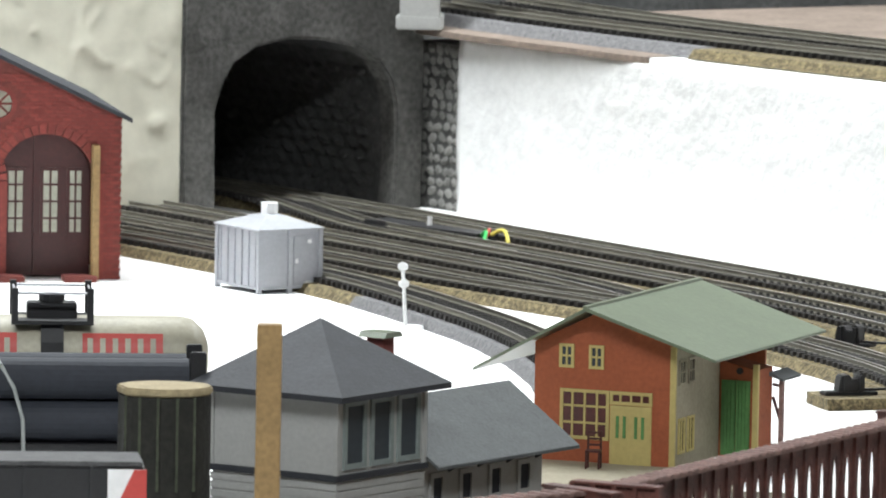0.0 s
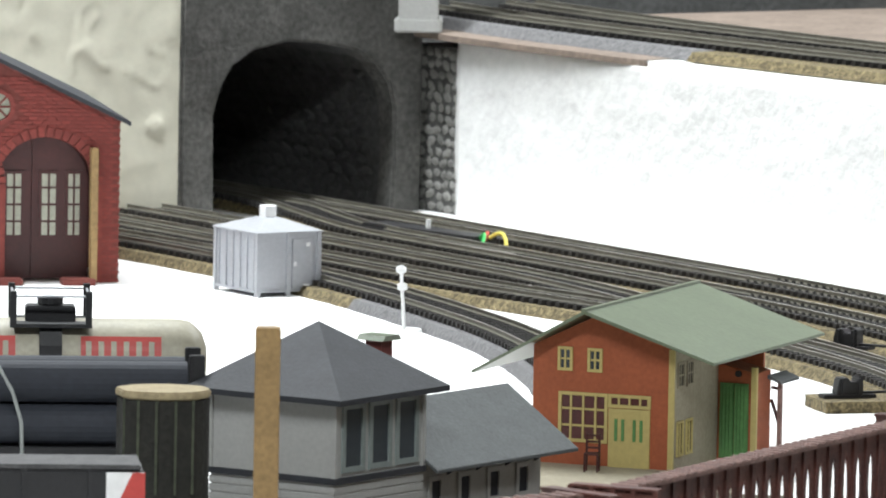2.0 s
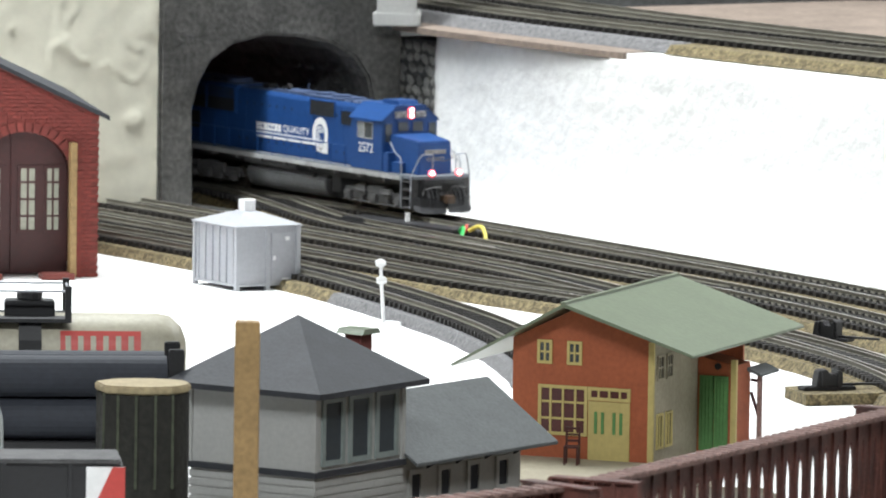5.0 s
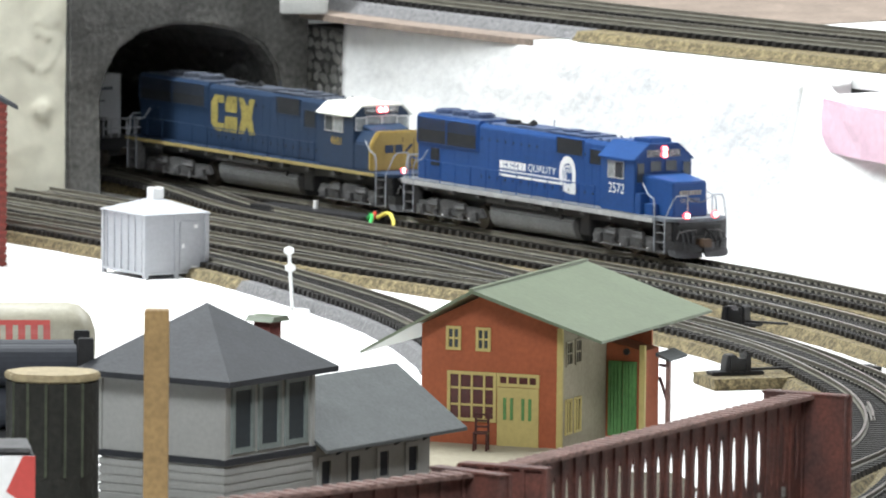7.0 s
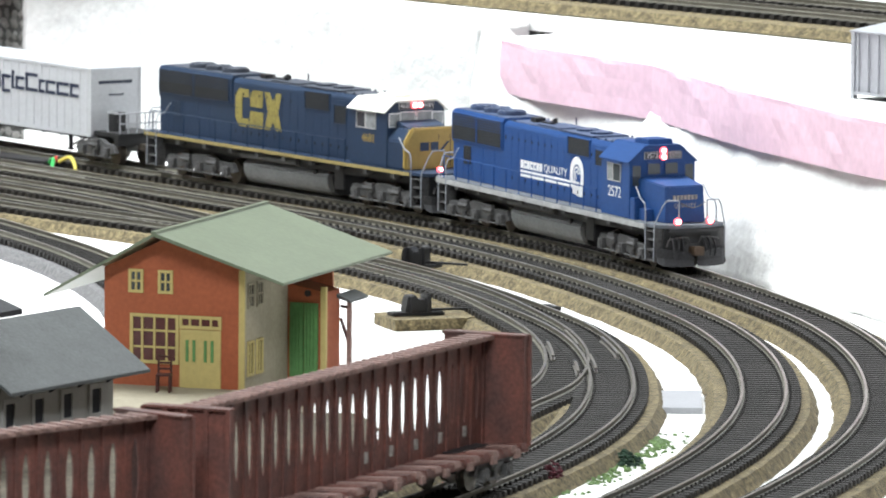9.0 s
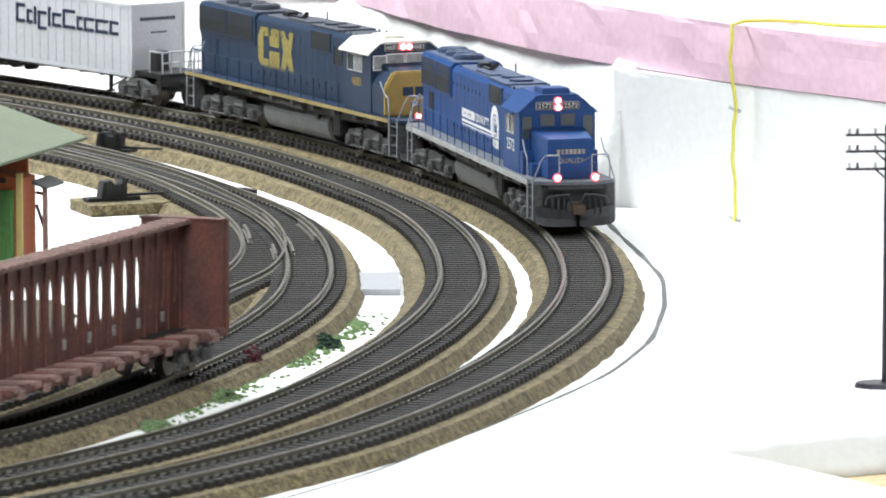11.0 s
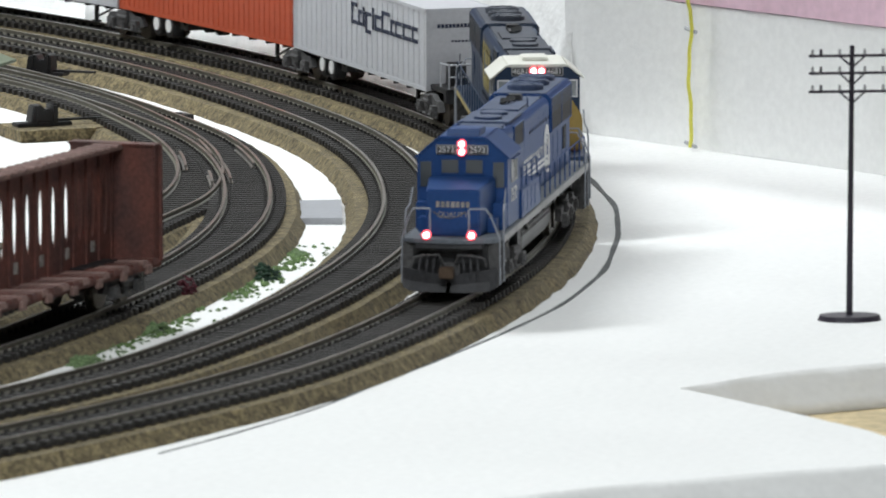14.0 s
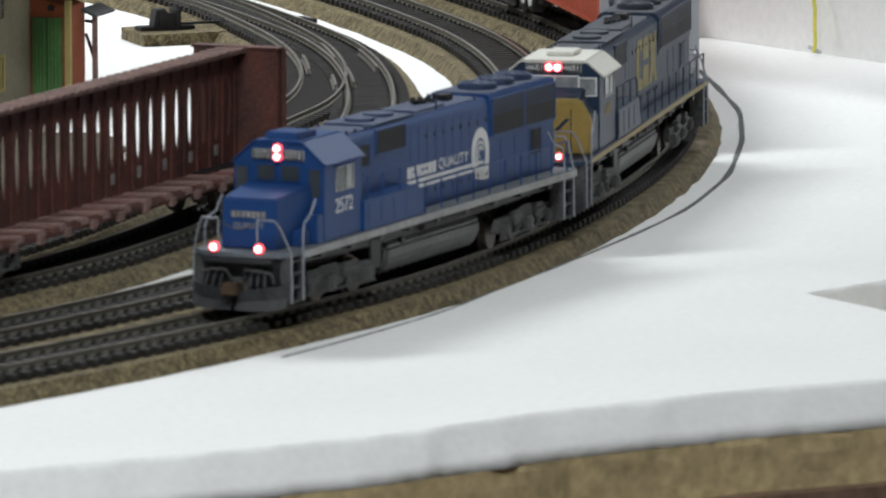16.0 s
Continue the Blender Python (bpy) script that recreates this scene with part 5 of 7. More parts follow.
def centerbeam():
    car = thing("centerbeam_flatcar", "rust-brown centre-beam flat car, empty, with oval holes", "freight car", "parked flat cars")
    L, z0, zt = 128.0, 13.0, 54.5
    for s in (1, -1):
        truck(car, s * 101, (-10.5, 10.5), "dark two-axle truck")
    bm = bmesh.new()
    prism(bm, [(-17, 11.0), (17, 11.0), (17, 13.6), (-17, 13.6)], "x", -L, L)
    part("deck", bm, RUST, car, bevel=0.2, scale=MM)
    n = 30
    for k in range(n):
        x = -L + 5 + k * (2 * L - 10) / (n - 1)
        bm = bmesh.new()
        prism(bm, [(-17.6, 12.2), (-17.0, 14.6), (-2, 14.0), (2, 14.0), (17.0, 14.6), (17.6, 12.2)], "x", x - 2.6, x + 2.6)
        part("cross_bearer", bm, RUSTTOP if k % 2 else RUST, car, "dusty rust cross bearer", bevel=0.2, scale=MM)
    bm = bmesh.new()
    box(bm, -L, L, -4.6, 4.6, zt - 1.6, zt)
    part("top_chord", bm, RUSTTOP, car, "dusty rust top chord", bevel=0.3, scale=MM)
    for k in range(40):
        bm = bmesh.new()
        x = -L + 3 + k * (2 * L - 6) / 39
        box(bm, x - 1.5, x + 1.5, -5.2, 5.2, zt - 0.2, zt + 0.5)
        part("top_cleat", bm, RUSTTOP, car, scale=MM)
    # centre partition: sheet pieces left and right of each oval hole
    holes = 21
    x0, x1 = -L + 6, L - 24
    pitch = (x1 - x0) / holes
    bm = bmesh.new()
    def sheet(poly):
        prism(bm, poly, "y", -0.35, 0.35)
    for k in range(holes):
        c = x0 + pitch * (k + 0.5)
        a = 1.9
        zb, zh = 23.0, 47.0
        m = 10
        left, right = c - pitch / 2, c + pitch / 2
        # lens-shaped hole
        lens = [(zb + (zh - zb) * i / m, a * math.sin(math.pi * min(max(i / m, 0.0), 1.0)) ** 0.6) for i in range(m + 1)]
        for (za, wa), (zc, wc) in zip(lens, lens[1:]):
            sheet([(left, za), (c - wa, za), (c - wc, zc), (left, zc)])
            sheet([(c + wa, za), (right, za), (right, zc), (c + wc, zc)])
        sheet([(left, z0), (right, z0), (right, zb), (left, zb)])
        sheet([(left, zh), (right, zh), (right, zt - 1), (left, zt - 1)])
    sheet([(x1, z0), (L, z0), (L, zt - 1), (x1, zt - 1)])
    sheet([(-L, z0), (x0, z0), (x0, zt - 1), (-L, zt - 1)])
    part("centre_partition", bm, RUST, car, "rust-brown centre partition with oval holes", scale=MM)
    for k in range(holes + 1):
        for s in (-1, 1):
            bm = bmesh.new()
            x = x0 + pitch * k
            prism(bm, [(s * 0.3, z0), (s * 1.0, z0), (s * 1.3, zt - 1.4), (s * 0.3, zt - 1.4)], "x", x - 0.8, x + 0.8)
            part("rib", bm, RUST, car, scale=MM)
    for s in (-1, 1):
        for k in range(0, 9, 2):
            bm = bmesh.new()
            x = x0 + pitch * (k + 1.5)
            box(bm, x - 1.5, x + 1.5, min(s * 0.3, s * 0.6), max(s * 0.3, s * 0.6), 18.0, 22.0)
            part("stencil_bar", bm, LETTER, car, "faded pale stencil bar", scale=MM)
    for e in (1, -1):
        bm = bmesh.new()
        box(bm, min(e * L, e * (L - 4.5)), max(e * L, e * (L - 4.5)), -16.4, 16.4, z0, zt)
        part("end_bulkhead", bm, RUST, car, "rust-brown end bulkhead", bevel=0.4, scale=MM)
        bm = bmesh.new()
        for y in (-16.6, -8, 0, 8, 16.6):
            b2 = bmesh.new()
            box(b2, min(e * (L - 0.2), e * (L + 1.2)), max(e * (L - 0.2), e * (L + 1.2)), y - 0.8, y + 0.8, z0, zt)
            part("bulkhead_post", b2, RUST, car, scale=MM)
        box(bm, min(e * (L - 5), e * (L + 1.2)), max(e * (L - 5), e * (L + 1.2)), -17, 17, zt - 0.4, zt + 0.6)
        part("bulkhead_cap", bm, RUST, car, bevel=0.2, scale=MM)
        bm = bmesh.new()
        box(bm, min(e * L, e * (L + 7)), max(e * L, e * (L + 7)), -1.6, 1.6, 7.4, 10.6)
        part("coupler", bm, WHEEL, car, scale=MM)
    for s in (-1, 1):
        for k in range(12):
            x = -L + 12 + k * 2 * (L - 12) / 11
            bm = bmesh.new()
            box(bm, x - 2, x + 2, min(s * 16.8, s * 18.2), max(s * 16.8, s * 18.2), 10.0, 13.0)
            part("winch", bm, RUSTTOP, car, scale=MM)
    bm = bmesh.new()
    box(bm, -80, 80, -4, 4, 7.6, 11.2)
    part("centre_sill", bm, BLACK, car, scale=MM)
    return car


def on_track(line, s, reach):
    a, b = line.at(s - reach), line.at(s + reach)
    c = (a + b) / 2
    return Matrix.Translation(c) @ Matrix.Rotation(math.atan2(b.y - a.y, b.x - a.x), 4, "Z")


def nearest_s(line, x, y):
    return min(np.linspace(0, line.long, 900), key=lambda s: (line.at(s) - Vector((x, y, 0))).length)


cb = centerbeam()
CB_S = nearest_s(TRACK_C, 0.184, 3.530)
cb.matrix_basis = on_track(TRACK_C, CB_S + 0.1375, 0.101)
copy_thing(cb, on_track(TRACK_C, CB_S + 0.1375 + 0.272, 0.101))

# ---------------- buildings ----------------


def window(parent, m, w, h, cols, rows, frame_mat, glass_mat, bar=0.0005, deep=0.0008, label="", name="window"):
    """A framed window on a wall; m puts its lower left corner on the wall, y pointing into the wall."""
    bm = bmesh.new()
    t = bar * 1.5
    for x0, x1, z0, z1 in ((0, w, 0, t), (0, w, h - t, h), (0, t, t, h - t), (w - t, w, t, h - t)):
        box(bm, x0, x1, -deep, deep, z0, z1)
    fr = part(name, bm, frame_mat, parent, label, m=m)
    for i in range(1, cols):
        bm = bmesh.new()
        box(bm, w * i / cols - bar / 2, w * i / cols + bar / 2, -deep * 0.8, deep, t, h - t)
        part("mullion", bm, frame_mat, fr)
    for j in range(1, rows):
        bm = bmesh.new()
        box(bm, t, w - t, -deep * 0.7, deep, h * j / rows - bar / 2, h * j / rows + bar / 2)
        part("glazing_bar", bm, frame_mat, fr)
    for i in range(cols):
        for j in range(rows):
            bm = bmesh.new()
            box(bm, w * i / cols + bar / 2, w * (i + 1) / cols - bar / 2, -deep * 0.15, deep, h * j / rows + bar / 2, h * (j + 1) / rows - bar / 2)
            part("pane", bm, glass_mat, fr)
    return fr


def station_house():
    house = thing("station_house", "orange plaster model house with sage green roof and yellow windows", "model house", "", Matrix.Translation((0.0945, 3.860, TABLE_Z)) @ Matrix.Rotation(radians(-22), 4, "Z"))
    # local x runs along the front from the near corner to the left (negative), y into the depth
    W, D, H, A = 0.0605, 0.054, 0.0525, 0.0622
    th = 0.0015
    bm = bmesh.new()
    prism(bm, [(-W, 0), (0, 0), (0, H), (-W / 2 - 0.004, A), (-W, H - 0.003)], "y", 0, th)
    part("front_wall", bm, ORANGE, house, "orange plaster gable wall")
    bm = bmesh.new()
    prism(bm, [(-W, 0), (0, 0), (0, H), (-W / 2 - 0.004, A), (-W, H - 0.003)], "y", 0.108, 0.108 + th)
    part("back_wall", bm, ORANGE, house)
    bm = bmesh.new()
    box(bm, -th, 0.0, th, D, 0, H)
    part("side_wall", bm, BEIGE, house, "beige stucco side wall")
    bm = bmesh.new()
    box(bm, -W, -W + th, th, 0.108, 0, H)
    part("side_wall", bm, ORANGE, house)
    bm = bmesh.new()
    box(bm, -0.0012, 0.0012, -0.0006, 0.0008, 0, H - 0.002)
    part("corner_trim", bm, YELLOWFRAME, house, "dull yellow corner trim")
    # rear wing that stands out to the side, with green doors
    bm = bmesh.new()
    prism(bm, [(-0.002, 0), (0.0165, 0), (0.0165, 0.0365), (-0.002, 0.0405)], "y", D, D + 0.018)
    part("wing", bm, ORANGE, house, "orange wing with a green door", bevel=0.0002)
    for k in range(2):
        bm = bmesh.new()
        box(bm, 0.0012 + k * 0.0064, 0.0072 + k * 0.0064, D - 0.0009, D + 0.0005, 0.001, 0.032)
        gd = part("green_door", bm, GREENDOOR, house, "green planked door leaf")
        for q in range(4):
            bm = bmesh.new()
            box(bm, 0.0014 + k * 0.0064 + q * 0.0015, 0.0024 + k * 0.0064 + q * 0.0015, D - 0.0013, D, 0.0015, 0.0312)
            part("plank", bm, GREENDOOR, gd)
    bm = bmesh.new()
    box(bm, 0.0148, 0.0172, D - 0.0008, D + 0.001, 0, 0.039)
    part("corner_trim", bm, YELLOWFRAME, house)
    bm = bmesh.new()
    cyl(bm, (0.009, D - 0.001, 0.036), (0.009, D + 0.001, 0.036), 0.0014, 10)
    part("wall_lamp", bm, BLACK, house)
    # roof
    ridge = -W / 2 - 0.004
    roof_t = 0.0012
    for sgn, ex, ez, mat_ in ((1, 0.0225, 0.0475, SAGE), (-1, -W - 0.0225, 0.0385, SAGE)):
        bm = bmesh.new()
        prism(bm, [(ridge, A + 0.0035), (ex, ez), (ex, ez - roof_t), (ridge, A + 0.0035 - roof_t * 1.3)], "y", -0.012, 0.120)
        part("roof", bm, mat_, house, "sage green sheet roof", bevel=0.0002)
    bm = bmesh.new()
    box(bm, ridge - 0.001, ridge + 0.001, -0.0125, 0.1205, A + 0.0028, A + 0.0042)
    part("ridge_cap", bm, SAGE, house)
    # canopy with post and brace
    bm = bmesh.new()
    prism(bm, [(0.0165, 0.0345), (0.0225, 0.0320), (0.0225, 0.0310), (0.0165, 0.0330)], "y", D + 0.014, 0.090)
    part("canopy", bm, GREYROOF, house, "grey canopy roof")
    bm = bmesh.new()
    box(bm, 0.0195, 0.0212, D + 0.018, D + 0.020, 0, 0.031)
    part("canopy_post", bm, RUSTTOP, house, "thin red-brown post")
    bm = bmesh.new()
    tube(bm, [(0.0204, D + 0.019, 0.013), (0.0165, D + 0.019, 0.024)], 0.0007, 6)
    tube(bm, [(0.0204, D + 0.019, 0.0285), (0.0165, D + 0.019, 0.0290)], 0.0007, 6)
    part("brace", bm, DOORRED, house)
    # windows and door
    P = Matrix.Identity(4)
    for x in (-W + 0.0108, -W + 0.0238):
        window(house, P @ Matrix.Translation((x, 0, 0.0395)), 0.0065, 0.0098, 2, 2, YELLOWFRAME, GLASS, 0.0008, label="dull yellow framed window")
    window(house, Matrix.Translation((-W + 0.0115, 0, 0.0105)), 0.0215, 0.0205, 4, 3, YELLOWFRAME, REDDARK, 0.0009, label="yellow grid window with dark red glass")
    window(house, Matrix.Translation((-W + 0.0332, 0, 0.0255)), 0.0185, 0.0055, 4, 1, YELLOWFRAME, REDDARK, 0.0009, label="yellow transom window")
    bm = bmesh.new()
    box(bm, -W + 0.0335, -W + 0.0515, -0.0008, 0.0006, 0, 0.0252)
    door = part("front_door", bm, YELLOWFRAME, house, "pale yellow double front door")
    for x in (0.0362, 0.0392, 0.0442, 0.0472):
        bm = bmesh.new()
        box(bm, -W + x, -W + x + 0.0013, -0.0011, 0.0006, 0.012, 0.021)
        part("door_slot", bm, GREENDOOR, door)
    for y in (0.006, 0.0165):
        for z, h in ((0.034, 0.0105), (0.006, 0.0145)):
            window(house, Matrix.Translation((0, y, z)) @ Matrix.Rotation(radians(90), 4, "Z"), 0.0072, h, 2, 2 if z > 0.02 else 1, YELLOWFRAME if z < 0.02 else BEIGE, GLASS, 0.0006, label="beige framed side window")
    return house


station_house()
# paved apron and a small chair before the house
apron = structure("apron", slab([(0.0, 3.80), (0.12, 3.79), (0.118, 3.868), (0.06, 3.89), (0.0, 3.90)], TABLE_Z, TABLE_Z + 0.0012, 0.0006, 0.008), BEIGE, "sandy beige apron before the house")
structure("earth_strip", slab([(-0.10, 3.46), (0.02, 3.475), (0.095, 3.495), (0.122, 3.57), (0.136, 3.65), (0.146, 3.74), (0.140, 3.787), (0.0, 3.798), (-0.06, 3.75), (-0.10, 3.70)], TABLE_Z, TABLE_Z + 0.0010, 0.0008, 0.008), EARTH, "bare brown earth between the house and the inner track")
chair = thing("wooden_ladder_chair", "small dark wooden ladder-back chair by the door", "chair", "", Matrix.Translation((0.0625, 3.852, TABLE_Z + 0.0013)) @ Matrix.Rotation(radians(-10), 4, "Z"))
for cx in (-0.0026, 0.0026):
    bm = bmesh.new()
    box(bm, cx - 0.0004, cx + 0.0004, 0.002, 0.0028, 0, 0.015)
    part("back_post", bm, DOORRED, chair)
    bm = bmesh.new()
    box(bm, cx - 0.0004, cx + 0.0004, -0.003, -0.0022, 0, 0.0072)
    part("leg", bm, DOORRED, chair)
for z in (0.009, 0.0115, 0.014):
    bm = bmesh.new()
    box(bm, -0.0026, 0.0026, 0.0021, 0.0027, z, z + 0.0008)
    part("slat", bm, DOORRED, chair)
bm = bmesh.new()
box(bm, -0.003, 0.003, -0.003, 0.0028, 0.0068, 0.0076)
part("seat", bm, DOORRED, chair)


def signal_cabin():
    cab = thing("signal_cabin", "off-white model signal cabin with dark slate hip roof", "signal cabin", "", Matrix.Translation((-0.039, 3.600, TABLE_Z)) @ Matrix.Rotation(radians(55.5), 4, "Z"))
    # local x along the windowed wall, y along the plain wall
    S, H = 0.058, 0.0575
    bm = bmesh.new()
    box(bm, 0, S, 0, S, 0, H)
    part("wall", bm, CABINWHITE, cab, "off-white boarded wall", bevel=0.0003)
    for z in np.linspace(0.002, 0.022, 7):
        bm = bmesh.new()
        box(bm, -0.0004, S + 0.0004, -0.0004, S + 0.0004, z, z + 0.0025)
        part("clapboard", bm, CABINWHITE, cab)
    bm = bmesh.new()
    box(bm, -0.0014, S + 0.0014, -0.0014, S + 0.0014, 0.0255, 0.0278)
    part("belt_course", bm, SLATE, cab, "dark grey belt course")
    for x, y in ((0, 0), (S, 0), (0, S)):
        bm = bmesh.new()
        box(bm, x - 0.001, x + 0.001, y - 0.001, y + 0.001, 0.0278, H)
        part("corner_board", bm, CABINWHITE, cab)
    for k in range(3):
        m = Matrix.Translation((0.004 + k * 0.0178, 0, 0.0295))
        window(cab, m, 0.0150, 0.0262, 1, 1, GREYFRAME, GLASS, 0.0014, 0.0009, "pale blue-grey framed window")
    bm = bmesh.new()
    e, a = 0.0075, 0.0262
    c = S / 2
    v = [bm.verts.new(p) for p in ((-e, -e, H - 0.001), (S + e, -e, H - 0.001), (S + e, S + e, H - 0.001), (-e, S + e, H - 0.001))]
    v2 = [bm.verts.new((q.co.x, q.co.y, H + 0.0012)) for q in v]
    top = bm.verts.new((c, c, H + a))
    bm.faces.new(v[::-1])
    for i in range(4):
        j = (i + 1) % 4
        bm.faces.new((v[i], v[j], v2[j], v2[i]))
        bm.faces.new((v2[i], v2[j], top))
    part("hip_roof", bm, SLATE, cab, "dark slate hip roof")
    # lean-to annex with grey roof
    L = 0.088
    bm = bmesh.new()
    prism(bm, [(0.004, 0), (0.004, 0.0285), (0.027, 0.046), (0.050, 0.0285), (0.050, 0)], "x", S, S + L)
    part("annex_wall", bm, CABINWHITE, cab, "off-white annex wall", bevel=0.0002)
    for sgn in (1, -1):
        bm = bmesh.new()
        y0, y1 = (0.027, -0.007) if sgn == 1 else (0.027, 0.061)
        prism(bm, [(y0, 0.0492), (y1, 0.0262), (y1, 0.0248), (y0, 0.0475)], "x", S + 0.0005, S + L + 0.010)
        part("annex_roof", bm, GREYROOF, cab, "grey shingled annex roof", bevel=0.0002)
    for k in range(4):
        x = S + 0.010 + k * 0.020
        window(cab, Matrix.Translation((x, 0.004, 0.0085)), 0.0100, 0.0135, 1, 1, CABINWHITE, PIPE, 0.0013, 0.0009, "dark blue annex window")
        bm = bmesh.new()
        prism(bm, [(0.004, 0.0245), (-0.004, 0.0262), (0.004, 0.0215)], "x", x + 0.0128, x + 0.0142)
        part("eave_bracket", bm, SLATE, cab)
    bm = bmesh.new()
    box(bm, S + 0.006, S + 0.0135, 0.024, 0.0315, 0.040, 0.0735)
    ch = part("chimney", bm, BRICKBED, cab, "red brick chimney")
    bm = bmesh.new()
    prism(bm, [(S + 0.0035, 0.0735), (S + 0.016, 0.0735), (S + 0.0142, 0.0755), (S + 0.0053, 0.0755)], "y", 0.0215, 0.034)
    part("chimney_cap", bm, SAGE, ch, "green-grey chimney cap")
    return cab


signal_cabin()


def engine_house():
    eh = thing("engine_house", "red brick model engine house with arched doorways", "engine house", "", Matrix.Translation((-0.1555, 4.567, TABLE_Z)) @ Matrix.Rotation(radians(10), 4, "Z"))
    W, H, A, D = 0.118, 0.0785, 0.1065, 0.15
    t = 0.004
    # gable wall with two arched doorways: columns of pieces left open under the arches
    arches = [(-0.0355, 0.0230), (-0.0825, 0.0230)]
    bm = bmesh.new()
    n = 118
    for i in range(n):
        x0, x1 = -W + W * i / n, -W + W * (i + 1) / n
        xm = (x0 + x1) / 2
        top = lambda x: A - (A - H) * abs(x + W / 2) / (W / 2)
        low = 0.0
        for c, r in arches:
            if abs(xm - c) < r:
                low = 0.0475 + 0.0225 * math.sqrt(max(0, 1 - ((xm - c) / r) ** 2))
        if abs(xm + W / 2) < 0.0075:
            q = math.sqrt(0.0075 ** 2 - (xm + W / 2) ** 2)
            prism(bm, [(x0, low), (x1, low), (x1, 0.0845 - q), (x0, 0.0845 - q)], "y", 0.0006, t)
            low = 0.0845 + q
        prism(bm, [(x0, low), (x1, low), (x1, top(x1)), (x0, top(x0))], "y", 0.0006, t)
    part("gable_wall", bm, BRICKBED, eh, "red brick gable wall")
    # courses of bricks, proud of the wall
    bmb = bmesh.new()
    box(bmb, 0, 0.0041, 0, 0.0008, 0, 0.00155)
    brick_me = finish(bmb, "brick", BRICK)
    rest = bmesh.new()
    cnt = 0
    for r in range(52):
        z = r * 0.0019 + 0.0004
        off = 0.0023 if r % 2 else 0.0
        k = 0
        while True:
            x = -0.0046 - k * 0.0046 - off
            k += 1
            if x < -W + 0.001:
                break
            xm, zm = x + 0.002, z + 0.0008
            if zm + 0.001 > A - (A - H) * abs(xm + W / 2) / (W / 2):
                continue
            if any(abs(xm - c) < r2 + 0.0052 and zm < 0.0475 + 0.0275 * math.sqrt(max(0, 1 - ((xm - c) / (r2 + 0.0055)) ** 2)) for c, r2 in arches):
                continue
            if math.hypot(xm + W / 2, zm - 0.0845) < 0.0115:
                continue
            if x > -0.068 and cnt < 298:
                share("brick", brick_me, eh, Matrix.Translation((x, 0, z)))
                cnt += 1
            else:
                box(rest, x, x + 0.0041, 0, 0.0008, z, z + 0.00155)
    tagged(part("brickwork", rest, BRICK, eh), kind="stuff")
    for c, r in arches:
        m = 20
        for i in range(m):
            bm = bmesh.new()
            a0, a1 = math.pi * i / m + 0.02, math.pi * (i + 1) / m - 0.02
            pts = [(c + rr * math.cos(a), 0.0475 + (rr / r) * 0.0225 * math.sin(a)) for rr, a in ((r + 0.0002, a0), (r + 0.005, a0), (r + 0.005, a1), (r + 0.0002, a1))]
            prism(bm, pts, "y", -0.0006, t)
            part("arch_brick", bm, BRICK, eh)
        for s in (-1, 1):
            bm = bmesh.new()
            box(bm, c + s * (r + 0.0026) - 0.0024, c + s * (r + 0.0026) + 0.0024, -0.0005, t, 0, 0.0475)
            part("door_jamb", bm, BRICK, eh)
        # recessed doors with tall windows
        bm = bmesh.new()
        arcp = [(c + r * 0.99 * math.cos(math.pi * i / 16), 0.0475 + 0.0222 * math.sin(math.pi * i / 16)) for i in range(17)]
        prism(bm, [(c + r * 0.99, 0.001)] + arcp + [(c - r * 0.99, 0.001)], "y", 0.011, 0.013)
        door = part("door", bm, DOORRED, eh, "dark red doors with tall pale windows")
        for x in (-0.0183, -0.0015, 0.0113):
            window(eh, Matrix.Translation((c + x, 0.0108, 0.0205)), 0.0098 if x < 0.01 else 0.0085, 0.0325, 2, 4, DOORRED, PALEPANE, 0.0010, 0.0006, "tall dark red door window with pale panes", name="door_window")
        bm = bmesh.new()
        box(bm, c - 0.0049, c - 0.0037, 0.0095, 0.0115, 0.001, 0.069)
        part("door_seam", bm, DOORRED, eh)
    # opened wooden door leaf
    bm = bmesh.new()
    box(bm, -0.0141, -0.0109, -0.0095, -0.001, 0.001, 0.0655)
    part("open_leaf", bm, WOOD, eh, "tan wooden edge of an open door leaf", bevel=0.0003)
    # round window
    bm = bmesh.new()
    for i in range(24):
        a0, a1 = 2 * math.pi * i / 24, 2 * math.pi * (i + 1) / 24
        prism(bm, [(-W / 2 + rr * math.cos(a), 0.0845 + rr * math.sin(a)) for rr, a in ((0.0066, a0), (0.0088, a0), (0.0088, a1), (0.0066, a1))], "y", -0.0008, 0.002)
    for i in range(4):
        a = math.pi * i / 4
        d = Vector((math.cos(a), 0, math.sin(a))) * 0.0068
        cyl(bm, Vector((-W / 2, 0.001, 0.0845)) - d, Vector((-W / 2, 0.001, 0.0845)) + d, 0.0005, 5)
    rw = part("round_window", bm, BRICK, eh, "round brick-framed window")
    bm = bmesh.new()
    cyl(bm, (-W / 2, 0.0018, 0.0845), (-W / 2, 0.003, 0.0845), 0.0072, 20)
    part("pane", bm, PALEPANE, rw)
    for x in (-t, -W):
        bm = bmesh.new()
        box(bm, x, x + t, t, D, 0, H)
        part("side_wall", bm, BRICKBED, eh)
    bm = bmesh.new()
    box(bm, -W, 0, D, D + t, 0, H)
    part("back_wall", bm, BRICKBED, eh)
    bm = bmesh.new()
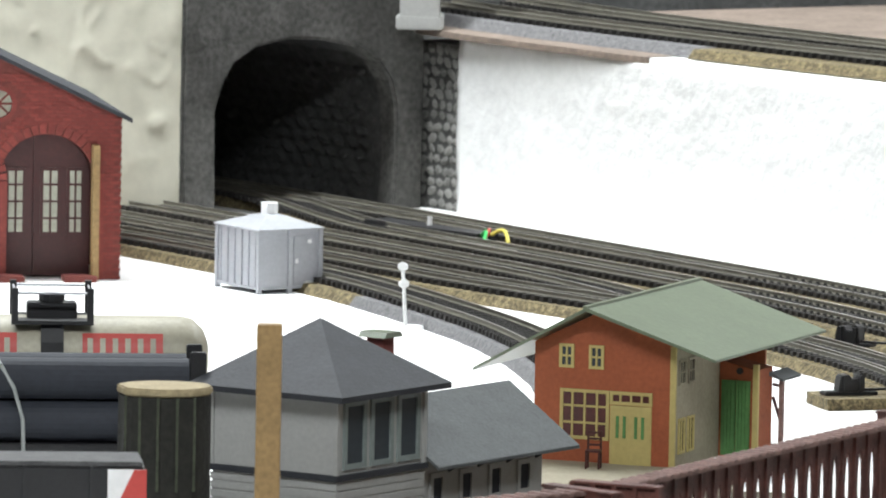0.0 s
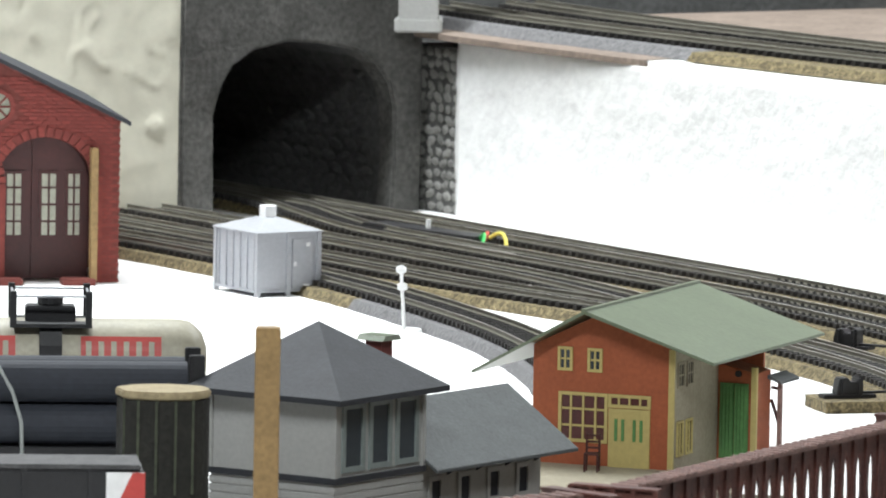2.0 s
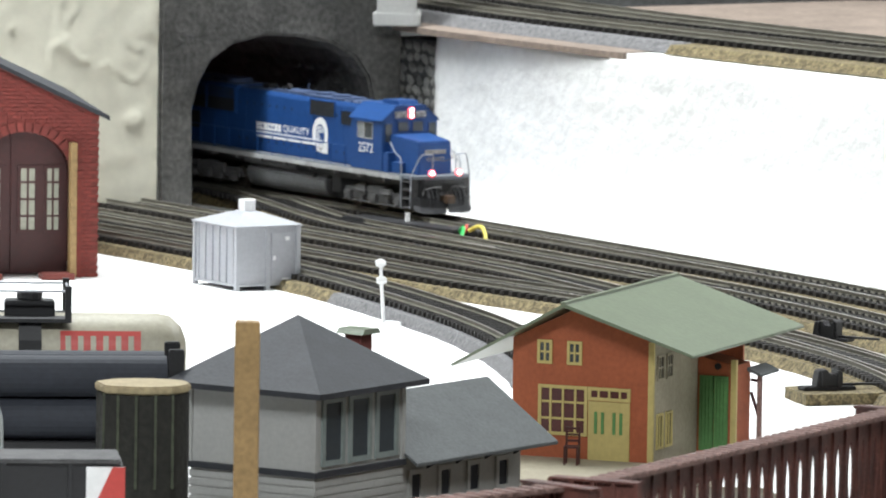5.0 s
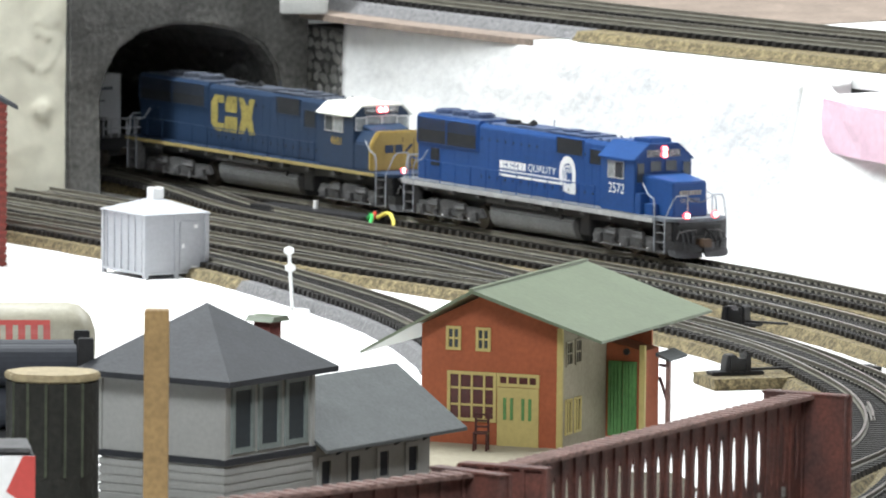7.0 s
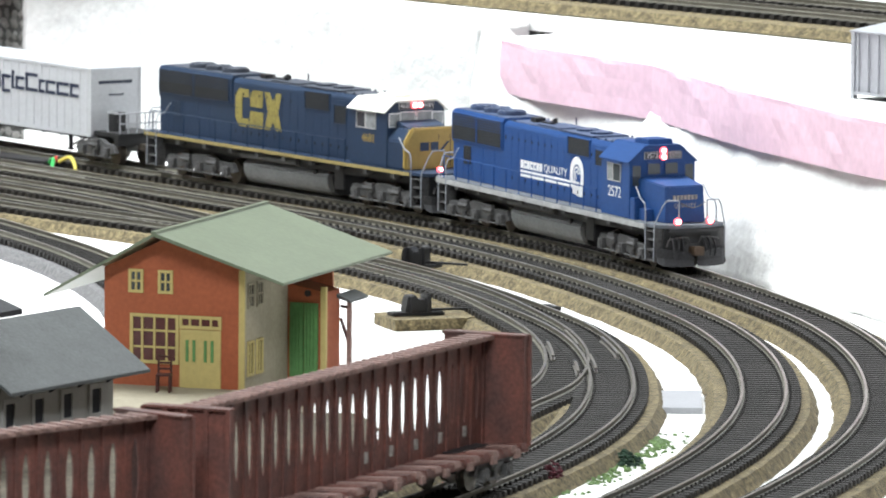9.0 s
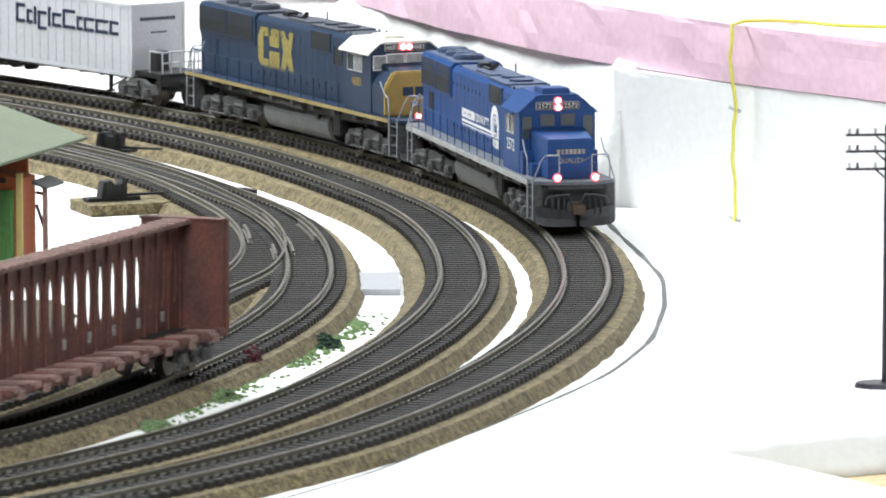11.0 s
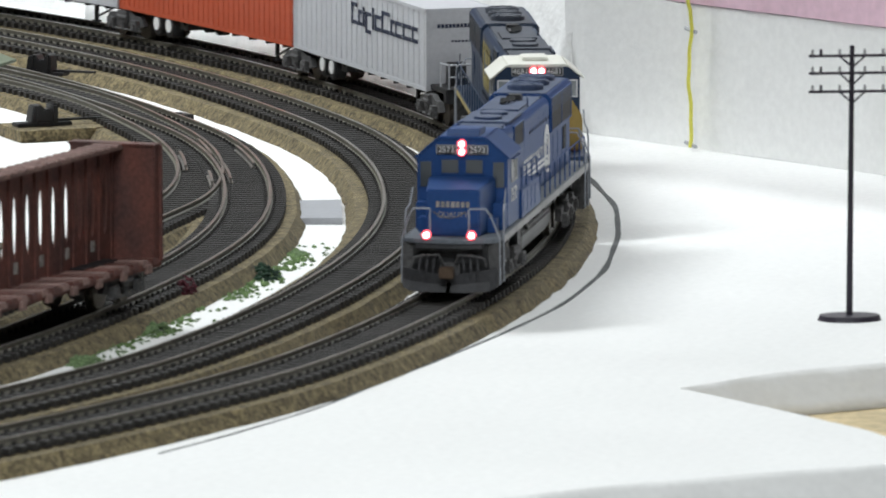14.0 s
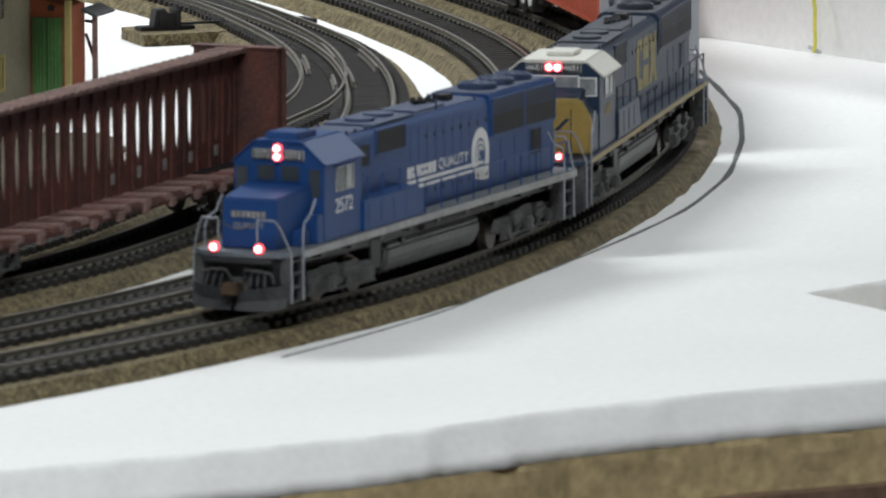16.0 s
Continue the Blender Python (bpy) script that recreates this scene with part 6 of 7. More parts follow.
    for r in range(41):
        z = r * 0.0019 + 0.0004
        box(bm, -0.001, 0.0008, 0.0 + (0.0023 if r % 2 else 0), 0.0041 + (0.0023 if r % 2 else 0), z, z + 0.00155)
    part("quoin", bm, BRICK, eh, "brick corner")
    for s in (-1, 1):
        bm = bmesh.new()
        xe = 0.005 if s == 1 else -W - 0.005
        k = (A - H) / (W / 2)
        prism(bm, [(-W / 2, A + 0.002), (xe, H + 0.002 - 0.005 * k), (xe, H - 0.0002 - 0.005 * k), (-W / 2, A)], "y", -0.006, D + 0.006)
        part("roof", bm, SLATE, eh, "dark slate roof")
    for s, xx in ((1, -0.020), (-1, -0.055)):
        bm = bmesh.new()
        box(bm, xx - 0.008, xx + 0.008, -0.014, -0.001, 0, 0.003)
        part("doorstep", bm, BRICKBED, eh, "red doorstep block", bevel=0.0004)
    return eh


engine_house()


def silver_shed():
    sh = thing("silver_shed", "small silver-grey ribbed metal shed with roof vent", "shed", "", Matrix.Translation((-0.087, 4.512, TABLE_Z)))
    sh.matrix_basis = Matrix.Translation((-0.087, 4.512, TABLE_Z)) @ Matrix.Rotation(radians(32), 4, "Z")
    A, B, z0, H = 0.0335, 0.0385, 0.0022, 0.0300
    bm = bmesh.new()
    box(bm, 0, A, 0, B, z0, H)
    part("body", bm, SILVER, sh, bevel=0.0002)
    for k in range(6):
        bm = bmesh.new()
        y = 0.003 + k * (B - 0.006) / 5
        box(bm, -0.0008, 0.0004, y - 0.0006, y + 0.0006, z0, H - 0.0006)
        part("side_rib", bm, SILVER, sh)
    for x, y in ((0, 0), (A, 0), (0, B), (A, B), (A / 2, 0)):
        bm = bmesh.new()
        box(bm, x - 0.0011, x + 0.0011, y - 0.0011, y + 0.0011, 0, H)
        part("leg_post", bm, SILVER, sh)
    bm = bmesh.new()
    box(bm, -0.001, A + 0.001, -0.001, B + 0.001, z0 - 0.0002, z0 + 0.0010)
    part("sill", bm, SILVER, sh)
    bm = bmesh.new()
    e = 0.0016
    v = [bm.verts.new(p) for p in ((-e, -e, H), (A + e, -e, H), (A + e, B + e, H), (-e, B + e, H))]
    v2 = [bm.verts.new((q.co.x, q.co.y, H + 0.0007)) for q in v]
    t2 = [bm.verts.new((A / 2 + dx, B / 2 + dy, H + 0.0068)) for dx, dy in ((-0.002, -0.002), (0.002, -0.002), (0.002, 0.002), (-0.002, 0.002))]
    bm.faces.new(v[::-1]), bm.faces.new(t2)
    for i in range(4):
        j = (i + 1) % 4
        bm.faces.new((v[i], v[j], v2[j], v2[i])), bm.faces.new((v2[i], v2[j], t2[j], t2[i]))
    part("roof", bm, SILVER, sh, "silver-grey pyramid roof")
    bm = bmesh.new()
    cyl(bm, (A / 2, B / 2, H + 0.005), (A / 2, B / 2, H + 0.0115), 0.0042, 8)
    part("vent", bm, WHITEPAINT, sh, "white roof vent")
    bm = bmesh.new()
    box(bm, A * 0.56, A * 0.9, -0.0008, 0.0004, z0 + 0.0015, H - 0.003)
    dr = part("door", bm, SILVER, sh, bevel=0.0002)
    bm = bmesh.new()
    box(bm, A * 0.78, A * 0.84, -0.0014, -0.0006, H - 0.0065, H - 0.0048)
    box(bm, A * 0.58, A * 0.62, -0.0014, -0.0006, z0 + 0.012, z0 + 0.014)
    box(bm, A * 0.74, A * 0.84, -0.0014, -0.0006, z0 + 0.002, z0 + 0.0032)
    part("hinge", bm, WHITEPAINT, dr)
    return sh


shed = silver_shed()
# a second one on the foam board
copy_thing(shed, Matrix.Translation((0.403, 4.216, 0.0766)) @ Matrix.Rotation(radians(38), 4, "Z") @ Matrix.Diagonal((1.0, 1.0, 1.0, 1)))


def lollipop_signal():
    sg = thing("crossing_signal", "white two-disc crossing signal on a round base", "signal", "", Matrix.Translation((-0.0165, 4.373, TABLE_Z)))
    bm = bmesh.new()
    cyl(bm, (0, 0, 0), (0, 0, 0.0014), 0.0088, 20, 0.0080)
    part("base", bm, WHITEPAINT, sg)
    bm = bmesh.new()
    cyl(bm, (0, 0, 0.001), (-0.0018, 0, 0.0285), 0.00085, 8)
    part("mast", bm, WHITEPAINT, sg)
    for x, z in ((-0.0012, 0.0208), (-0.0018, 0.0287)):
        bm = bmesh.new()
        cyl(bm, (x, -0.0012, z), (x, 0.0012, z), 0.0021, 14)
        cyl(bm, (x - 0.0024, 0, z), (x + 0.0024, 0, z), 0.0015, 10)
        part("lamp_disc", bm, WHITEPAINT, sg, bevel=0.0003)
    return sg


lollipop_signal()

# ---------------- freight in the foreground ----------------
post = thing("wooden_post", "tan square wooden post standing near the table edge", "post", "", Matrix.Translation((-0.0605, 3.35, TABLE_Z)))
bm = bmesh.new()
box(bm, -0.0044, 0.0044, -0.0044, 0.0044, 0, 0.1125)
part("timber", bm, WOOD, post, bevel=0.0004)

tank = thing("tank_car", "cream tank car with red lettering patch and black dome platform", "tank car", "", Matrix.Translation((-0.1555, 3.79, 0.0035)) @ Matrix.Rotation(radians(4), 4, "Z"))
bm = bmesh.new()
n = 28
rings = []
for x, r in ((-0.0625, 0.006), (-0.0605, 0.0115), (-0.056, 0.0158), (-0.051, 0.0168), (0.051, 0.0168), (0.056, 0.0158), (0.0605, 0.0115), (0.0625, 0.006)):
    rings.append([bm.verts.new((x, r * math.cos(6.28319 * i / n), 0.0365 + r * math.sin(6.28319 * i / n))) for i in range(n)])
for a, b in zip(rings, rings[1:]):
    for i in range(n):
        bm.faces.new((a[i], a[(i + 1) % n], b[(i + 1) % n], b[i]))
bm.faces.new(rings[0][::-1]), bm.faces.new(rings[-1])
part("tank", bm, TANKWHITE, tank, "cream tank shell", smooth=True)
for x in (-0.030, 0.028):
    bm = bmesh.new()
    pts = []
    for i in range(7):
        a = radians(182 - i * 7)
        pts.append((0.0170 * math.cos(a), 0.0365 + 0.0170 * math.sin(a)))
    pts += [(0.0166 * math.cos(radians(182 - i * 7)), 0.0365 + 0.0166 * math.sin(radians(182 - i * 7))) for i in range(6, -1, -1)]
    prism(bm, pts, "x", x - 0.016, x + 0.016)
    patch = part("lettering_patch", bm, REDPAINT, tank, "red lettering patch")
    bm = bmesh.new()
    for k in range(6):
        xx = x - 0.014 + k * 0.0050
        q = [(0.0172 * math.cos(radians(176 - i * 7)), 0.0365 + 0.0172 * math.sin(radians(176 - i * 7))) for i in range(5)] + [(0.0169 * math.cos(radians(176 - i * 7)), 0.0365 + 0.0169 * math.sin(radians(176 - i * 7))) for i in range(4, -1, -1)]
        prism(bm, q, "x", xx, xx + 0.0022)
    part("lettering_bar", bm, TANKWHITE, patch, "cream lettering bars")
bm = bmesh.new()
box(bm, -0.010, 0.010, -0.006, 0.006, 0.050, 0.0585)
cyl(bm, (0, 0, 0.0585), (0, 0, 0.062), 0.0052, 14)
part("dome", bm, BLACK, tank, "black dome fittings", bevel=0.0006)
bm = bmesh.new()
box(bm, -0.015, 0.015, -0.0165, 0.0165, 0.0510, 0.0525)
part("platform", bm, BLACK, tank, "black dome platform")
for x in (-0.015, 0.015):
    for y in (-0.016, 0.016):
        bm = bmesh.new()
        box(bm, x - 0.0013, x + 0.0013, y - 0.0013, y + 0.0013, 0.0510, 0.0655)
        part("rail_post", bm, BLACK, tank)
bm = bmesh.new()
for s in (-1, 1):
    tube(bm, [(-0.015, s * 0.016, 0.0635), (0.015, s * 0.016, 0.0635)], 0.0005, 5)
    tube(bm, [(s * 0.015, -0.016, 0.0635), (s * 0.015, 0.016, 0.0635)], 0.0005, 5)
part("platform_rail", bm, SILVER, tank)
bm = bmesh.new()
prism(bm, [(-0.0172, 0.036), (-0.0174, 0.044), (-0.013, 0.0512), (-0.0085, 0.0512), (-0.0125, 0.046), (-0.0166, 0.036)], "x", -0.0045, 0.0045)
part("saddle_strap", bm, BLACK, tank)
bm = bmesh.new()
box(bm, -0.066, 0.066, -0.012, 0.012, 0.0100, 0.0195)
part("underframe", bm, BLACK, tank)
for s in (1, -1):
    truck(tank, s * 46, (-10.5, 10.5), "dark two-axle truck")

flat = thing("pipe_flatcar", "black flat car loaded with blue-grey pipes", "freight car", "", Matrix.Translation((-0.205, 3.64, 0)) @ Matrix.Rotation(radians(5), 4, "Z"))
bm = bmesh.new()
box(bm, -0.115, 0.115, -0.0165, 0.0165, 0.011, 0.0245)
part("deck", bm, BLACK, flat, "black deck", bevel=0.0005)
for y, z, e in ((-0.0085, 0.0325, 0.088), (0.0085, 0.0325, 0.088), (-0.0085, 0.0490, 0.108), (0.0085, 0.0490, 0.108)):
    bm = bmesh.new()
    cyl(bm, (-0.112, y, z), (e, y, z), 0.0080, 24)
    part("pipe", bm, PIPE, flat, "blue-grey pipe", smooth=False)
bm = bmesh.new()
prism(bm, [(-0.0155, 0.0245), (0.0155, 0.0245), (0.0155, 0.060), (0.0115, 0.060), (0.0115, 0.040), (-0.0115, 0.040), (-0.0115, 0.060), (-0.0155, 0.060)], "x", 0.1085, 0.1145)
part("end_stake", bm, BLACK, flat, "black end bulkhead", bevel=0.0004)
bm = bmesh.new()
tube(bm, [(0.045, -0.0168, 0.020), (0.0445, -0.0172, 0.034), (0.041, -0.0170, 0.046), (0.036, -0.0150, 0.0545), (0.034, -0.0085, 0.0575)], 0.0008, 6)
tube(bm, [(0.0445, -0.0176, 0.021), (0.0430, -0.0178, 0.0175), (0.0465, -0.0178, 0.0175), (0.0450, -0.0176, 0.021)], 0.0006, 6)
part("lashing", bm, STRAP, flat, "grey lashing strap")
bm = bmesh.new()
for k in range(7):
    box(bm, 0.041 + k * 0.0028, 0.0428 + k * 0.0028, -0.0169, -0.0164, 0.0135, 0.0165)
part("lettering_bar", bm, LETTER, flat, "small white lettering bars")
bm = bmesh.new()
for x in (0.0175, 0.083):
    box(bm, x, x + 0.0035, -0.0178, -0.0160, 0.0165, 0.0235)
part("stake_pocket", bm, SILVER, flat)
for s in (1, -1):
    truck(flat, s * 84, (-10.5, 10.5), "dark two-axle truck")

log = thing("timber_stump", "dark weathered timber block with pale sawn top", "timber block", "", Matrix.Translation((-0.1025, 3.54, TABLE_Z)))
bm = bmesh.new()
ring = [(0.0172 * math.cos(a) * (1 + 0.12 * noise.noise(Vector((math.cos(a) * 2, math.sin(a) * 2, 1)))), 0.0150 * math.sin(a) * (1 + 0.12 * noise.noise(Vector((math.cos(a) * 2, math.sin(a) * 2, 5))))) for a in np.linspace(0, 6.2832, 28)[:-1]]
prism(bm, ring, "z", 0, 0.0655)
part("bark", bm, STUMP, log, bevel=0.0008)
bm = bmesh.new()
prism(bm, [(x * 1.03, y * 1.03) for x, y in ring], "z", 0.0652, 0.0682)
part("sawn_top", bm, PALEWOOD, log, "pale sawn top", bevel=0.0006)
for k in range(5):
    a = radians(215 + k * 24)
    bm = bmesh.new()
    q = Vector((0.0174 * math.cos(a), 0.0152 * math.sin(a), 0))
    box(bm, q.x - 0.0005, q.x + 0.0005, q.y - 0.0006, q.y + 0.0006, 0.030, 0.0652)
    part("light_streak", bm, STREAK, log, "pale worn streak")

hopper = thing("black_gondola", "black freight car with dusty top and red-white end panel", "freight car", "", Matrix.Translation((-0.215, 3.44, 0)) @ Matrix.Rotation(radians(4), 4, "Z"))
bm = bmesh.new()
box(bm, -0.11, 0.108, -0.0165, 0.0165, 0.011, 0.0405)
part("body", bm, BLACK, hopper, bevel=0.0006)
bm = bmesh.new()
box(bm, -0.109, 0.107, -0.0155, 0.0155, 0.0405, 0.0425)
part("dusty_top", bm, UNDER, hopper, "dusty grey load", bevel=0.0005)
for k in range(8):
    bm = bmesh.new()
    x = -0.08 + k * 0.024
    box(bm, x, x + 0.0015, -0.0175, 0.0175, 0.012, 0.041)
    part("side_post", bm, BLACK, hopper)
bm = bmesh.new()
box(bm, 0.0945, 0.1085, -0.0171, -0.0164, 0.020, 0.0400)
pl = part("end_panel", bm, WHITEPAINT, hopper, "white end panel with red wedge")
bm = bmesh.new()
prism(bm, [(0.0980, 0.0270), (0.1085, 0.0200), (0.1085, 0.0400), (0.1040, 0.0400)], "y", -0.0176, -0.0172)
part("red_wedge", bm, REDPAINT, pl, "red wedge")
for s in (1, -1):
    truck(hopper, s * 80, (-10.5, 10.5), "dark two-axle truck")


# ---------------- small things along the line ----------------
def telegraph_pole():
    p = thing("telegraph_pole", "dark violet plastic telegraph pole with three crossarms", "telegraph pole", "", Matrix.Translation((0.439, 3.500, TABLE_Z)))
    bm = bmesh.new()
    cyl(bm, (0, 0, 0.0006), (0.0008, 0, 0.0985), 0.00120, 10, 0.00085)
    part("mast", bm, POLE, p)
    bm = bmesh.new()
    cyl(bm, (0, 0, 0), (0, 0, 0.0018), 0.0115, 24, 0.0108)
    bmesh.ops.scale(bm, vec=(1, 0.75, 1), verts=bm.verts)
    part("base", bm, POLE, p)
    for i, z in enumerate((0.0950, 0.0888, 0.0822)):
        bm = bmesh.new()
        box(bm, -0.0148, 0.0164, -0.0016, -0.0006, z - 0.00045, z + 0.00045)
        part("crossarm", bm, POLE, p)
        bm = bmesh.new()
        for s in (-1, 1):
            tube(bm, [(0.0008, -0.0012, z - 0.0042), (0.0008 + s * 0.0045, -0.0012, z - 0.0002)], 0.00035, 5)
        part("brace", bm, POLE, p)
        for x in (-0.0135, -0.0105, -0.0038, 0.0052, 0.0118, 0.0150):
            bm = bmesh.new()
            cyl(bm, (x, -0.0011, z + 0.0005), (x, -0.0011, z + 0.0024), 0.0006, 8, 0.00045)
            part("insulator", bm, POLE if x == -0.0105 else INSULATOR, p)
    return p


telegraph_pole()

string = thing("yellow_string", "loose yellow twine hanging down the foam face", "string")
sx, sy = 0.4415, 4.0215
wall = Vector((0.55, -0.83, 0))
pts = []
for i in range(25):
    z = -0.0085 + (0.0845) * i / 24
    wob = 0.0009 * math.sin(i * 0.55) + 0.0004 * math.sin(i * 1.5)
    out = 0.003 if z < 0.05 else 0.0042
    pts.append(Vector((sx, sy, z)) + wall * wob + Vector((-0.83, -0.55, 0)) * out)
top = pts[-1] + Vector((0.83, 0.55, 0)) * 0.006 + Vector((0, 0, 0.0012))
pts.append(top)
for i in range(14):
    pts.append(top + wall * (0.006 * (i + 1)) + Vector((0.83, 0.55, 0)) * (0.010 + 0.003 * math.sin(i * 0.8) + 0.002 * i) + Vector((0, 0, 0.0002)))
cord("twine", pts, 0.00078, STRING, string)
for z in (0.0405, -0.0068):
    bm = bmesh.new()
    q = Vector((sx, sy, z)) + Vector((-0.83, -0.55, 0)) * 0.0022
    tube(bm, [q - wall * 0.004, q + wall * 0.003 + Vector((0, 0, -0.0015))], 0.0008, 6)
    part("staple", bm, SILVER, string, "grey staple")

# hand-drawn pencil line on the foam outside the curve
pline = Line([(0.386, 4.03), (0.388, 3.932), (0.389, 3.835), (0.383, 3.762), (0.366, 3.650), (0.341, 3.552), (0.303, 3.454), (0.262, 3.362), (0.227, 3.287), (0.176, 3.203)])
b = bmesh.new()
prev = None
for i in range(121):
    s = pline.long * i / 120
    w = 0.0010 + 0.0007 * noise.noise(Vector((s * 30, 0, 0)))
    if s > 0.36:
        w *= max(0.35, 1 - (s - 0.36) * 2.2)
    o = 0.0012 * noise.noise(Vector((s * 14, 3, 0)))
    ring = [b.verts.new(pline.side(s, o + e) + Vector((0, 0, z))) for e, z in ((-w, TABLE_Z), (w, TABLE_Z), (w, TABLE_Z + 0.0003), (-w, TABLE_Z + 0.0003))]
    if prev:
        for a in range(4):
            c = (a + 1) % 4
            b.faces.new((prev[a], prev[c], ring[c], ring[a]))
    prev = ring
structure("marker_line", b, INKLINE, "grey marker line drawn on the foam")

# grey board across the gap between the tracks
b = slab([(0.262, 3.795), (0.279, 3.793), (0.283, 3.852), (0.264, 3.851)], TABLE_Z, TABLE_Z + 0.0025)
structure("cross_strip", b, SILVER, "grey strip across the gap between the tracks")


def turf(x, y, r, material, label, tall=0.4, n=70, seed=0):
    random.seed(seed + 11)
    t = thing("turf_clump", label, "turf", "turf clumps", Matrix.Translation((x, y, TABLE_Z + (0.0045 if material == REDTURF else 0.0))))
    bm = bmesh.new()
    for i in range(n):
        a, d = random.uniform(0, 6.283), r * math.sqrt(random.random())
        s = r * random.uniform(0.06, 0.17) * (1.25 - d / r * 0.6)
        z = r * tall * random.random() * (1 - (d / r) ** 1.6)
        k = bmesh.ops.create_icosphere(bm, subdivisions=1, radius=1)
        for v in k["verts"]:
            f = 1 + 0.5 * noise.noise(v.co * 2 + Vector((i, seed, 0)))
            v.co = Vector((d * math.cos(a) * 0.75 + v.co.x * s * f, d * math.sin(a) * 1.5 + v.co.y * s * f, max(z + v.co.z * s * f * 0.7, 0.0)))
    part("foam_tuft", bm, material, t)


for i, (x, y, r, mtl, lb, tall) in enumerate(((0.255, 3.705, 0.007, GREENTURF, "thin pale green turf on the white foam", 0.07),
                                              (0.2385, 3.640, 0.0090, DARKTURF, "dark green foam bush beside the track", 0.55),
                                              (0.2055, 3.565, 0.0062, REDTURF, "dark red foam bush beside the track", 1.15),
                                              (0.190, 3.497, 0.0095, GREENTURF, "green foam bush beside the track", 0.4), (0.162, 3.418, 0.010, GREENTURF, "green foam turf beside the track", 0.22),
                                              (0.006, 4.885, 0.007, DARKTURF, "dark green turf at the wall's foot", 0.2), (-0.012, 4.925, 0.006, GREENTURF, "green turf at the pier's foot", 0.2))):
    turf(x, y, r, mtl, lb, tall, 130, i)

# crumbs of pale turf strewn along the white strip between the curves
random.seed(77)
strewn = [(0.262, 3.722), (0.246, 3.672), (0.2300, 3.615), (0.2120, 3.560), (0.1900, 3.500), (0.160, 3.425)]
bm = bmesh.new()
for i in range(1000):
    k = random.random() * (len(strewn) - 1.001)
    j = int(k)
    x = strewn[j][0] + (strewn[j + 1][0] - strewn[j][0]) * (k - j) + random.gauss(0, 0.0052)
    y = strewn[j][1] + (strewn[j + 1][1] - strewn[j][1]) * (k - j) + random.gauss(0, 0.006)
    if noise.noise(Vector((x * 90, y * 45, 3.1))) < -0.22:
        continue
    s = random.uniform(0.0003, 0.0011)
    q = bmesh.ops.create_icosphere(bm, subdivisions=1, radius=s)
    for v in q["verts"]:
        v.co = Vector((x + v.co.x * random.uniform(0.7, 1.6), y + v.co.y * random.uniform(0.8, 2.2), TABLE_Z + 0.0001 + max(v.co.z, 0) * random.uniform(0.6, 1.3)))
crumbs = new("turf_crumbs", finish(bm, "turf_crumbs", PALETURF))
tagged(crumbs, label="pale green turf crumbs strewn on white foam", category="turf", kind="stuff")


def switch_stand(x, y, turn, base=True):
    sw = thing("switch_machine", "black plastic switch machine beside the turnout", "switch machine", "switch machines", Matrix.Translation((x, y, -0.0050)) @ Matrix.Rotation(radians(turn), 4, "Z"))
    bm = bmesh.new()
    box(bm, -0.012, 0.012, -0.004, 0.004, 0, 0.0016)
    part("base_plate", bm, BLACK, sw, bevel=0.0003)
    bm = bmesh.new()
    prism(bm, [(-0.006, 0.0016), (-0.0048, 0.0085), (-0.001, 0.0090), (0.0, 0.0070), (0.0035, 0.0070), (0.0042, 0.0098), (0.0060, 0.0090), (0.0062, 0.0016)], "y", -0.0036, 0.0036)
    part("coil_case", bm, BLACK, sw, bevel=0.0004)
    for o in (-0.0038, 0.0036):
        bm = bmesh.new()
        box(bm, o, o + 0.0014, -0.0046, 0.0046, 0.0015, 0.0086)
        part("bracket", bm, BLACK, sw)
    bm = bmesh.new()
    box(bm, -0.0035, 0.026, -0.0010, 0.0010, 0.0016, 0.0026)
    part("throw_bar", bm, BLACK, sw)
    return sw


switch_stand(0.184, 4.292, -28)
switch_stand(0.176, 4.098, 18)
b = slab([(0.158, 4.108), (0.166, 4.078), (0.198, 4.088), (0.206, 4.10), (0.214, 4.135), (0.198, 4.130), (0.180, 4.118)], TABLE_Z, -0.0051, 0.0006, 0.006)
structure("cork_pad", b, CORK, "broken cork pad under the switch machine")
# flat under-track switch machine in the yard with coloured wires
sm = thing("flat_switch_machine", "flat black switch machine with coloured wires between the tracks", "switch machine", "", Matrix.Translation((-0.009, 4.765, -0.0046)) @ Matrix.Rotation(radians(-50), 4, "Z"))
bm = bmesh.new()
box(bm, -0.040, 0.048, -0.0075, 0.0075, 0, 0.0042)
part("case", bm, BLACK, sm, bevel=0.0006)
bm = bmesh.new()
cyl(bm, (0.001, 0.002, 0.004), (0.001, 0.002, 0.0085), 0.0013, 10)
part("throw_pin", bm, WHITEPAINT, sm, "white throw pin")
for mtl, o, lb, dy in ((WIREGREEN, -0.003, "green wire", -0.004), (WIREYELLOW, 0.003, "yellow wire", 0.003), (WIRERED, 0.0005, "red wire", 0.0)):
    e = 0.020 if mtl is not WIRERED else 0.009
    pts = []
    for i in range(11):
        u = i / 10
        pts.append((0.047 + e * u, o + dy * u * 1.5 - 0.010 * u * u, 0.0030 + 0.0042 * math.sin(math.pi * u) - 0.002 * u))
    cord("wire", pts, 0.0010, mtl, sm, lb)
joint = thing("rail_joiner_box", "small black terminal joiner beside the curve", "joiner", "", Matrix.Translation((0.2365, 4.124, -0.0058)) @ Matrix.Rotation(radians(-65), 4, "Z"))
bm = bmesh.new()
box(bm, -0.006, 0.006, -0.002, 0.002, 0, 0.0022)
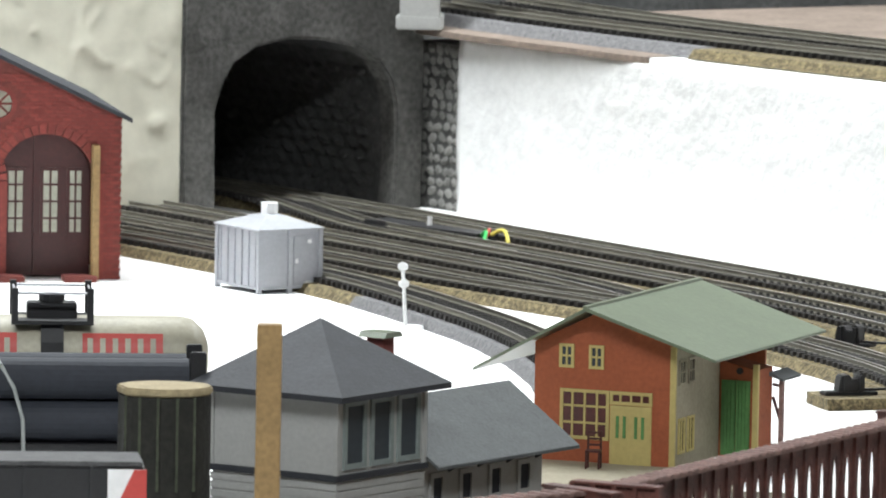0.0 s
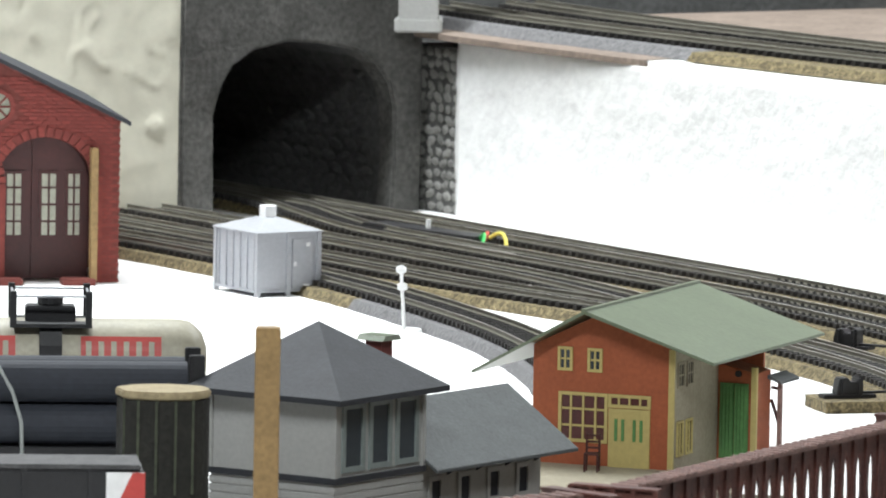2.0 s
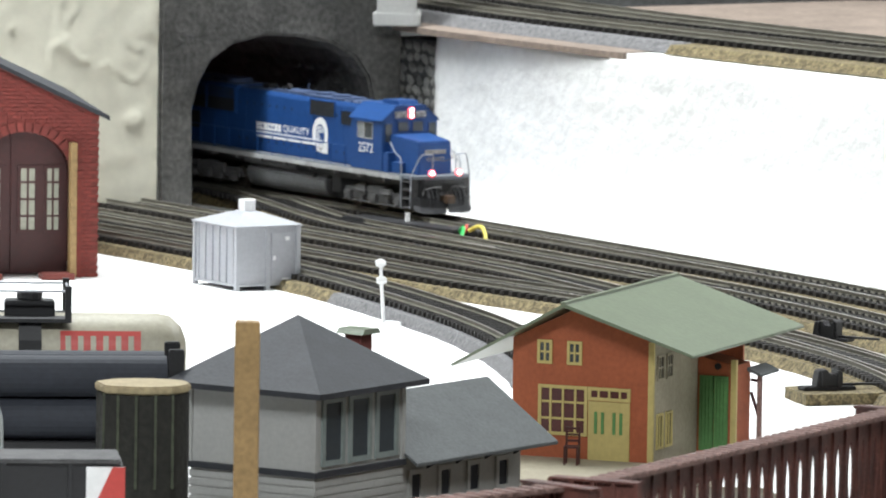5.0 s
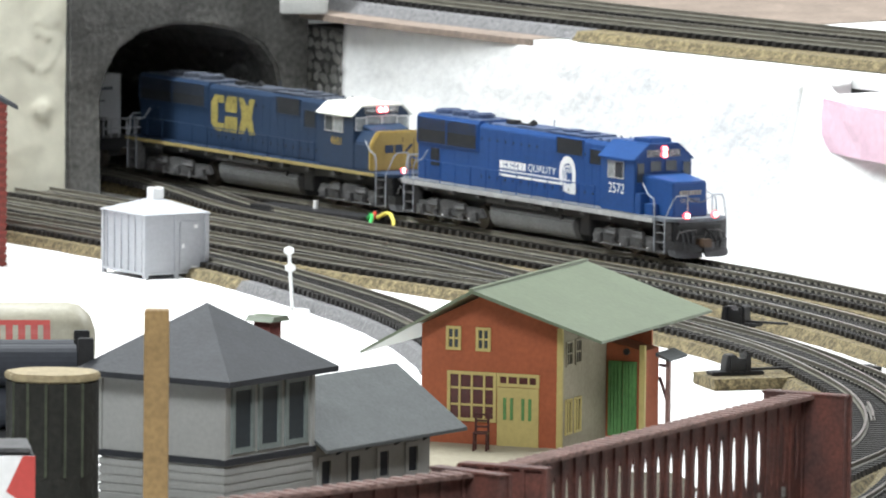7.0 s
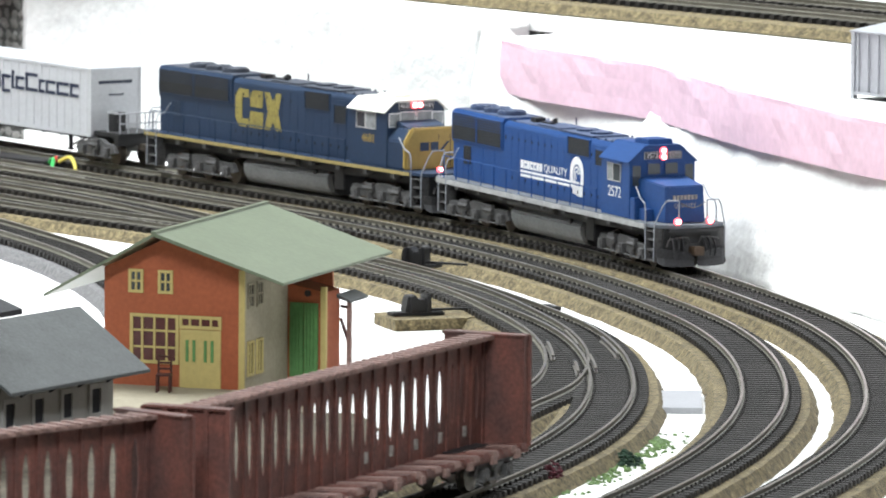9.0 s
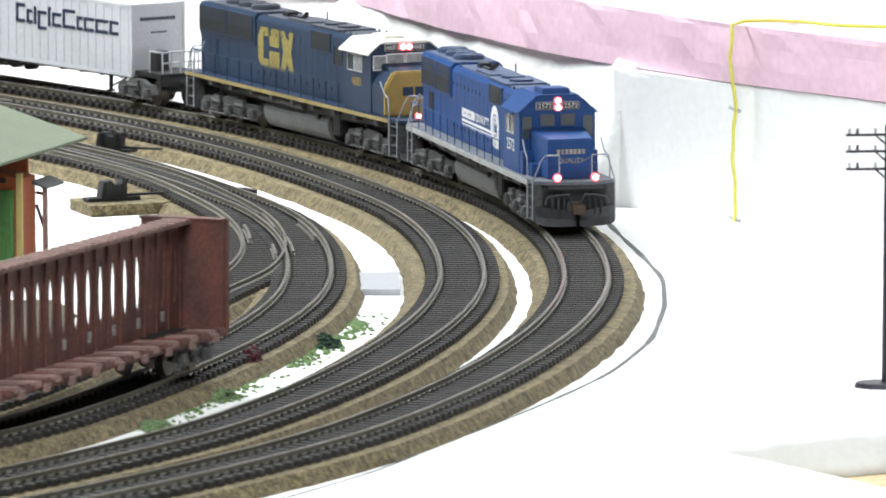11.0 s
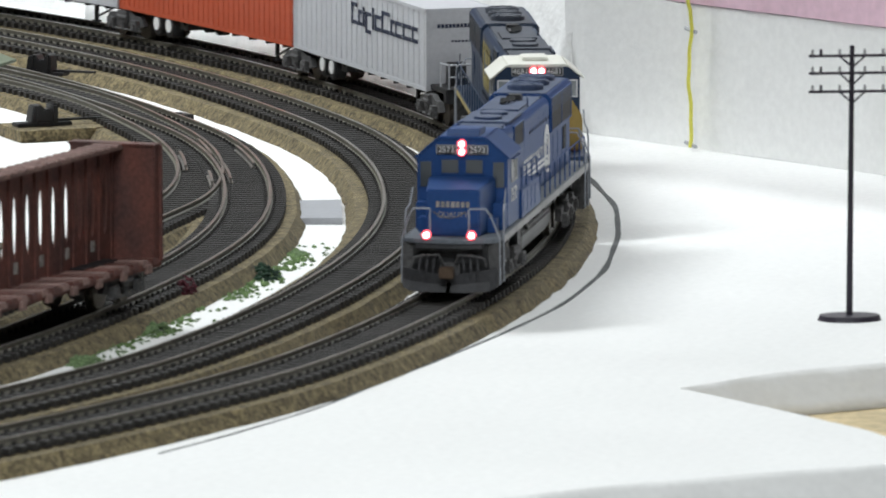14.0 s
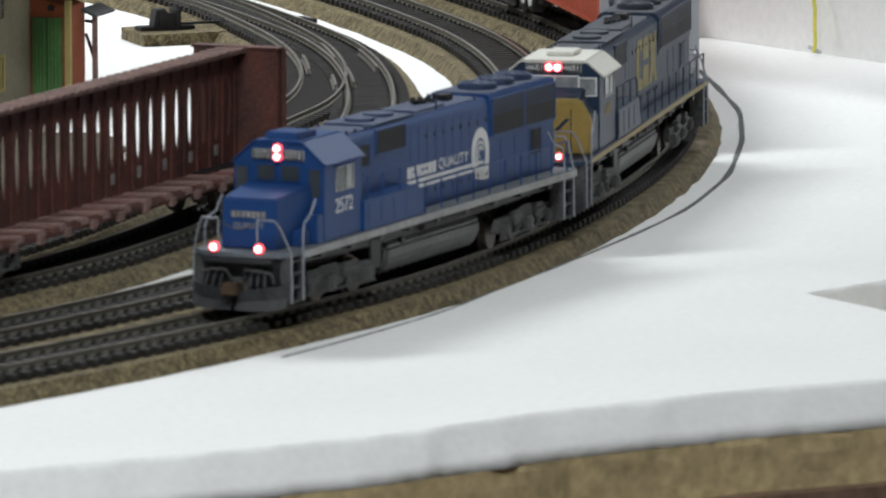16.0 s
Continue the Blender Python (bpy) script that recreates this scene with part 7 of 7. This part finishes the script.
part("block", bm, BLACK, joint, bevel=0.0003)
# cork slab on props at the far end of the foam board
prop = thing("cork_ramp", "cork ramp slab on white foam risers", "ramp")
b = slab([(0.436, 4.195), (0.60, 4.03), (0.66, 4.12), (0.50, 4.27)], 0.0885, 0.0945, 0.0006, 0.008)
part("slab", b, CORK, prop)
for x, y in ((0.470, 4.195), (0.520, 4.150), (0.575, 4.110)):
    bm = bmesh.new()
    box(bm, x - 0.012, x + 0.012, y - 0.010, y + 0.012, 0.0764, 0.0885)
    part("riser", bm, FOAM, prop, "white foam riser", bevel=0.0005)


# ---------------- the things' motion ----------------
S_ROWS = [(0.0, 1.372), (1.0, 1.529), (2.0, 1.686), (3.0, 1.843), (4.0, 2.005), (5.0, 2.160), (6.0, 2.316), (6.5, 2.3949), (7.0, 2.4727), (7.5, 2.5518), (8.0, 2.6318), (8.5, 2.7105),
          (9.0, 2.791), (9.5, 2.8715), (10.0, 2.9520), (10.5, 3.0311), (11.0, 3.1051), (11.5, 3.1753), (12.0, 3.2445), (12.5, 3.3134), (13.0, 3.3845), (13.5, 3.4584), (14.0, 3.5321),
          (14.5, 3.6062), (15.0, 3.6835), (15.5, 3.7590), (16.0, 3.8345)]


def place_on_main(t):
    ts = [r[0] for r in S_ROWS]
    i = max(0, min(int(np.searchsorted(ts, t, side="right")) - 1, len(ts) - 2))
    def slope(k):
        k = max(1, min(k, len(ts) - 2))
        return (S_ROWS[k + 1][1] - S_ROWS[k - 1][1]) / (ts[k + 1] - ts[k - 1])
    h = ts[i + 1] - ts[i]
    u = (t - ts[i]) / h
    a, b = S_ROWS[i][1], S_ROWS[i + 1][1]
    return (2 * u**3 - 3 * u * u + 1) * a + (u**3 - 2 * u * u + u) * h * slope(i) + (3 * u * u - 2 * u**3) * b + (u**3 - u * u) * h * slope(i + 1)


def motions():
    times = [k * 0.25 for k in range(65)]
    for ob, bogies, lag, reach in CONVOY:
        rows, turns = [], {b: [] for b in bogies}
        for t in times:
            s = place_on_main(t) + lag
            m = on_track(MAIN, s, reach)
            rows.append((t, m))
            for b in bogies:
                x = b.matrix_basis.translation.x
                w = MAIN.way(s + x)
                a = math.degrees(math.atan2(w.y, w.x) - math.atan2(m[1][0], m[0][0]))
                a = (a + 180) % 360 - 180
                turns[b].append((t, pose(x, 0, 0, 0, 0, a)))
        walk(ob, rows)
        for b in bogies:
            walk(b, turns[b])


motions()
